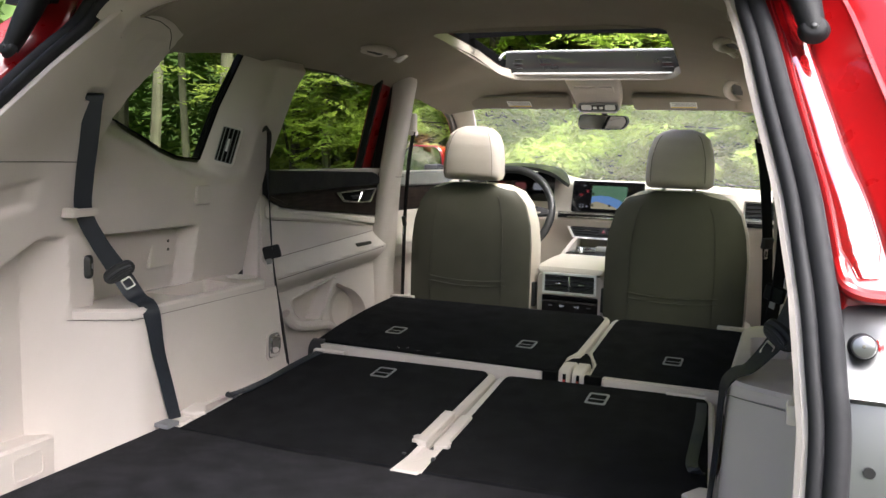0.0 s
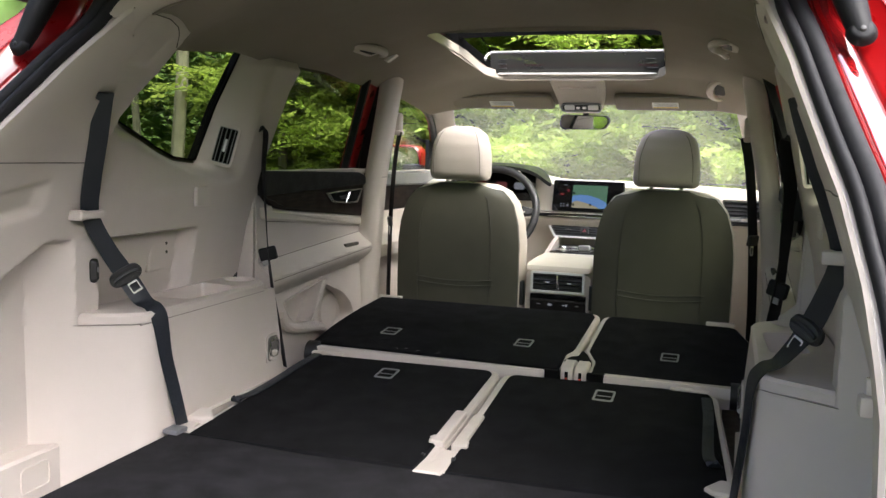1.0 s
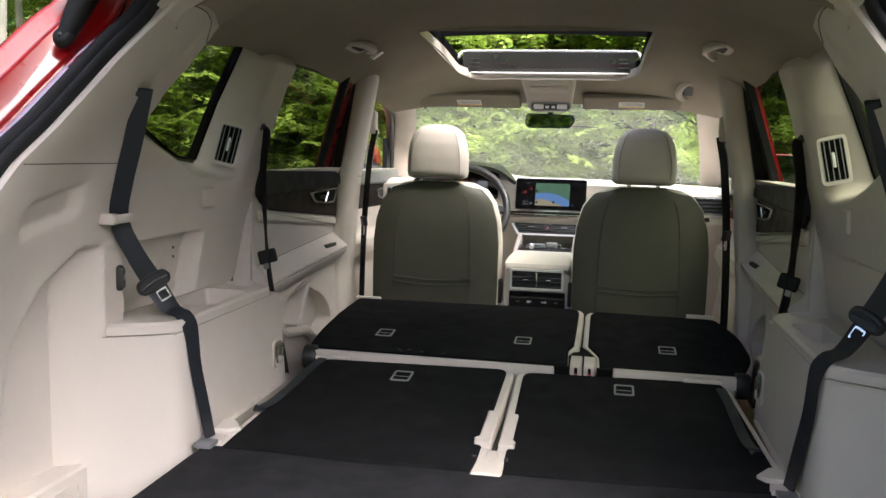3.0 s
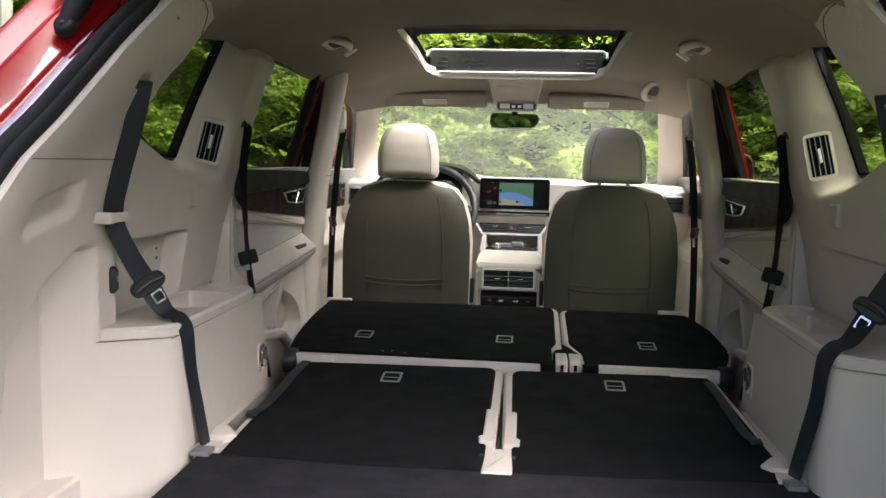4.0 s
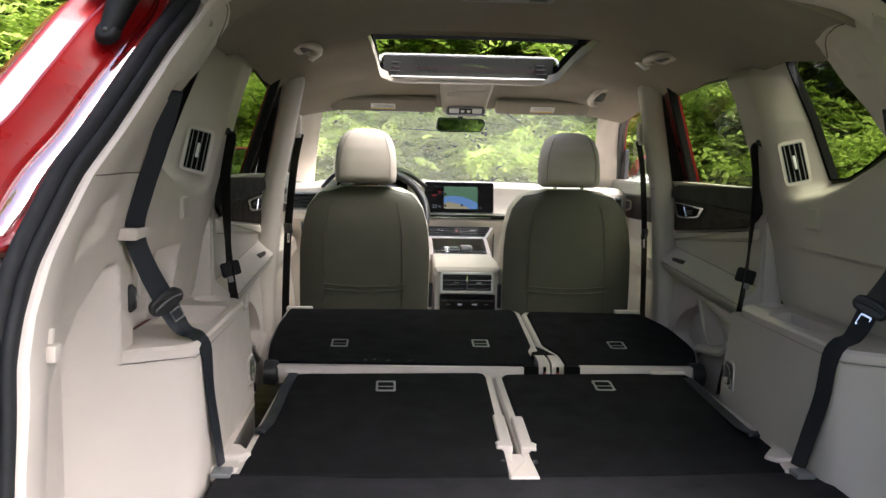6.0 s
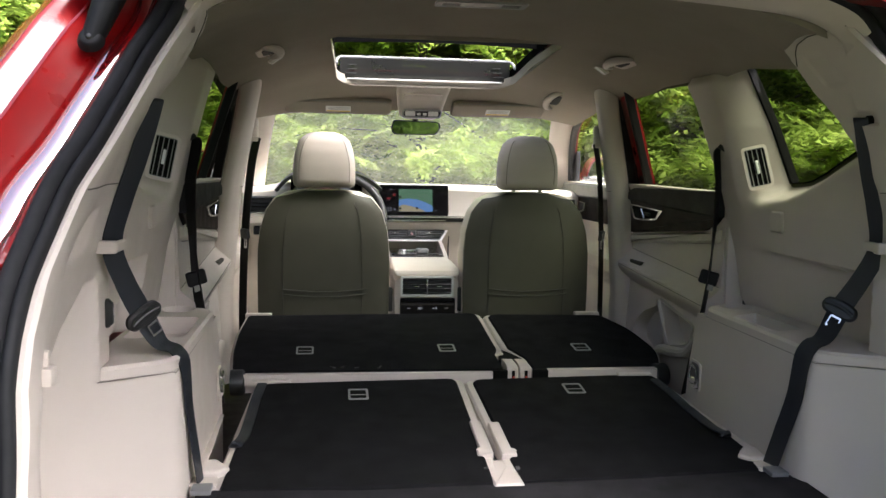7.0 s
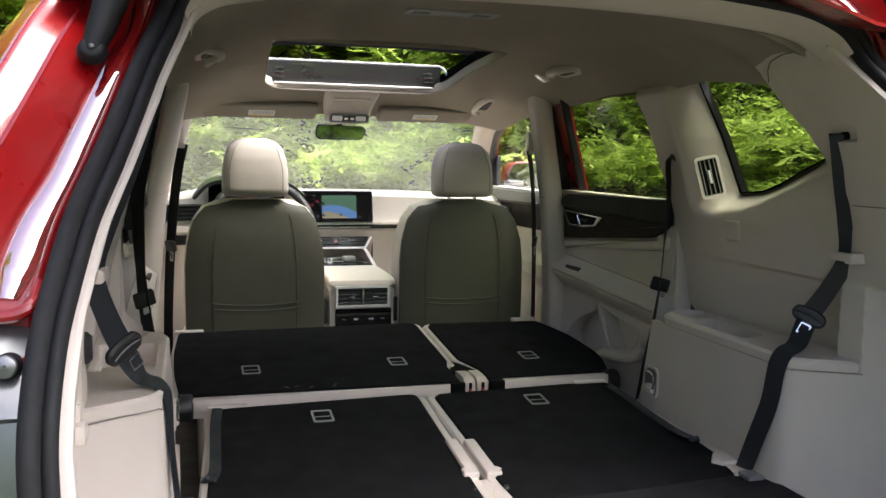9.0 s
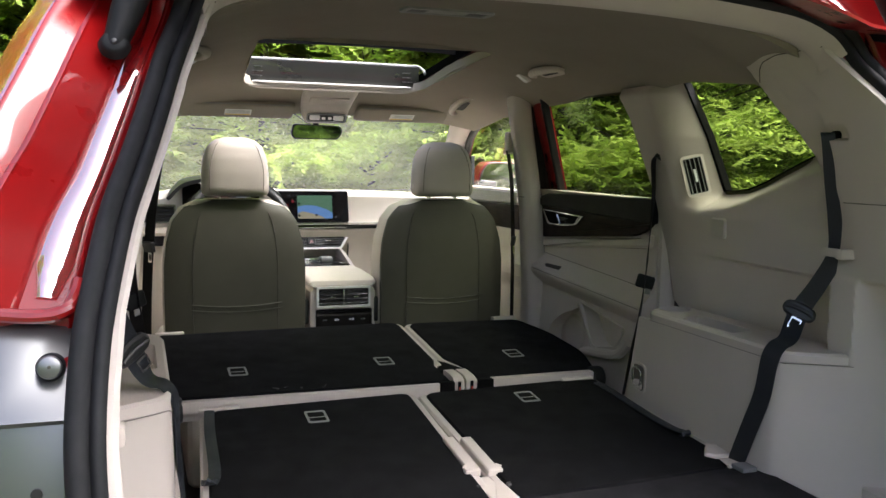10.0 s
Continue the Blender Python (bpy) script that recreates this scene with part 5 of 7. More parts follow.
def build_rear_door(s):
    t = thing("rear_door", "closed rear door with beige trim and dark wood inlay", "car door", "rear doors")
    ys = np.linspace(0.108, 0.86, 70)
    # darker than the front door's panel, in place of dimmer light here
    panel = part("door_panel", surface(door_x, ys, np.linspace(0.62, 1.345, 130), s, 0.06), BEIGE, t, "beige padded door panel")
    # black belt line and wood inlay
    m = yz(s, 0.746)
    part("belt_moulding", prism(rounded([(0.10, 1.272), (0.86, 1.287), (0.86, 1.312), (0.80, 1.332), (0.10, 1.348)], [0.006, 0.006, 0.01, 0.02, 0.006]), m, 0.022, 0.004), SOFT_BLACK, t, "black grained belt moulding")
    part("wood_inlay", prism(rounded([(0.86, 1.167), (0.30, 1.219), (0.20, 1.230), (0.145, 1.252), (0.12, 1.273), (0.86, 1.288)], [0.006, 0.03, 0.04, 0.03, 0.01, 0.006], 6), yz(s, 0.752), 0.012, 0.003), WOOD, t, "dark wood veneer inlay")
    part("padding_roll", prism(rounded([(0.86, 1.127), (0.13, 1.199), (0.12, 1.240), (0.19, 1.228), (0.30, 1.216), (0.86, 1.164)], [0.004, 0.012, 0.02, 0.03, 0.02, 0.004]), yz(s, 0.753), 0.012, 0.008), BEIGE_SOFT, t)
    # inner handle: a satin surround with a thick rear end round two dark hollows
    mh = yz(s, 0.741)
    o = rounded([(0.838, 1.273), (0.790, 1.221), (0.70, 1.221), (0.575, 1.231), (0.524, 1.266), (0.69, 1.270)], [0.008, 0.012, 0.02, 0.016, 0.008, 0.03], 5)
    i = rounded([(0.822, 1.2685), (0.780, 1.2265), (0.70, 1.2265), (0.588, 1.2365), (0.560, 1.2615), (0.69, 1.2655)], [0.006, 0.008, 0.02, 0.010, 0.006, 0.03], 5)
    h = part("inner_handle", frame_prism([(p.x, p.y) for p in o], [(p.x, p.y) for p in i], mh, 0.010), CHROME, t, "satin chrome handle surround")
    part("handle_cup", prism([(p.x, p.y) for p in i], mh, 0.003), CUP_BLACK, h)
    part("handle_lever", prism(rounded([(0.694, 1.226), (0.684, 1.226), (0.714, 1.263), (0.722, 1.263)], 0.003), mh, 0.014, 0.003), CHROME, h)
    part("lock_tab", prism(rounded([(0.728, 1.240), (0.66, 1.238), (0.64, 1.250), (0.72, 1.252)], 0.004), mh, 0.008, 0.002), BLACK, h)
    # armrest pull cup and map pocket
    # the cup's inner shade is put into a dark plate
    part("pull_cup", prism(rounded([(0.655, 0.714), (0.765, 0.711), (0.765, 0.731), (0.665, 0.736)], 0.008), flat(s, 1.060), 0.018, 0.001), HOLLOW_SHADE, t, "dark plate standing for the shaded pull cup in the armrest")
    ys = np.linspace(0.12, 0.84, 24)
    for k, dz in ((0, 0.001), (1, -0.010)):
        pts = [(s * (door_x(y, arm_lines((y - 0.10) / 0.76)[k] + dz) - 0.0006), y, arm_lines((y - 0.10) / 0.76)[k] + dz) for y in ys]
        part("seam", tube(pts, 0.0011, 6), JOINT, panel)
    pts = [(s * (0.7515 - 0.001), y, lerp(1.200, 1.134, (y - 0.08) / 0.8)) for y in np.linspace(0.16, 0.84, 20)]
    part("seam", tube(pts, 0.0011, 6), JOINT, panel)
    # map pocket and the hollow ahead of it, both sunk into the panel, with a slanting bar between them
    po = rounded([(0.527, 0.972), (0.425, 0.838), (0.290, 0.868), (0.250, 0.932)], [0.016, 0.022, 0.03, 0.026], 6)
    ho = rounded([(0.556, 0.948), (0.60, 0.930), (0.68, 0.905), (0.752, 0.852), (0.772, 0.80), (0.62, 0.745), (0.462, 0.835)], [0.012, 0.02, 0.05, 0.05, 0.03, 0.05, 0.02], 6)
    cut(panel, [prism([(p.x, p.y) for p in q], yz(s, 0.788), 0.16) for q in (po, ho)])
    pc = Vector((0.373, 0.905))
    pocket = part("map_pocket", frame_prism([(pc.x + (p.x - pc.x) * 1.07, pc.y + (p.y - pc.y) * 1.07) for p in po], [(p.x, p.y) for p in po], yz(s, 0.744), 0.012), BEIGE, t, "map pocket edge")
    part("pocket_bar", prism(rounded([(0.545, 0.968), (0.522, 0.976), (0.428, 0.836), (0.452, 0.828)], 0.004), yz(s, 0.755), 0.026, 0.006), BEIGE, t)
    part("pocket_lip", tube(smooth_path([(s * 0.728, 0.80, 0.775), (s * 0.722, 0.62, 0.735), (s * 0.716, 0.46, 0.815), (s * 0.712, 0.34, 0.835), (s * 0.714, 0.24, 0.855), (s * 0.720, 0.19, 0.90)], 6), 0.016, 10), BEIGE, t)
    part("speaker_cover", cylinder_bm(yz(s, 0.789) @ Matrix.Translation((0.655, 0.835, 0)), 0.070, 0.064, 0.010, 36, bevel=0.004), BEIGE, t, "round beige speaker cover")
    # painted window frame
    gx = [(1.33, 0.80), (1.70, 0.665)]
    def frame_bar(p, q, w, material, name, off=0.0):
        a, b = Vector((s * (table(gx, p[1]) + off), p[0], p[1])), Vector((s * (table(gx, q[1]) + off), q[0], q[1]))
        n = 10
        pts = [a.lerp(b, k / n) for k in range(n + 1)]
        return part(name, ribbon(pts, w, (0, 1, 0) if abs(p[0] - q[0]) < abs(p[1] - q[1]) else (0, 0, 1), 0.022), material, t)
    frame_bar((0.842, 1.33), (0.762, 1.695), 0.100, RED_PAINT, "window_frame")["label"] = "red painted window frame"
    frame_bar((0.788, 1.33), (0.708, 1.695), 0.013, SOFT_BLACK, "window_seal", -0.012)
    frame_bar((0.888, 1.33), (0.818, 1.695), 0.014, BLACK, "window_seal", -0.012)
    frame_bar((0.100, 1.33), (0.187, 1.648), 0.020, SOFT_BLACK, "window_seal", 0.0)
    frame_bar((0.16, 1.695), (0.79, 1.695), 0.012, BLACK, "window_seal", 0.004)
    bm = bmesh.new()
    q = [(0.07, 1.30), (0.88, 1.30), (0.78, 1.70), (0.18, 1.70)]
    bm.faces.new([bm.verts.new((s * (table(gx, z) + 0.012), y, z)) for y, z in q])
    part("window_glass", bm, PRIVACY, t, "dark tinted glass")
    return t


FRONT_FRAME = [(0.640, 0.96, 1.668), (0.656, 1.09, 1.642), (0.684, 1.35, 1.600), (0.705, 1.50, 1.558), (0.728, 1.61, 1.498), (0.750, 1.70, 1.41), (0.757, 1.72, 1.31)]


def build_front_door(s):
    t = thing("front_door", "closed front door with beige trim and wood inlay", "car door", "front doors")
    part("door_panel", surface(lambda y, z: table([(0.55, 0.70), (0.95, 0.735), (1.0, 0.70), (1.05, 0.705), (1.08, 0.745), (1.26, 0.755), (1.33, 0.735)], z), np.linspace(0.94, 1.85, 20), np.linspace(0.6, 1.33, 50), s, 0.06), BEIGE_SOFT, t, "beige padded door panel")
    part("belt_moulding", prism(rounded([(0.94, 1.275), (1.85, 1.26), (1.85, 1.325), (0.94, 1.33)], 0.01), yz(s, 0.748), 0.02, 0.008), GREY_PLASTIC, t)
    part("wood_inlay", prism(rounded([(0.94, 1.175), (1.8, 1.165), (1.8, 1.262), (0.94, 1.274)], 0.01), yz(s, 0.754), 0.008, 0.003), WOOD, t, "dark wood veneer inlay")
    mh = yz(s, 0.745)
    o = rounded([(1.62, 1.262), (1.60, 1.20), (1.52, 1.195), (1.42, 1.21), (1.41, 1.245), (1.54, 1.25)], 0.010)
    c = Vector((1.52, 1.228))
    h = part("inner_handle", frame_prism([(p.x, p.y) for p in o], [(c.x + (p.x - c.x) * 0.78, c.y + (p.y - c.y) * 0.78) for p in o], mh, 0.010), CHROME, t)
    part("handle_cup", prism([(c.x + (p.x - c.x) * 0.78, c.y + (p.y - c.y) * 0.78) for p in o], mh, 0.003), BLACK, h)
    pts = smooth_path([(s * x, y, z) for x, y, z in FRONT_FRAME], 6)
    part("window_frame", tube(pts, 0.015, 10), BLACK, t, "black window frame")
    part("frame_return", tube([p + Vector((s * 0.016, 0.008, 0.003)) for p in pts], 0.009, 8), RED_PAINT, t, "dark red painted frame behind the seal")
    fin = rounded([(1.64, 1.32), (1.86, 1.32), (1.64, 1.47)], 0.01)
    part("mirror_fin", prism(fin, yz(s, 0.775), 0.02, 0.004), BLACK, t)
    bm = bmesh.new()
    bm.faces.new([bm.verts.new((s * x, y, z)) for x, y, z in ((0.80, 0.92, 1.31), (0.80, 1.74, 1.31), (0.76, 1.60, 1.50), (0.735, 1.48, 1.57), (0.69, 1.1, 1.66), (0.69, 0.92, 1.68))])
    g = part("window_glass", bm, CLEAR, t, "clear side glass")
    g.visible_shadow = False
    # outside mirror
    m = thing("door_mirror", "red-capped outside mirror on the front door", "mirror", "door mirrors")
    mp = rear(1.75, s * 0.945, 1.354, 1)
    shape = rounded([(-0.10, -0.075), (0.10, -0.075), (0.115, 0.02), (0.09, 0.085), (-0.08, 0.085), (-0.115, 0.0)], 0.04, 6)
    part("cap", prism([(p.x, p.y) for p in shape], mp @ Matrix.Translation((0, 0, -0.08)), 0.09, 0.010), RED_PAINT, m, "red painted cap")
    part("mirror_glass", prism([(p.x * 0.91, p.y * 0.91) for p in shape], mp @ Matrix.Translation((0, 0, 0.0105)), 0.002), MIRROR, m, "silvered glass")
    part("rim", frame_prism([(p.x * 0.95, p.y * 0.95) for p in shape], [(p.x * 0.905, p.y * 0.905) for p in shape], mp @ Matrix.Translation((0, 0, 0.0105)), 0.006), BLACK, m)
    part("stalk", box_bm(min(s * 0.80, s * 0.90), max(s * 0.80, s * 0.90), 1.66, 1.72, 1.31, 1.35, 0.01), BLACK, m)
    return t


def build_b_pillar(s):
    t = thing("pillar_trim", "pale beige centre pillar trim with a belt guide", "car trim", "pillar trims")
    rings = []
    for z in np.linspace(0.62, 1.735, 30):
        x = table([(0.62, 0.715), (0.95, 0.71), (1.30, 0.676), (1.66, 0.603), (1.735, 0.600)], z)
        w = table([(0.62, 0.10), (0.85, 0.070), (1.25, 0.047), (1.60, 0.042), (1.68, 0.050), (1.735, 0.056)], z)
        yc = table([(0.62, 0.92), (1.3, 0.888), (1.70, 0.85)], z)
        rings.append([Vector((s * (x + q.y), yc + q.x, z)) for q in rounded([(-w, 0.06), (-w, 0.020), (-w * 0.55, -0.010), (w * 0.5, -0.012), (w, 0.012), (w, 0.05)], 0.014, 4)])
    part("trim_body", loft(rings), BEIGE, t)
    # painted body pillar outside the trim
    outer = []
    for z in np.linspace(1.28, 1.71, 8):
        x, yc = table([(1.28, 0.745), (1.71, 0.655)], z), table([(1.3, 0.925), (1.70, 0.872)], z)
        outer.append([Vector((s * (x + q[0]), yc + q[1], z)) for q in ((0.0, -0.055), (0.0, 0.055), (0.03, 0.055), (0.03, -0.055))])
    part("outer_pillar", loft(outer), SOFT_BLACK, t, "black outer pillar")
    part("joint", tube([(s * 0.6625, y, 1.315) for y in np.linspace(0.855, 0.925, 8)], 0.0012, 6), STITCH, t)
    g = part("height_slider", box_bm(min(s * 0.606, s * 0.640), max(s * 0.606, s * 0.640), 0.888, 0.922, 1.485, 1.555, 0.012, 3), BEIGE, t, "belt height slider")
    part("guide_loop", box_bm(min(s * 0.604, s * 0.630), max(s * 0.604, s * 0.630), 0.884, 0.926, 1.472, 1.490, 0.006), BEIGE, g)
    # hanging belt
    b = thing("seat_belt", "black front seat belt hanging from the centre pillar", "seat belt", "seat belts")
    pts = smooth_path([(s * 0.610, 0.895, 1.488), (s * 0.632, 0.905, 1.38), (s * 0.652, 0.925, 1.20), (s * 0.662, 0.94, 1.05), (s * 0.668, 0.95, 0.88), (s * 0.67, 0.955, 0.70)], 5)
    part("webbing", ribbon(pts, 0.047, (0.62 * s, 0.78, 0)), SOFT_BLACK, b)
    part("tongue", box_bm(-0.028, 0.028, -0.008, 0.008, -0.018, 0.018, 0.006, 3), BLACK, b, "black belt tongue").matrix_basis = pose(s * 0.656, 0.925, 1.146, 8, 0, 62 * s)
    part("tongue_blade", frame_prism(rect(0.020, 0.034, 0.003), rect(0.011, 0.02, 0.002), pose(s * 0.652, 0.918, 1.112, 90, 0, 62 * s), 0.003), CHROME, b, "steel blade")
    return t


def build_quarter_glass(s):
    bm = bmesh.new()
    q = [(-0.03, 1.33), (-0.03, 1.70), (-0.40, 1.70), (-0.62, 1.45), (-0.55, 1.33)]
    bm.faces.new([bm.verts.new((s * (table(GLASS_X, z) + 0.010), y, z)) for y, z in q])
    t = thing("quarter_window", "dark tinted fixed quarter window", "car window", "quarter windows")
    part("window_glass", bm, PRIVACY, t)
    o, i, e = window_outline(-0.001, 0.002), window_outline(0.0035), window_outline(0.0035)
    for ring, d in ((o, -0.001), (i, -0.001), (e, 0.021)):
        ring[:] = [Vector((s * min(table(GLASS_X, p.y) + d, trim_x(p.x, p.y, s < 0) - 0.002 if ring is o and p.y < 1.69 else 9), p.x, p.y)) for p in ring]
    part("black_border", loft([o, i, e], caps=False), CUP_BLACK, t, "black printed glass border")


for side in (-1, 1):
    build_rear_door(side)
    build_front_door(side)
    build_b_pillar(side)
    build_quarter_glass(side)


def build_rear_fillers():
    """Dark closing panels between the side trims and the rear doors."""
    for s in (-1, 1):
        t = thing("door_shut_panel", "dark shut panel behind the rear door", "car trim", "shut panels")
        part("panel", box_bm(min(s * 0.83, s * 0.85), max(s * 0.83, s * 0.85), -0.04, 0.14, 0.56, 1.335, 0.004), BLACK, t)
        part("gap_filler", box_bm(min(s * 0.757, s * 0.81), max(s * 0.757, s * 0.81), 0.092, 0.1065, 0.58, 1.335, 0.002), BEIGE, t, "beige return of the door opening")
        part("panel_foot", box_bm(min(s * 0.66, s * 0.78), max(s * 0.66, s * 0.78), 0.03, 0.06, 0.56, 0.80, 0.004), BLACK, t)


build_rear_fillers()


# ---- load bay and roof fittings ----
def build_bay_belt(s):
    b = thing("seat_belt", "black third-row seat belt crossing the side trim to the floor", "seat belt", "seat belts")
    dx, dy = (0.018, 0.030) if s > 0 else (0.002, 0.0)
    raw = [(0.690, -0.622, 1.512), (0.664, -0.648, 1.522), (0.662, -0.655, 1.505), (0.690, -0.640, 1.42), (0.722, -0.622, 1.34), (0.746, -0.602, 1.262), (0.732, -0.572, 1.19), (0.708, -0.536, 1.121), (0.684, -0.514, 1.066), (0.654, -0.510, 1.047), (0.638, -0.508, 1.015), (0.634, -0.494, 0.93), (0.627, -0.472, 0.84), (0.620, -0.453, 0.755), (0.618, -0.450, 0.73)]
    pts = smooth_path([(s * (x + dx * sstep(1.07, 1.12, z)), y + (dy * sstep(1.07, 1.14, z) - 0.6 * dy * sstep(0.76, 0.92, z) * sstep(1.12, 1.05, z)), z) for x, y, z in raw], 6)
    across = [Vector((-s * table([(0.75, 0.2), (1.0, 0.25), (1.06, 0.45), (1.12, 0.75), (1.25, 0.8), (1.30, 0.72), (1.5, 0.68)], p.z), table([(1.0, 0.97), (1.06, 0.85), (1.12, 0.66), (1.25, 0.6), (1.30, 0.68), (1.5, 0.72)], p.z), 0)) for p in pts]
    part("webbing", ribbon(pts, [lerp(0.038, 0.044, sstep(0.40, 0.52, k / len(pts))) - (0.010 * sstep(0.66, 0.8, k / len(pts)) if s < 0 else 0.0) for k in range(len(pts))], across), WEBBING, b)
    i = min(range(len(pts)), key=lambda k: abs(pts[k].z - 1.116))
    d = (pts[i + 1] - pts[i - 1]).normalized()
    a = (across[i] - d * across[i].dot(d)).normalized()
    if a.x * s > 0:
        a = -a
    n = d.cross(a)
    if n.y > 0:
        n, a = -n, -a
    m = Matrix((a, -d, n)).transposed().to_4x4()
    m.translation = pts[i] + n * 0.001
    flange = rounded([(-0.039, -0.004), (-0.030, -0.016), (0.0, -0.020), (0.030, -0.016), (0.039, -0.004), (0.034, 0.014), (0.012, 0.020), (-0.012, 0.020), (-0.034, 0.014)], 0.010, 4)
    t = part("tongue", prism([(p.x, p.y) for p in flange], m @ Matrix.Translation((0, 0, -0.004)), 0.013, 0.005), BLACK, b, "black plastic belt tongue")
    part("tongue_ridge", tube([m @ Vector((x, 0.004 - 5 * x * x, 0.010)) for x in np.linspace(-0.03, 0.03, 9)], 0.0045, 8), BLACK, t)
    part("blade", frame_prism(rect(0.024, 0.028, 0.004), rect(0.019, 0.019, 0.003), m @ Matrix.Translation((0.004, -0.031, 0.009)), 0.0015), CHROME, t, "steel blade")
    c = thing("belt_clip", "beige plastic belt holder on the side trim", "belt clip", "belt clips")
    part("clip_bar", box_bm(min(s * (0.726 + dx), s * (0.737 + dx)), max(s * (0.726 + dx), s * (0.737 + dx)), -0.650 + dy, -0.578 + dy, 1.253, 1.272, 0.0045, 3), BEIGE, c)
    part("clip_foot", box_bm(min(s * 0.73, s * 0.775), max(s * 0.73, s * 0.775), -0.652 + dy, -0.632 + dy, 1.251, 1.274, 0.005), BEIGE, c)
    # mouth where the belt leaves the pillar
    g = thing("belt_outlet", "beige moulded belt outlet in the rear pillar", "belt guide", "belt outlets")
    part("outlet_slot", ribbon([(s * 0.692, -0.612 + dy, 1.518), (s * 0.688, -0.640 + dy, 1.522), (s * 0.684, -0.676 + dy, 1.521)], 0.022, (0, 0, 1), 0.004), CUP_BLACK, g)


def build_c_belt(s):
    b = thing("seat_belt", "black second-row seat belt hanging beside the rear door", "seat belt", "seat belts")
    pts = smooth_path([(s * 0.708, 0.050, 1.468), (s * 0.698, 0.060, 1.455), (s * 0.714, 0.080, 1.36), (s * 0.712, 0.092, 1.20), (s * 0.705, 0.094, 1.10), (s * 0.692, 0.094, 1.0), (s * 0.672, 0.094, 0.90), (s * 0.648, 0.094, 0.77)], 5)
    n = len(pts)
    part("webbing", ribbon(pts, 0.047, [Vector((s * table([(0.0, 0.85), (0.2, 0.7), (0.45, 0.32), (0.6, 0.45), (0.8, 0.6), (1.0, 0.5)], k / n), 0.6, 0)) for k in range(n)]), SOFT_BLACK, b)
    part("tongue", box_bm(-0.026, 0.026, -0.009, 0.009, -0.020, 0.020, 0.008, 3), SOFT_BLACK, b, "black belt tongue").matrix_basis = pose(s * 0.703, 0.088, 1.105, 0, 14 * s, -30 * s)
    part("tongue_blade", box_bm(-0.008, 0.008, -0.0015, 0.0015, -0.034, -0.018, 0.001), GREY_PLASTIC, b, "dull steel blade").matrix_basis = pose(s * 0.703, 0.064, 1.105, 0, 12 * s, -40 * s)
    part("outlet", box_bm(-0.016, 0.016, -0.006, 0.006, -0.006, 0.006, 0.004), BLACK, b).matrix_basis = pose(s * 0.708, 0.047, 1.466, 0, 35 * s, -30 * s)


def build_pillar_vent(s):
    t = thing("pillar_air_vent", "beige-framed air vent with black slats in the pillar", "air vent", "pillar air vents")
    o = Vector((s * 0.757, -0.053, 1.418))
    up = Vector((-s * 0.16, 0.24, 0.96)).normalized()
    ac = Vector((s * 0.93, -0.36, 0)).normalized()
    ac = (ac - up * ac.dot(up)).normalized()
    nn = ac.cross(up)
    if nn.y > 0:
        nn = -nn
    m = Matrix((ac, up, nn)).transposed().to_4x4()
    m.translation = o + nn * 0.001
    part("bezel", frame_prism(rect(0.066, 0.116, 0.014, 5), rect(0.052, 0.100, 0.006, 5), m, 0.004), BEIGE, t)
    part("vent_well", prism(rect(0.051, 0.099, 0.006), m @ Matrix.Translation((0, 0, -0.004)), 0.005), CUP_BLACK, t)
    part("inner_rim", frame_prism(rect(0.052, 0.100, 0.006), rect(0.049, 0.097, 0.004), m, 0.005), GREY_PLASTIC, t)
    for k in range(4):
        x = -0.018 + 0.012 * k
        part("slat", box_bm(x - 0.0011, x + 0.0011, -0.048, 0.048, 0.001, 0.004, 0.0005, 1), GREY_PLASTIC, t).matrix_basis = m
    part("tab", box_bm(-0.004, 0.003, -0.018, 0.018, 0.003, 0.008, 0.002), SILVER, t).matrix_basis = m


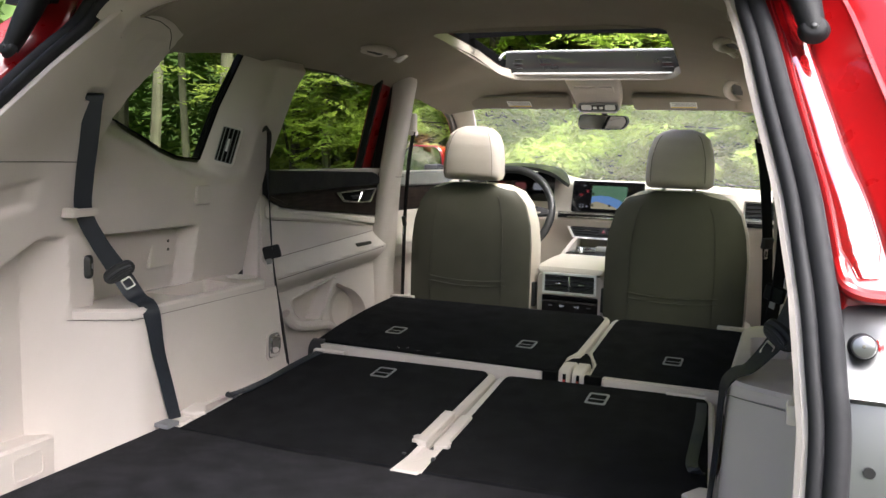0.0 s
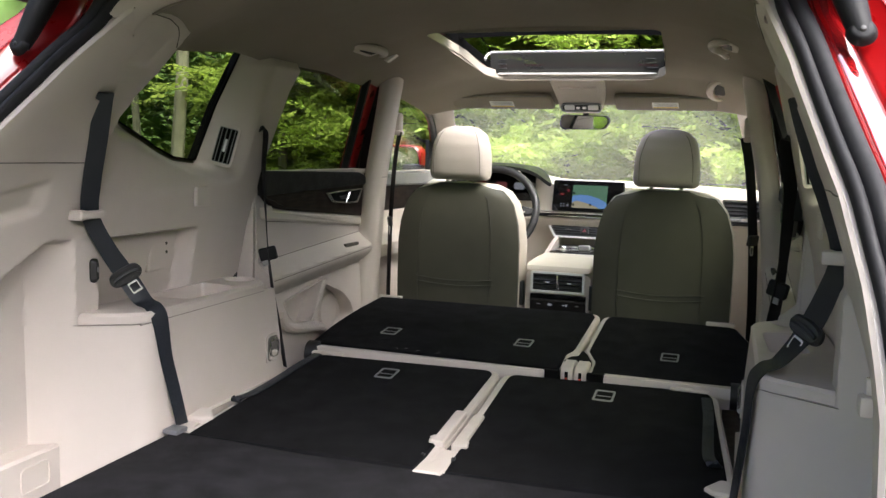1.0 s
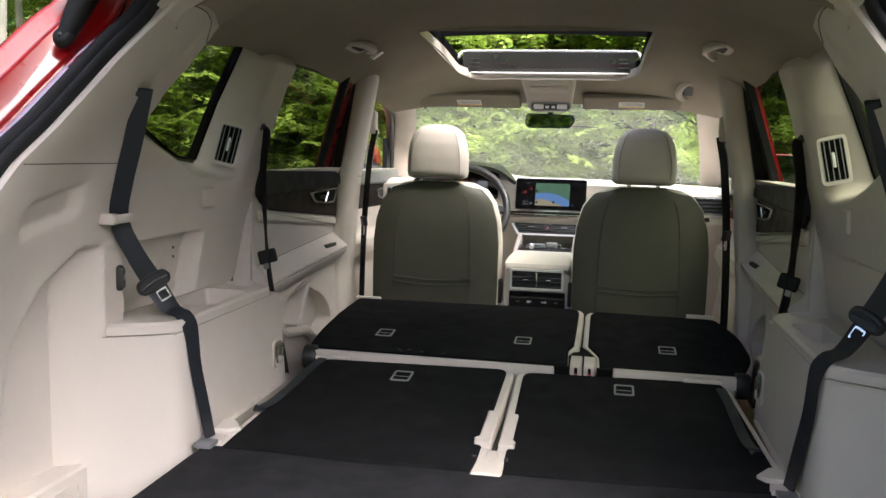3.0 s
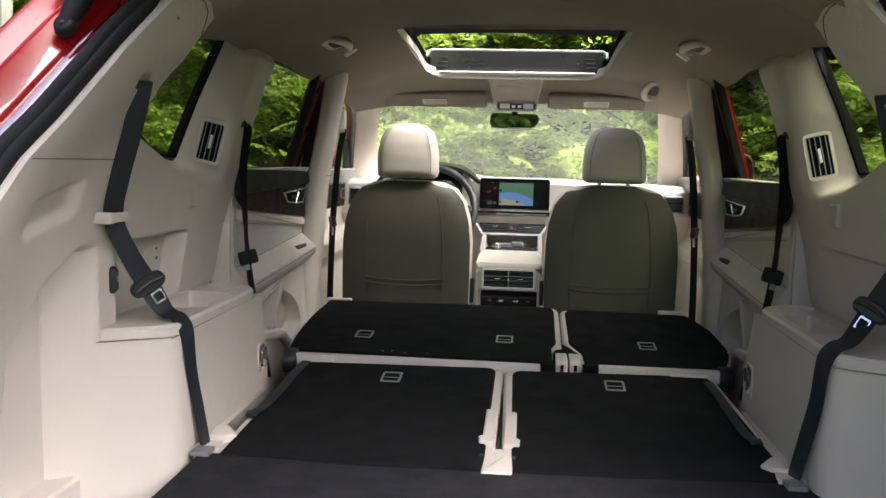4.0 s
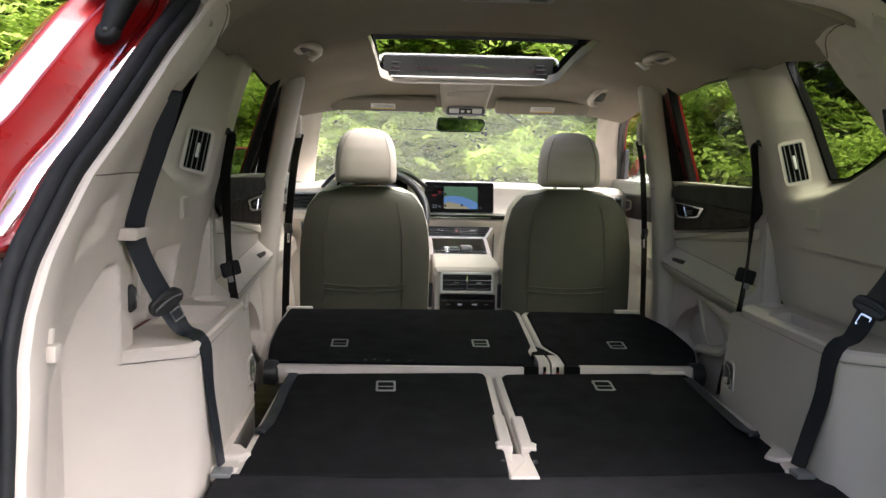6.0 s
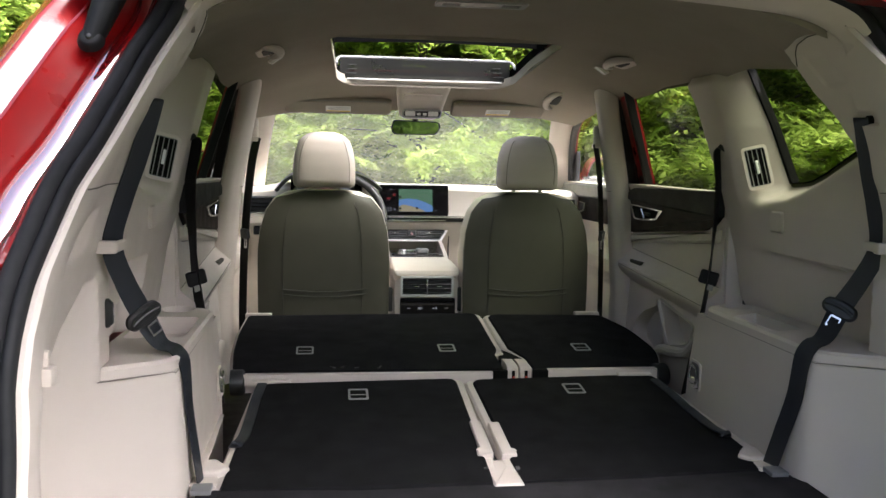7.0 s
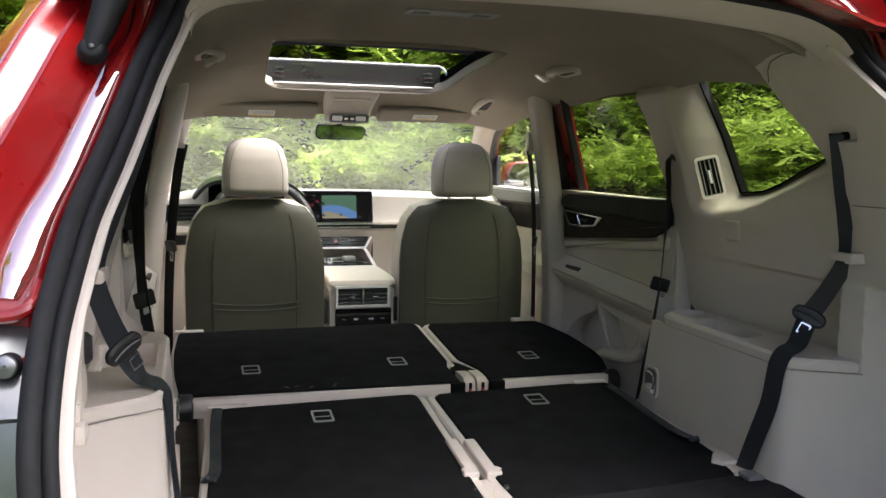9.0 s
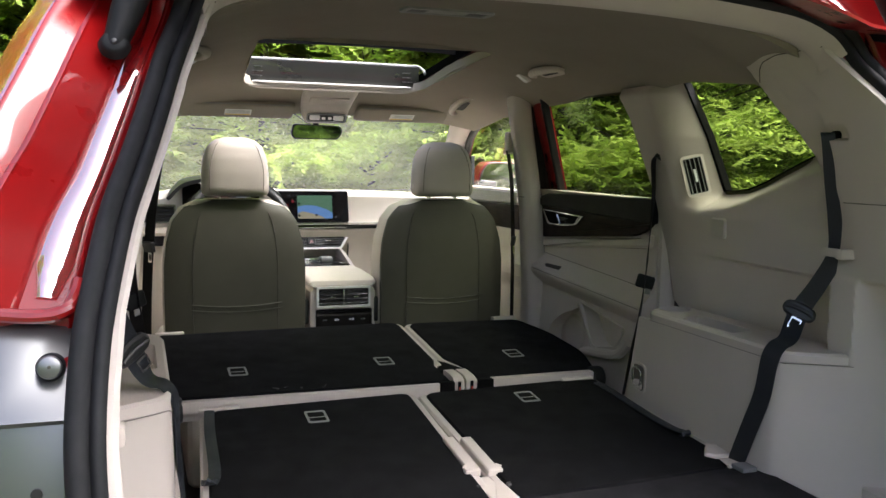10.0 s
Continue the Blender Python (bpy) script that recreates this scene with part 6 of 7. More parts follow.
def build_bay_details(s):
    # tray and cup holder on the wheel-arch box
    t = thing("storage_tray", "beige tray with a cup holder on the wheel-arch box", "storage tray", "load-bay trays")
    lid = [(-0.628, 0.776), (-0.555, 0.645), (-0.04, 0.643), (0.006, 0.672), (0.022, 0.800), (-0.57, 0.815)]
    top = part("tray_top", prism(rounded([(y, x) for y, x in lid], [0.012, 0.045, 0.03, 0.03, 0.01, 0.01]), flat(s, 1.0175), 0.0235, 0.006), BEIGE, t)
    cut(top, tray_cutters(s))
    rim = rounded(PLAN[s], 0.014)
    floor = 0.993 if s < 0 else 0.930
    c = sum((Vector(p) for p in PLAN[s]), Vector((0, 0))) / 4
    rows = [[flat(s, z) @ Vector((c.x + (p.x - c.x) * k, c.y + (p.y - c.y) * k, 0)) for p in rim] for z, k in ((1.040, 1.004), (1.035, 0.995), (1.000, 0.97), (floor + 0.006, 0.93), (floor, 0.88), (floor, 0.4), (floor, 0.001))]
    part("tray_liner", loft(rows, caps=False), BEIGE, t, "sunk beige tray")
    ring = [2 * math.pi * k / 36 for k in range(36)]
    rows = [[Vector((s * (CUP[0] + CUP[2] * q * math.cos(a)), CUP[1] + CUP[2] * q * math.sin(a), z)) for a in ring] for z, q in ((1.0415, 1.06), (1.0425, 1.03), (1.040, 1.0), (1.0, 0.96), (0.937, 0.91), (0.933, 0.85), (0.933, 0.3), (0.933, 0.001))]
    cup = part("cup_holder", loft(rows, caps=False), BEIGE, t, "deep round cup holder")
    for a in (0.5, 2.6, 4.7):
        part("cup_grip", box_bm(-0.006, 0.006, -0.004, 0.004, 0.985, 1.030, 0.002), GREY_PLASTIC, cup).matrix_basis = Matrix.Translation((s * (CUP[0] + 0.036 * math.cos(a)), CUP[1] + 0.036 * math.sin(a), 0)) @ Matrix.Rotation(a + math.pi / 2, 4, "Z")
    part("lid_joint", tube(smooth_path([(s * 0.772, -0.634, 1.0165), (s * 0.71, -0.596, 1.0165), (s * 0.655, -0.561, 1.0165), (s * 0.6455, -0.52, 1.0165), (s * 0.6455, -0.03, 1.0165)], 8), 0.0007, 6), JOINT, t)
    # lashing eye
    e = thing("lashing_eye", "chrome lashing eye in a beige recess", "lashing eye", "lashing eyes")
    m = yz(s, 0.6375) @ Matrix.Translation((-0.004, 0.848, 0))
    part("recess_rim", frame_prism(rect(0.072, 0.084, 0.022, 5), rect(0.060, 0.072, 0.018, 5), m, 0.005), BEIGE, e)
    part("recess", prism(rect(0.060, 0.072, 0.018), m, 0.002), JOINT, e)
    ring = rounded([(-0.021, -0.022), (0.021, -0.022), (0.021, 0.028), (-0.021, 0.028)], 0.018, 5)
    part("ring", tube([m @ Vector((p.x, p.y, 0.009)) for p in ring], 0.0035, 8, True), CHROME, e, "chrome ring")
    part("pivot", prism(rect(0.036, 0.026, 0.008), m @ Matrix.Translation((0, -0.02, 0.002)), 0.010, 0.004), BEIGE, e)
    # small blanking plate on the trim
    p = thing("blanking_plate", "small beige blanking plate set in the trim", "trim plate", "blanking plates")
    part("plate", prism(rect(0.062, 0.054, 0.010), yz(s, trim_x(-0.155, 1.282, s < 0) + 0.003) @ Matrix.Translation((-0.155, 1.282, 0)), 0.010, 0.004), BEIGE, p)
    # trim joint line across the pillar
    j = thing("trim_joint", "dark joint between upper and lower pillar trims", "trim joint", "trim joints")
    zs = lambda y: table([(-0.99, 1.378), (-0.66, 1.375)], y)
    part("joint_line", tube([(s * (trim_x(y, zs(y), s < 0) - 0.0005), y, zs(y)) for y in np.linspace(-0.978, -0.62, 24)], 0.0012, 6), JOINT, j)
    top = lambda y: table([(-0.675, 1.690), (-0.53, 1.687), (-0.485, 1.676), (-0.466, 1.655), (-0.462, 1.635)], y)
    part("joint_line", tube([(s * (trim_x(y, top(y), s < 0) - 0.0005), y, top(y)) for y in np.linspace(-0.665, -0.462, 24)], 0.0011, 6), STITCH, j)
    # coat clip in the pillar near the tailgate
    h = thing("trim_clip", "beige plastic clip on the rear pillar edge", "clip", "trim clips")
    o = s * (trim_x(-1.058, 1.14, s < 0) - 0.732)
    part("clip_body", box_bm(min((s * 0.716 + o), (s * 0.732 + o)), max((s * 0.716 + o), (s * 0.732 + o)), -1.072, -1.044, 1.125, 1.15, 0.005, 2), BEIGE, h)
    part("clip_tip", box_bm(min((s * 0.722 + o), (s * 0.734 + o)), max((s * 0.722 + o), (s * 0.734 + o)), -1.065, -1.052, 1.15, 1.172, 0.004), BEIGE, h)
    # low storage lip behind the box
    l = thing("storage_lip", "low beige storage pocket beside the load floor", "storage pocket", "storage pockets")
    part("pocket_wall", prism(rounded([(-1.02, 0.58), (-0.648, 0.58), (-0.648, 0.752), (-1.02, 0.752)], 0.008), yz(s, 0.875), 0.075, 0.006), BEIGE, l)
    part("grip_cup", frame_prism(rect(0.085, 0.058, 0.014, 5), rect(0.075, 0.048, 0.010, 5), yz(s, 0.8005) @ Matrix.Translation((-0.725, 0.700, 0)), 0.004), BEIGE, l)
    # dark corner flap at the front of the load floor
    f = thing("floor_flap", "dark grey carpet flap at the floor's corner", "floor flap", "floor flaps")
    part("flap", box_bm(min(s * 0.592, s * 0.632), max(s * 0.592, s * 0.632), -0.515, -0.472, 0.753, 0.764, 0.003), GREY_PANEL, f)
    k = thing("sill_wedge", "beige plastic wedge beside the folded seat", "trim", "sill wedges")
    part("wedge", prism(rounded([(0.585, -0.475), (0.645, -0.475), (0.645, 0.02), (0.63, 0.02), (0.625, -0.36), (0.60, -0.40)], 0.006), Matrix.Diagonal((s, 1, 1, 1)) @ Matrix.Translation((0, 0, 0.73)), 0.03, 0.004), BEIGE, k)


def build_socket_niche():
    t = thing("hook_knob", "black oval hook knob on the load-bay trim", "hook")
    part("knob", prism(rounded([(-0.585, 1.105), (-0.560, 1.105), (-0.560, 1.160), (-0.585, 1.160)], 0.012), yz(-1, 0.778), 0.022, 0.008), BLACK, t)
    part("mark", prism(rect(0.004, 0.012, 0.001), yz(-1, 0.7558) @ Matrix.Translation((-0.572, 1.135, 0)), 0.0006), LABEL_INK, t)
    p = thing("access_panel", "beige access panel in the niche with two dark holes", "trim plate")
    part("panel", prism(rounded([(-0.298, 1.088), (-0.202, 1.090), (-0.182, 1.190), (-0.280, 1.172)], 0.006), yz(-1, 0.842), 0.012, 0.003), BEIGE, p)
    for z in (1.135, 1.158):
        part("hole", cylinder_bm(yz(-1, 0.8305) @ Matrix.Translation((-0.222, z, 0)), 0.004, 0.004, 0.002, 12), STITCH, p)


def build_grab_handle(s, y, z, x, lamp):
    t = thing("grab_handle", "beige fold-down grab handle on the headlining", "grab handle", "grab handles")
    c = Vector((s * x, y, headliner_z(x, y)))
    e = 0.02
    slope = (headliner_z(x + e, y) - headliner_z(x - e, y)) / (2 * e)
    out = Vector((s, 0, slope)).normalized()
    along = Vector((0, 1, (headliner_z(x, y + e) - headliner_z(x, y - e)) / (2 * e))).normalized()
    nn = out.cross(along)
    if nn.z > 0:
        nn = -nn
    m = Matrix((along, out, nn)).transposed().to_4x4()
    m.translation = c
    arc = [m @ Vector((0.095 * math.cos(q), -0.004 - 0.036 * math.sin(q), 0.006 + 0.010 * math.sin(q))) for q in np.linspace(-0.15, math.pi + 0.15, 22)]
    part("grip", tube(arc, [0.006 + 0.007 * math.sin(math.pi * k / 21) for k in range(22)], 10), BEIGE, t)
    part("base", prism(rounded([(-0.098, -0.012), (0.098, -0.012), (0.06, 0.03), (-0.06, 0.03)], 0.018), m @ Matrix.Translation((0, 0, -0.003)), 0.007, 0.003), BEIGE, t)
    # raised black plate in place of the shade behind the grip
    part("cup", prism(rounded([(-0.060, -0.026), (0.060, -0.026), (0.048, 0.012), (-0.048, 0.012)], 0.012), m, 0.0055, 0.001), SOFT_BLACK, t, "black plate standing for the shaded hollow behind the grip")
    if lamp:
        l = thing("reading_lamp", "small clear reading lamp beside the grab handle", "lamp", "reading lamps")
        q = Vector((s * (x - 0.022), y + 0.155, headliner_z(x - 0.022, y + 0.155) - 0.003))
        part("lens", box_bm(-0.022, 0.022, -0.015, 0.015, -0.006, 0.006, 0.004), LAMP_LENS, l).matrix_basis = Matrix.Translation(q) @ Matrix.Rotation(radians(35 * s), 4, "Y")
        part("bezel", box_bm(-0.026, 0.026, -0.019, 0.019, 0.001, 0.008, 0.004), BEIGE, l).matrix_basis = Matrix.Translation(q) @ Matrix.Rotation(radians(35 * s), 4, "Y")


def build_sunroof():
    t = thing("sunroof", "open sunroof with dark frame and slid-back glass", "sunroof")
    o = rounded([(-0.385, 0.40), (0.385, 0.40), (0.355, 1.175), (-0.355, 1.175)], [0.03, 0.03, 0.10, 0.10], 6)
    i = rounded([(-0.352, 0.47), (0.352, 0.47), (0.335, 1.15), (-0.335, 1.15)], [0.03, 0.03, 0.09, 0.09], 6)
    rows = []
    for ring, dz in ((o, 0.055), (i, 0.055), (i, 0.022)):
        rows.append([Vector((p.x, p.y, headliner_z(0.3, p.y) + dz + 0.012)) for p in ring])
    part("frame", loft(rows, caps=False), DULL_BLACK, t, "black metal frame")
    # glass panel slid back under the roof skin
    part("glass_panel", box_bm(-0.350, 0.350, 0.10, 0.64, 1.846, 1.850, 0.001), PRIVACY, t, "tinted slid-back glass panel")
    part("panel_edge", loft([[Vector((x, y - 0.02 * (x / 0.36) ** 2, z + 0.004 - 0.012 * (x / 0.36) ** 2)) for x in np.linspace(-0.372, 0.372, 24)] for y, z in ((0.77, 1.811), (0.77, 1.843), (0.80, 1.847), (0.80, 1.815), (0.77, 1.811))], closed_ring=False, caps=False), DULL_BLACK, t, "black front edge of the glass panel")
    # beige reveal of the headlining
    rv = []
    for dz, k in ((-0.004, 1.0), (0.008, 1.010), (0.026, 1.013)):
        rv.append([Vector((p.x * k, 0.79 + (p.y - 0.79) * k, headliner_z(0.3, p.y) + dz)) for p in rounded([(-0.362, 0.45), (0.362, 0.45), (0.332, 1.117), (-0.332, 1.117)], [0.03, 0.03, 0.09, 0.09], 6)])
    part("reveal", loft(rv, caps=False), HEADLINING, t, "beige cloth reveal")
    # wind deflector with its net
    d = part("wind_deflector", tube(smooth_path([(-0.335, 1.05, 1.765), (-0.325, 1.095, 1.792), (-0.25, 1.115, 1.798), (0.25, 1.115, 1.798), (0.325, 1.095, 1.792), (0.335, 1.05, 1.765)], 6), 0.0055, 10), SATIN_GREY, t, "grey deflector bar")
    net = loft([[Vector((x, 1.104 - 0.02 * (abs(x) / 0.32) ** 8, 1.792)) for x in np.linspace(-0.322, 0.322, 16)], [Vector((x, 1.112 - 0.02 * (abs(x) / 0.32) ** 8, 1.716)) for x in np.linspace(-0.322, 0.322, 16)]], closed_ring=False, caps=False)
    n = part("net", net, NET, d, "grey deflector net")
    n.visible_shadow = False
    part("deflector_foot", box_bm(-0.31, 0.31, 1.100, 1.112, 1.714, 1.719, 0.002), LAMP_LENS, d)
    for s in (-1, 1):
        for k in range(3):
            part("spring_tab", box_bm(min(s * 0.26, s * 0.31), max(s * 0.26, s * 0.31), 1.096, 1.099, 1.735 + 0.016 * k, 1.7375 + 0.016 * k, 0.0005), BLACK, d)


def build_roof_lamp():
    t = thing("roof_lamp", "flat beige load-bay lamp in the headlining", "lamp")
    z = headliner_z(0, -0.12)
    part("bezel", frame_prism(rect(0.22, 0.07, 0.012), rect(0.19, 0.045, 0.006), Matrix.Translation((0, -0.12, z - 0.001)) @ Matrix.Rotation(math.pi, 4, "X"), 0.006), GREY_PLASTIC, t)
    part("lens", prism(rect(0.19, 0.045, 0.006), Matrix.Translation((0, -0.12, z - 0.001)) @ Matrix.Rotation(math.pi, 4, "X"), 0.003), BLACK, t)
    part("lamp_cover", prism(rect(0.10, 0.043, 0.004), Matrix.Translation((0, -0.12, z - 0.004)) @ Matrix.Rotation(math.pi, 4, "X"), 0.002), GREY_PLASTIC, t)


# ---- tailgate opening and body ----
def opening_path():
    """The edge of the tailgate opening from the left foot over the top to the right foot: place, and how far the outward way has turned up."""
    left = [(-table(EDGE_X, z) - 0.024, table(EDGE_Y, z) - 0.012, z + 0.01 * (z - 0.7), 0.0) for z in (0.66, 0.8, 0.95, 1.06, 1.14, 1.20, 1.26, 1.32, 1.38, 1.44, 1.50, 1.58, 1.64)]
    corner = [(-0.620, -0.700, 1.700, 18), (-0.590, -0.688, 1.727, 42), (-0.535, -0.688, 1.746, 68), (-0.45, -0.695, 1.757, 83), (-0.25, -0.710, 1.768, 89), (0.0, -0.716, 1.772, 90)]
    half = left + corner
    pts = half + [(-x, y, z, 180 - a) for x, y, z, a in reversed(half[:-1])]
    pts = [(x + lerp(table(EDGE_SHIFT[-1], z), table(EDGE_SHIFT[1], z), sstep(-0.6, 0.6, x)), y, z, a) for x, y, z, a in pts]
    path = smooth_path([p[:3] for p in pts], 4)
    turn = [p.x for p in smooth_path([(p[3], 0, 0) for p in pts], 4)]
    return path, turn


def sweep(profile, least=-1.0):
    """Sweep (outward, rearward) offsets along the opening, or along its top where the way out has turned up by the least angle."""
    path, turn = opening_path()
    keep = [i for i, a in enumerate(turn) if least <= a <= 180 - least] if least >= 0 else range(len(path))
    path, turn = [path[i] for i in keep], [turn[i] for i in keep]
    rings = []
    n = len(path)
    for i, p in enumerate(path):
        a = radians(turn[i])
        out = Vector((-math.cos(a), 0, math.sin(a)))
        d = (path[min(i + 1, n - 1)] - path[max(i - 1, 0)]).normalized()
        out = (out - d * out.dot(d)).normalized()
        back = d.cross(out)
        if back.y > 0:
            back = -back
        rings.append([p + out * u + back * v for u, v in (profile(p.z) if callable(profile) else profile)])
    return loft(rings, closed_ring=False, caps=False)


def build_header():
    """The moulded header over the tailgate opening, between the seal and the headlining."""
    def section(z):
        k = lerp(0.52, 1.0, sstep(1.695, 1.748, z))
        return [(-0.010 + (u + 0.010) * k, v) for u, v in ((-0.010, 0.004), (-0.016, -0.004), (-0.026, -0.020), (-0.036, -0.042), (-0.041, -0.062), (-0.039, -0.074), (-0.030, -0.080), (-0.010, -0.082))]
    bm = sweep(section, 7)
    tagged(part("header_trim", bm, BEIGE, angle=50), "broad beige header trim rolled over the tailgate opening", "trim", kind="structure")


def gutter_width(z):
    """How much wider the flat of the gutter gets towards its lower end."""
    return table([(1.27, 0.052), (1.43, 0.036), (1.60, 0.030), (1.8, 0.022)], z)


def build_opening():
    t = thing("tailgate_seal", "black rubber seal round the open tailgate", "door seal")
    lip = [(-0.012, -0.012), (-0.013, 0.002), (-0.009, 0.009), (-0.003, 0.011), (0.001, 0.008), (0.0035, 0.004)]
    part("seal_lip", sweep(lip), RUBBER, t, angle=70)
    bulb = [(0.003, 0.004), (0.005, 0.009), (0.010, 0.015), (0.018, 0.017), (0.025, 0.012), (0.028, 0.002), (0.027, -0.012)]
    part("seal_bulb", sweep(bulb), RUBBER, t, "hollow rubber bulb", angle=70)
    b = thing("car_body", "glossy red body round the tailgate opening", "car body")
    def gutter(z):
        a = gutter_width(z)
        return [(0.024, -0.02), (0.030, -0.006), (0.034, -0.003), (0.037, -0.008), (0.036 + a, -0.008 - 0.06 * a), (0.039 + a, -0.006), (0.043 + a, -0.003), (0.088 + a, 0.014), (0.090 + a, 0.018), (0.094 + a, 0.018), (0.097 + a, 0.016), (0.128 + a, 0.030), (0.133 + a, 0.032), (0.140 + a, 0.029), (0.175 + a, 0.0), (0.185 + a, -0.03), (0.189 + a, -0.10), (0.192 + a, -0.30)]

    def gutter_above(z):
        drop = -0.07 * sstep(1.275, 1.255, z)
        return [(u, v + drop) for u, v in gutter(z)]
    part("gutter", sweep(gutter_above), RED_PAINT, b, "glossy red gutter beside the seal", angle=50)
    def facet(z):
        a = gutter_width(z)
        drop = -0.07 * sstep(1.296, 1.288, z)
        n = 0.012 * sstep(1.335, 1.300, z) ** 2              # rounded lower end
        return [(u, -0.0050 + drop - 0.06 * (u - 0.037) - e) for u, e in ((0.038 + n, 0.002), (0.040 + n, 0.0), (0.032 + a - n, 0.0), (0.034 + a - n, 0.002))]
    part("gutter_face", sweep(facet), RED_SKY_GLARE, b, "gutter face with its sky reflection strengthened to near white", angle=50)
    def outer_facet(z):
        a = gutter_width(z)
        drop = -0.07 * sstep(1.275, 1.255, z)
        return [(0.136 + a, 0.0315 + drop), (0.141 + a, 0.0300 + drop), (0.173 + a, 0.0030 + drop), (0.176 + a, -0.0010 + drop)]
    part("gutter_edge", sweep(outer_facet), RED_SKY_GLARE, b, "outer gutter edge with its sky reflection strengthened to near white", angle=50)
    for s in (-1, 1):
        o = table(EDGE_SHIFT[s], 1.23)
        # grey lamp bracket below the gutter, with the bump stop on it
        sec = [(-1.01, 1.285), (-1.055, 1.278), (-1.070, 1.270), (-1.136, 1.190), (-1.141, 1.183), (-1.128, 1.175), (-1.152, 1.09), (-1.166, 1.0), (-1.174, 0.88), (-1.182, 0.62)]
        br = part("lamp_bracket", loft([[Vector((s * x + o, y + d, z)) for y, z in sec] for x, d in ((0.752, 0.03), (0.760, 0.008), (0.766, 0.0), (0.835, 0.0), (0.846, 0.004), (0.852, 0.03))], closed_ring=False, caps=False), BRACKET, b, "glossy dark lamp bracket that mirrors the sky")
        part("bracket_wing", loft([[Vector((s * x + o, y + d, z)) for y, z in sec[:6]] for x, d in ((0.844, 0.002), (0.93, 0.0), (0.955, 0.03), (0.965, 0.12))], closed_ring=False, caps=False), BRACKET, b)
        part("gutter_end", tube(smooth_path([((s * 0.757 + o), -1.058, 1.315), ((s * 0.766 + o), -1.078, 1.290), ((s * 0.79 + o), -1.080, 1.281), ((s * 0.84 + o), -1.074, 1.284), ((s * 0.93 + o), -1.066, 1.30)], 6), 0.008, 10), RED_PAINT, b, "rolled red lower end of the gutter")
        part("fixing_hole", cylinder_bm(Matrix.Translation(((s * 0.797 + o), -1.146, 1.11)) @ Matrix.Rotation(math.pi / 2, 4, "X"), 0.006, 0.006, 0.003, 14), BLACK, br)
        st = thing("bump_stop", "round dark rubber tailgate bump stop", "bump stop", "bump stops")
        part("stop", cylinder_bm(Matrix.Translation(((s * 0.784 + o), -1.092, 1.228)) @ Matrix.Rotation(radians(78), 4, "X"), 0.0155, 0.014, 0.032, 28, bevel=0.008), RUBBER, st)
        # added disc with a strong coat, to whiten the rubber end like sky reflection
        pad = part("pad", cylinder_bm(Matrix.Translation(((s * 0.784 + o), -1.1220, 1.2345)) @ Matrix.Rotation(radians(78), 4, "X"), 0.0125, 0.0115, 0.003, 28, bevel=0.001), BRACKET, st, "glossy end disc added to catch the sky's reflection")
        part("dimple", cylinder_bm(Matrix.Translation(((s * 0.784 + o), -1.1247, 1.2352)) @ Matrix.Rotation(radians(78), 4, "X"), 0.0020, 0.0016, 0.001, 12), STITCH, pad)
        part("collar", tube([((s * 0.784 + o) + 0.0175 * math.cos(a), -1.101 + 0.007 * math.sin(a), 1.228 + 0.0175 * math.sin(a)) for a in np.linspace(-2.6, 0.6, 22)], 0.004, 8), RED_PAINT, st)
        tl = thing("tail_lamp", "red tail lamp in a black housing", "tail lamp", "tail lamps")
        part("housing", box_bm(min((s * 0.855 + o), (s * 0.955 + o)), max((s * 0.855 + o), (s * 0.955 + o)), -1.14, -0.99, 0.70, 1.172, 0.008), BLACK, tl)
        part("lens", box_bm(min((s * 0.885 + o), (s * 0.975 + o)), max((s * 0.885 + o), (s * 0.975 + o)), -1.16, -0.95, 0.72, 1.14, 0.015, 3), RED_PLASTIC, tl, "red lens")
        # strut from the gutter to the raised tailgate
        g = thing("tailgate_strut", "black tailgate strut with a rounded end", "gas strut", "tailgate struts")
        o = 0.020 if s > 0 else 0.0
        a, c = Vector((s * 0.722 + o, -0.812, 1.598)), Vector((s * 0.655 + o, -0.745, 1.80))
        part("rod", tube([a.lerp(c, k / 6) for k in range(7)], [0.016, 0.020, 0.023, 0.025, 0.027, 0.028, 0.028], 16), SOFT_BLACK, g)
        part("rod_end", cylinder_bm(Matrix.Translation(a) @ Matrix.Rotation(radians(65), 4, "X"), 0.021, 0.018, 0.014, 24, bevel=0.006), SOFT_BLACK, g)
        part("ball", cylinder_bm(Matrix.Translation(a + Vector((0, -0.013, 0.005))) @ Matrix.Rotation(radians(65), 4, "X"), 0.006, 0.004, 0.003, 14, bevel=0.001), BLACK, g)
        # plain outer skin that closes the car
        part("body_side", surface(lambda y, z: table([(0.3, 0.93), (0.7, 0.975), (1.1, 0.965), (1.29, 0.90)], z), np.linspace(-1.0, 2.1, 24), np.linspace(0.3, 1.29, 12), s, 0.02), RED_PAINT, b)
    for s in (-1, 1):
        for y in (-0.42, 2.35):
            m = Matrix.Translation((s * 0.86, y, 0.36)) @ Matrix.Rotation(math.pi / 2, 4, "Y")
            tyre = part("tyre", cylinder_bm(m @ Matrix.Translation((0, 0, -0.12)), 0.36, 0.36, 0.24, 40, bevel=0.03), RUBBER, b, "black rubber tyre")
            part("rim", cylinder_bm(m @ Matrix.Translation((0, 0, -0.125 if s < 0 else 0.095)), 0.24, 0.24, 0.03, 32, bevel=0.008), SATIN_GREY, tyre, "grey wheel rim")
    rows = []
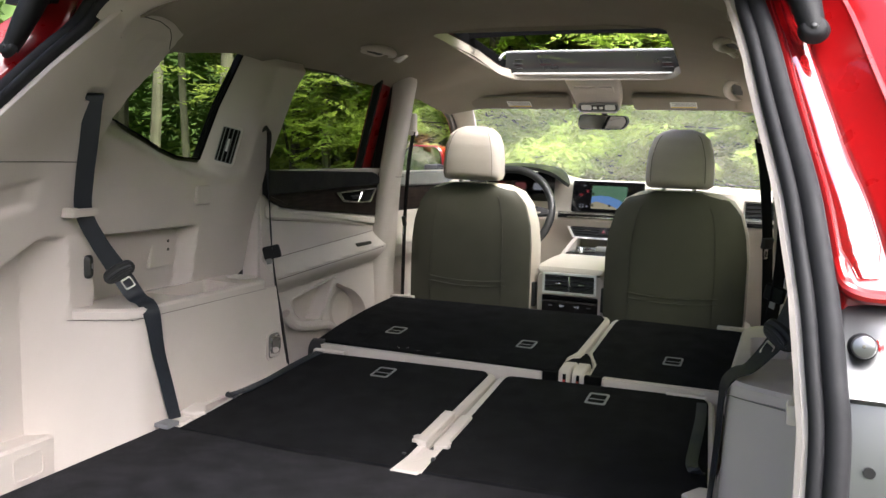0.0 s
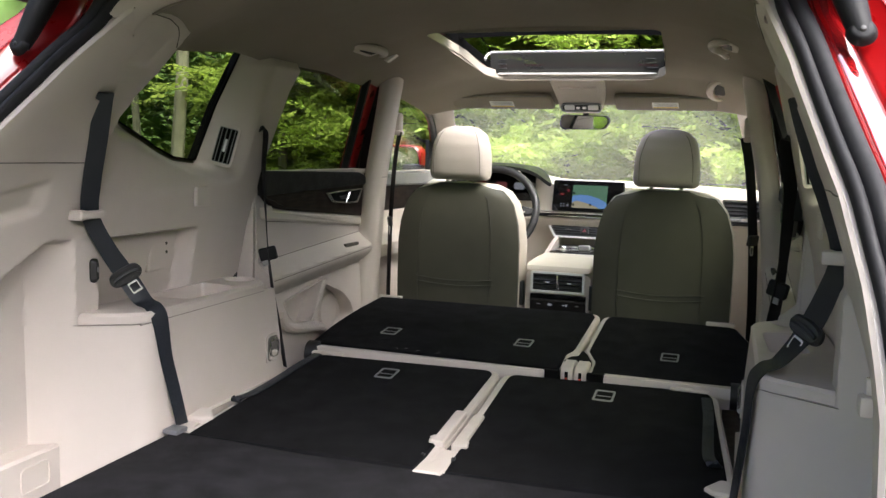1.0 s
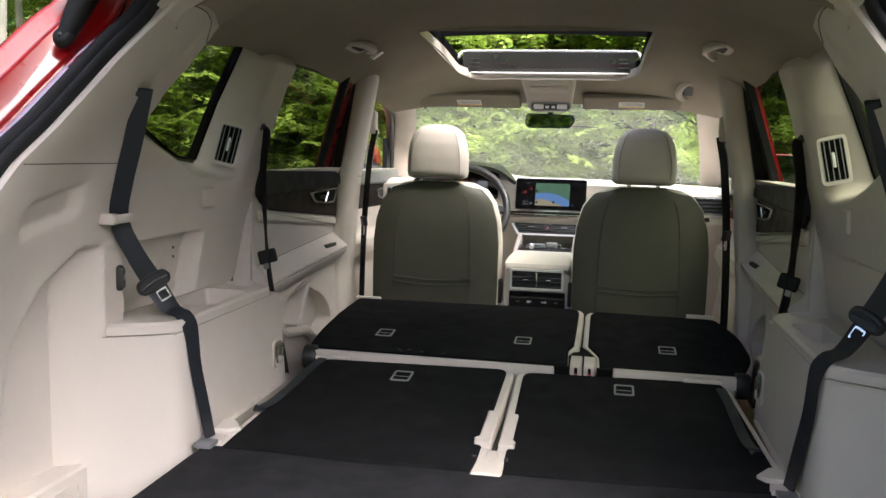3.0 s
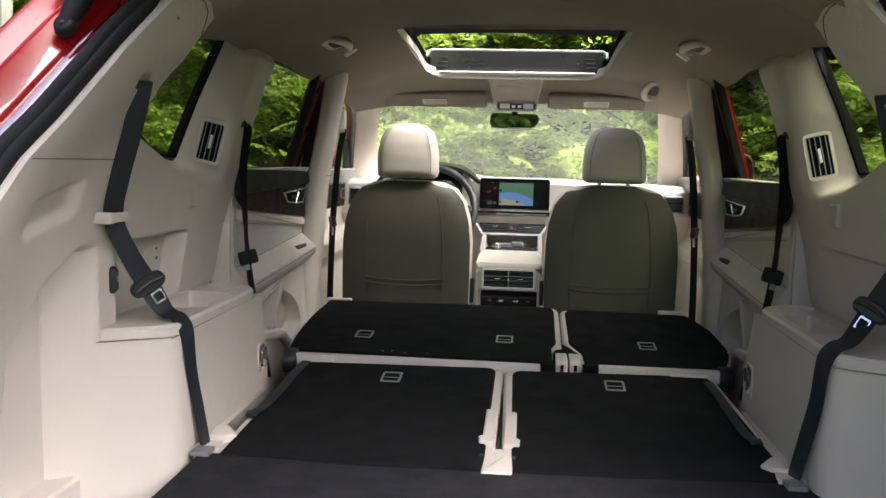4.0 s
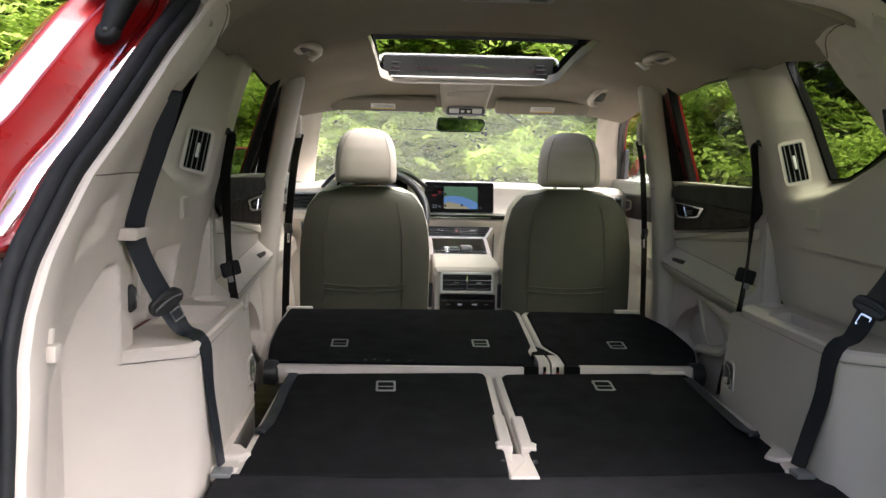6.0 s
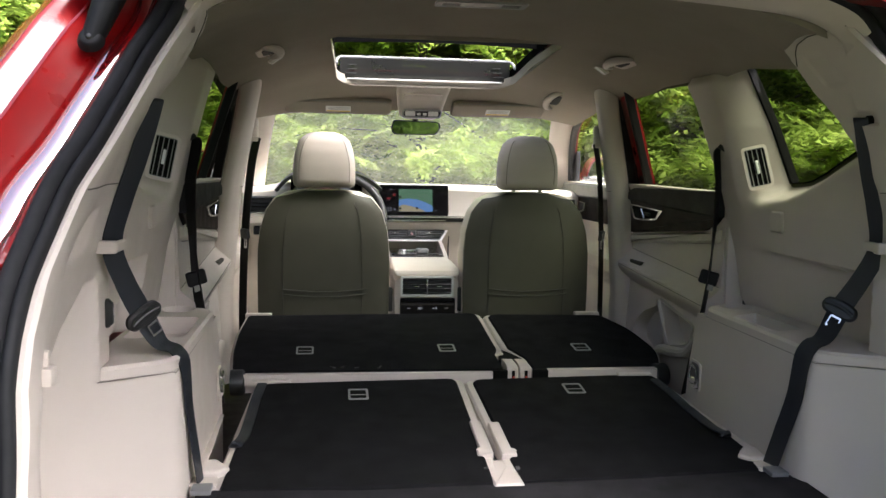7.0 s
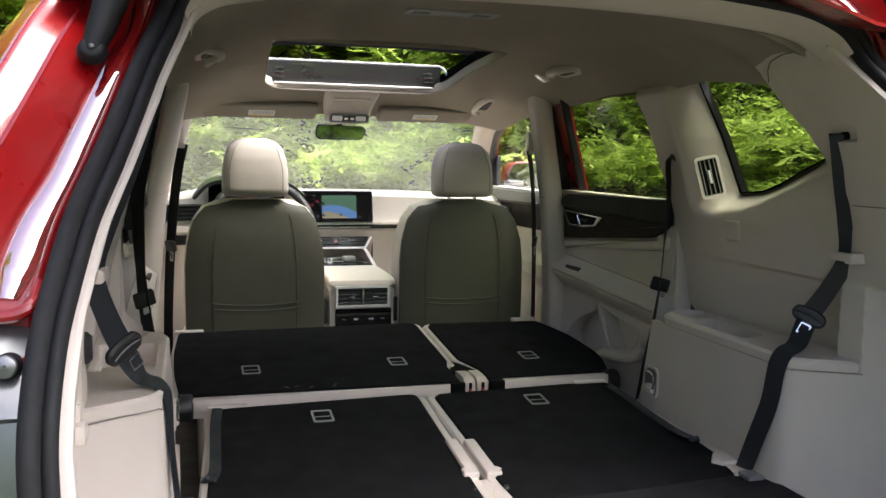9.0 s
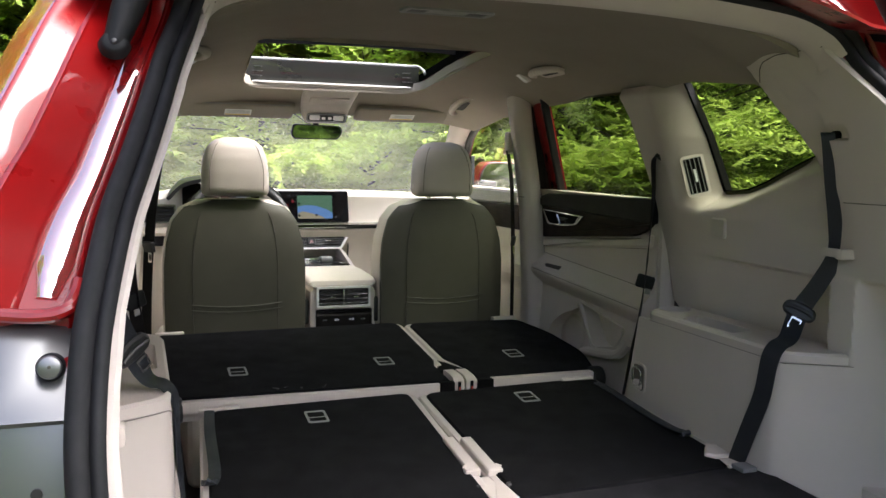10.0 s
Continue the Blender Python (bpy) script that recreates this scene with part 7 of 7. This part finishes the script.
    for y in np.linspace(-0.80, 1.42, 40):
        rows.append([Vector((x, y, headliner_z(min(abs(x), 0.60), y) + 0.062 - 0.10 * max(0, abs(x) - 0.6) ** 1.2)) for x in np.linspace(-0.70, 0.70, 40)])
    bm = loft(rows, closed_ring=False, caps=False)
    bmesh.ops.solidify(bm, geom=bm.faces[:], thickness=0.006)
    bmesh.ops.recalc_face_normals(bm, faces=bm.faces[:])
    roof = part("roof_skin", bm, RED_PAINT, b)
    cut(roof, [prism(rounded([(-0.37, 0.42), (0.37, 0.42), (0.345, 1.14), (-0.345, 1.14)], 0.05), Matrix.Translation((0, 0, 1.5)), 0.6)])
    for s in (-1, 1):
        rows = []
        for y in np.linspace(-0.78, 1.34, 24):
            zr = headliner_z(0.60, y) + 0.058
            rows.append([Vector((s * x, y, z)) for x, z in ((0.685, zr + 0.006), (0.715, zr - 0.008), (0.750, 1.735 - 0.10 * max(0.0, y - 0.9)), (0.768, 1.692 - 0.12 * max(0.0, y - 0.9)), (0.752, 1.690 - 0.12 * max(0.0, y - 0.9)), (0.70, zr - 0.022))])
        part("roof_rail", loft(rows), SOFT_BLACK, b, "black roof rail over the side glass")
    part("hood", box_bm(-0.85, 0.85, 2.1, 3.1, 0.55, 1.16, 0.12, 5), RED_PAINT, b)
    part("sill_plate", box_bm(-0.72, 0.72, -1.26, -1.085, 0.60, 0.745, 0.012, 3), BLACK, b, "black sill plate")


def build_tailgate():
    """The raised tailgate overhead, hinged at the roof's rear edge."""
    t = thing("tailgate", "raised red tailgate with dark rear window overhead", "tailgate")
    rows, inner = [], []
    for k in range(13):
        q = k / 12
        y, z = -0.80 - 1.25 * q, 1.845 + 0.42 * q - 0.08 * math.sin(math.pi * q)
        w = lerp(0.60, 0.74, q ** 0.7)
        rows.append([Vector((x * w, y - 0.03 * (1 - x * x), z + 0.035 * (1 - x ** 4))) for x in np.linspace(-1, 1, 25)])
        inner.append([Vector((x * (w - 0.02), y + 0.012, z - 0.03 + 0.02 * (1 - x ** 4))) for x in np.linspace(-1, 1, 25)])
    for name, grid, m, label in (("outer_skin", rows, RED_PAINT, "red outer skin"), ("inner_trim", inner, BLACK, "dark inner trim")):
        bm = loft(grid, closed_ring=False, caps=False)
        bmesh.ops.solidify(bm, geom=bm.faces[:], thickness=0.006)
        bmesh.ops.recalc_face_normals(bm, faces=bm.faces[:])
        part(name, bm, m, t, label)


for side in (-1, 1):
    build_bay_belt(side)
    build_c_belt(side)
    build_pillar_vent(side)
    build_bay_details(side)
    build_grab_handle(side, 0.44, 1.71, 0.548, True)
build_grab_handle(1, 1.13, 1.655, 0.525, False)
build_socket_niche()
build_sunroof()
build_roof_lamp()
build_header()
build_opening()
build_tailgate()
